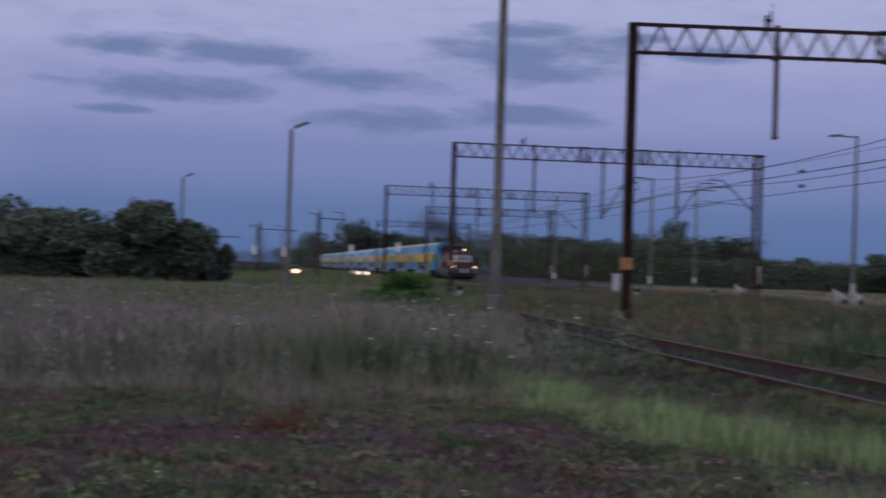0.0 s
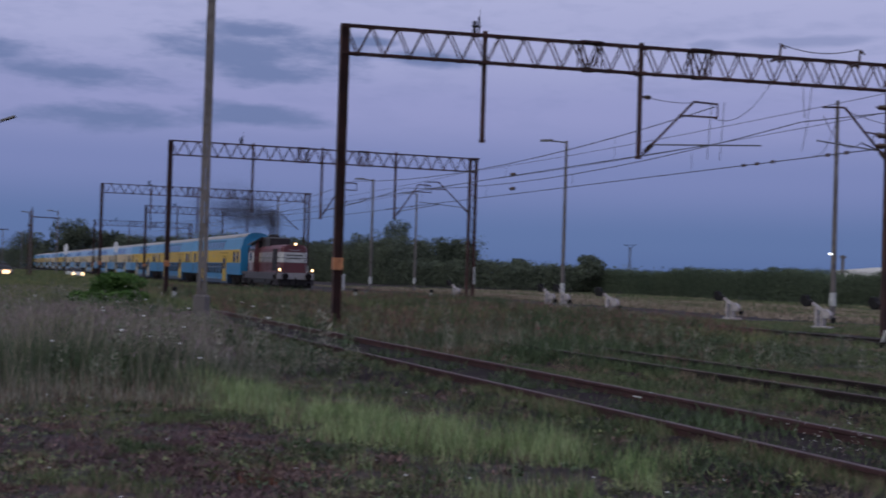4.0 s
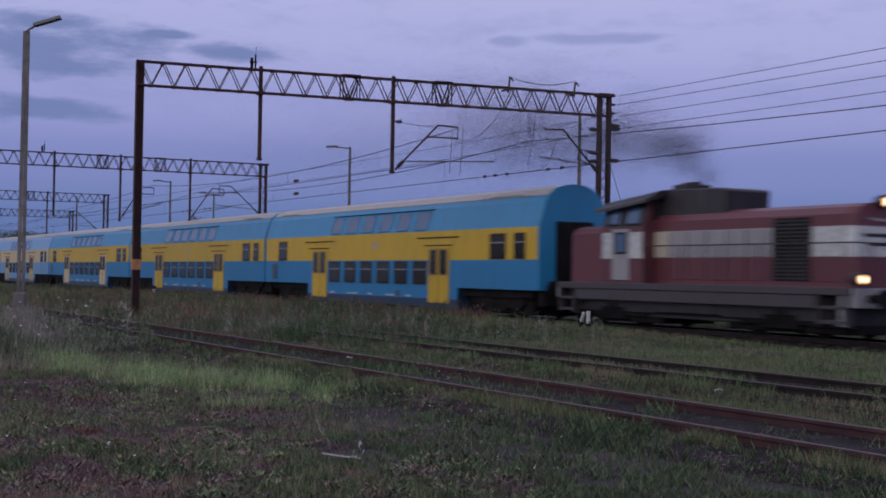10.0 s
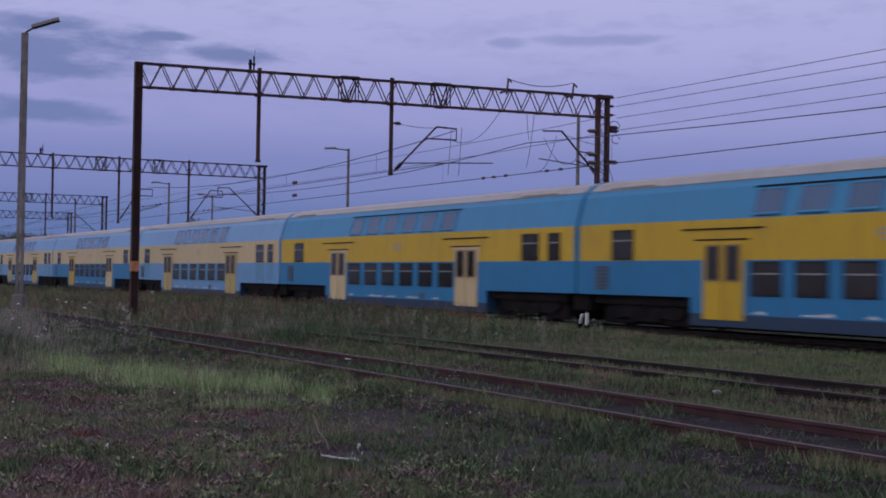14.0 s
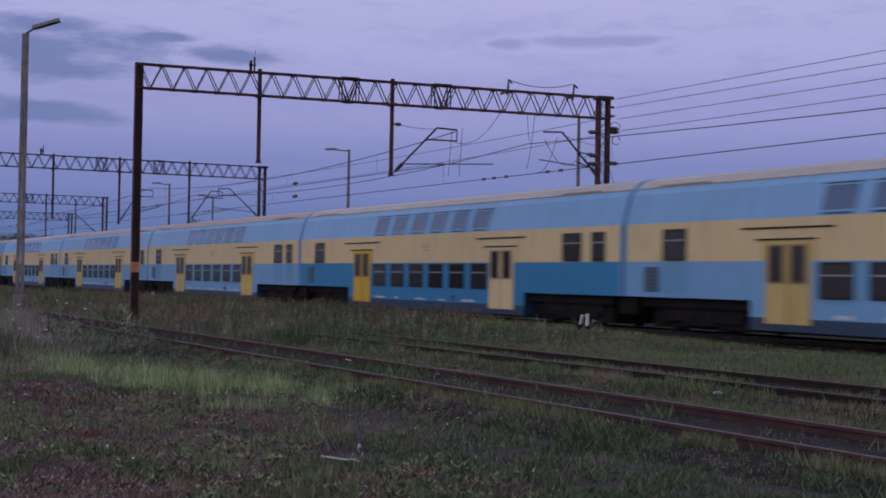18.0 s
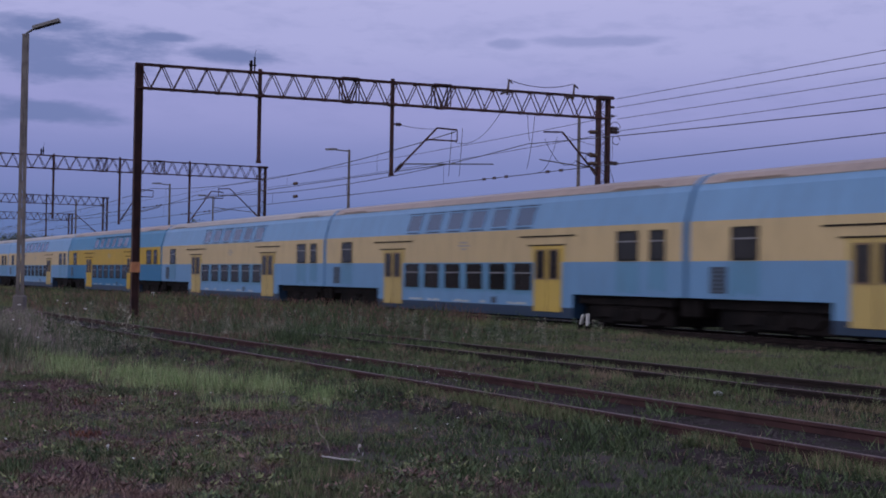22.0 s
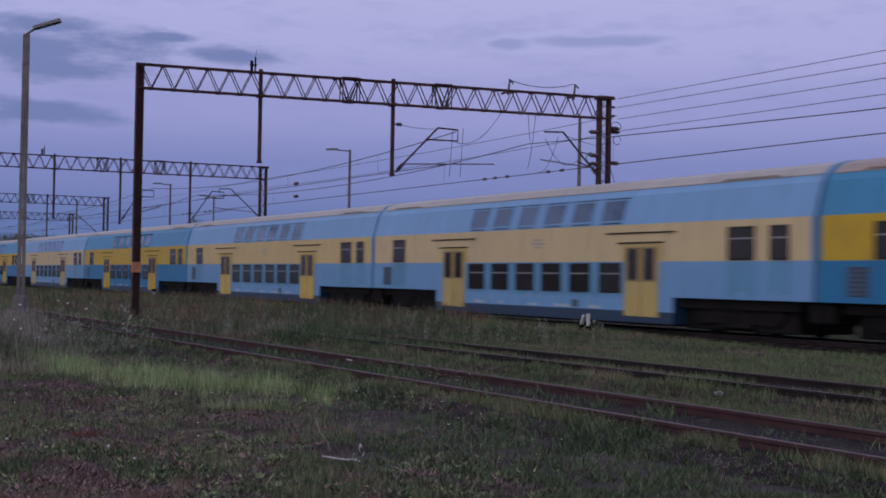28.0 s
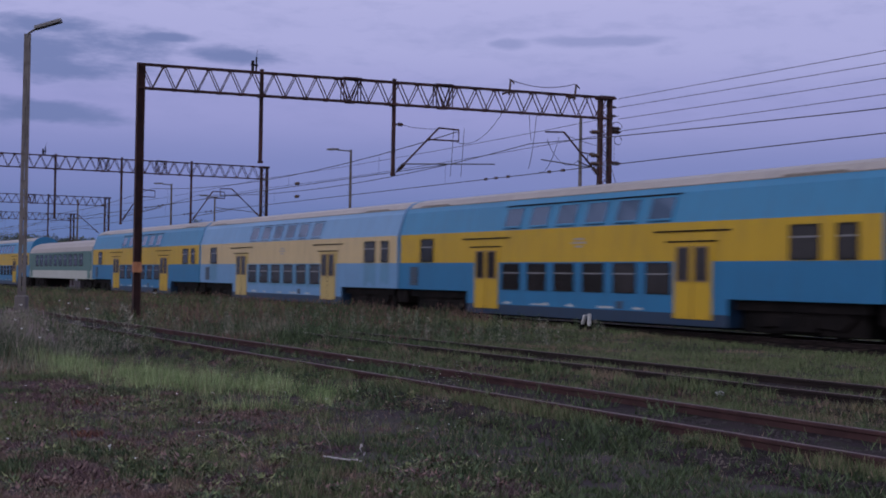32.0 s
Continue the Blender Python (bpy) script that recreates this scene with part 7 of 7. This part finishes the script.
def flowers():
    rng = np.random.default_rng(77)
    tri = []
    n = 240
    x = np.concatenate([rng.uniform(-55, -22, n // 2), rng.uniform(-24, -11, n // 4), rng.normal(-17.7, 0.25, n // 4)])
    y = np.concatenate([rng.uniform(-5, 7.5, n // 2), rng.uniform(0, 8, n // 4), rng.normal(9.2, 0.2, n // 4)])
    z = np.concatenate([rng.uniform(0.3, 0.85, n // 2), rng.uniform(-0.15, 0.05, n // 4), rng.uniform(-0.1, 0.25, n // 4)])
    s = np.concatenate([rng.uniform(0.015, 0.045, n // 2), rng.uniform(0.008, 0.018, n // 4), rng.uniform(0.005, 0.012, n // 4)])
    for k in range(5):
        a = k * math.tau / 5
        b = a + 0.9
        tri.append(np.stack([np.stack([x, y, z], 1), np.stack([x + s * math.cos(a), y + s * math.sin(a), z + s * 0.6], 1), np.stack([x + s * math.cos(b), y + s * math.sin(b), z + s * 0.6], 1)], 1))
    me = quick("white_flowers", M_PETAL)(np.concatenate(tri))
    tagged(new("white_flowers", me), "small white flower heads among the weeds", "flowers", "", "stuff")


flowers()


# ---- exhaust smoke ----
M_SOOT = surface("soot", (0.05, 0.048, 0.058), (0.07, 0.068, 0.08), 4.0, 1.0, 0.0, spec=0.0)


def exhaust():
    """Clouds of drifting soot specks, dense at the stack and thinning behind it."""
    s = thing("exhaust_smoke", "dark diesel exhaust drifting back from the locomotive", "smoke", "", (0, TRACK_Y, 0))
    rng = np.random.default_rng(9)
    puffs = []
    for i in range(34):
        u = i / 23
        size = 0.42 + 1.35 * u ** 0.9
        n = int(6000 + 12500 * u) if u <= 1 else 6000
        cs = rng.normal(0, 0.55, (9, 3))
        p = (cs[rng.integers(0, 9, n)] + rng.normal(0, 0.52, (n, 3))) * size * np.array([1.25, 0.9, 0.75])
        a = rng.normal(size=(n, 3))
        a /= np.linalg.norm(a, axis=1)[:, None]
        b = np.cross(a, rng.normal(size=(n, 3)))
        b /= np.linalg.norm(b, axis=1)[:, None]
        w = (0.0075 * rng.uniform(0.6, 1.3, n))[:, None]
        me = quick("smoke_puff", M_SOOT)(np.stack([p - b * w, p + b * w, p + a * w * 1.6], 1))
        o = part("smoke_puff", me, M_SOOT, s)
        puffs.append((o, -8.55 - 12.0 * u ** 1.35 - 30 * max(0.0, u - 1), float(rng.uniform(-0.3, 0.3)) - 1.6 * min(u, 1.2) ** 1.2, 4.5 + 2.3 * min(u, 1.0) ** 0.42 + float(rng.uniform(-0.12, 0.12)), float(rng.uniform(0, 6))))
    return s, puffs


smoke_, puffs_ = exhaust()
TRAIN.append((smoke_, 0.92))


# ---- movement ----
def motions():
    """The train runs along its track from start to end; its smoke rolls behind the stack."""
    times = [0.0, 0.1] + [0.5 * i for i in range(1, 64)] + [31.9, 32.0]
    for ob, dx in TRAIN:
        walk(ob, [(t, pose(front(t) + dx, TRACK_Y, 0)) for t in times])
    for o, x, y, z, ph in puffs_:
        far = min((-8.0 - x) / 13.0, 1.6)
        walk(o, [(t, pose(x + (0.3 + 0.8 * far) * math.sin(t * 1.9 + ph), y, z + (0.08 + 0.25 * far) * math.sin(t * 2.3 + ph * 1.7), 0, 25 * math.sin(t * 0.9 + ph), 0)) for t in times[::1]])


motions()
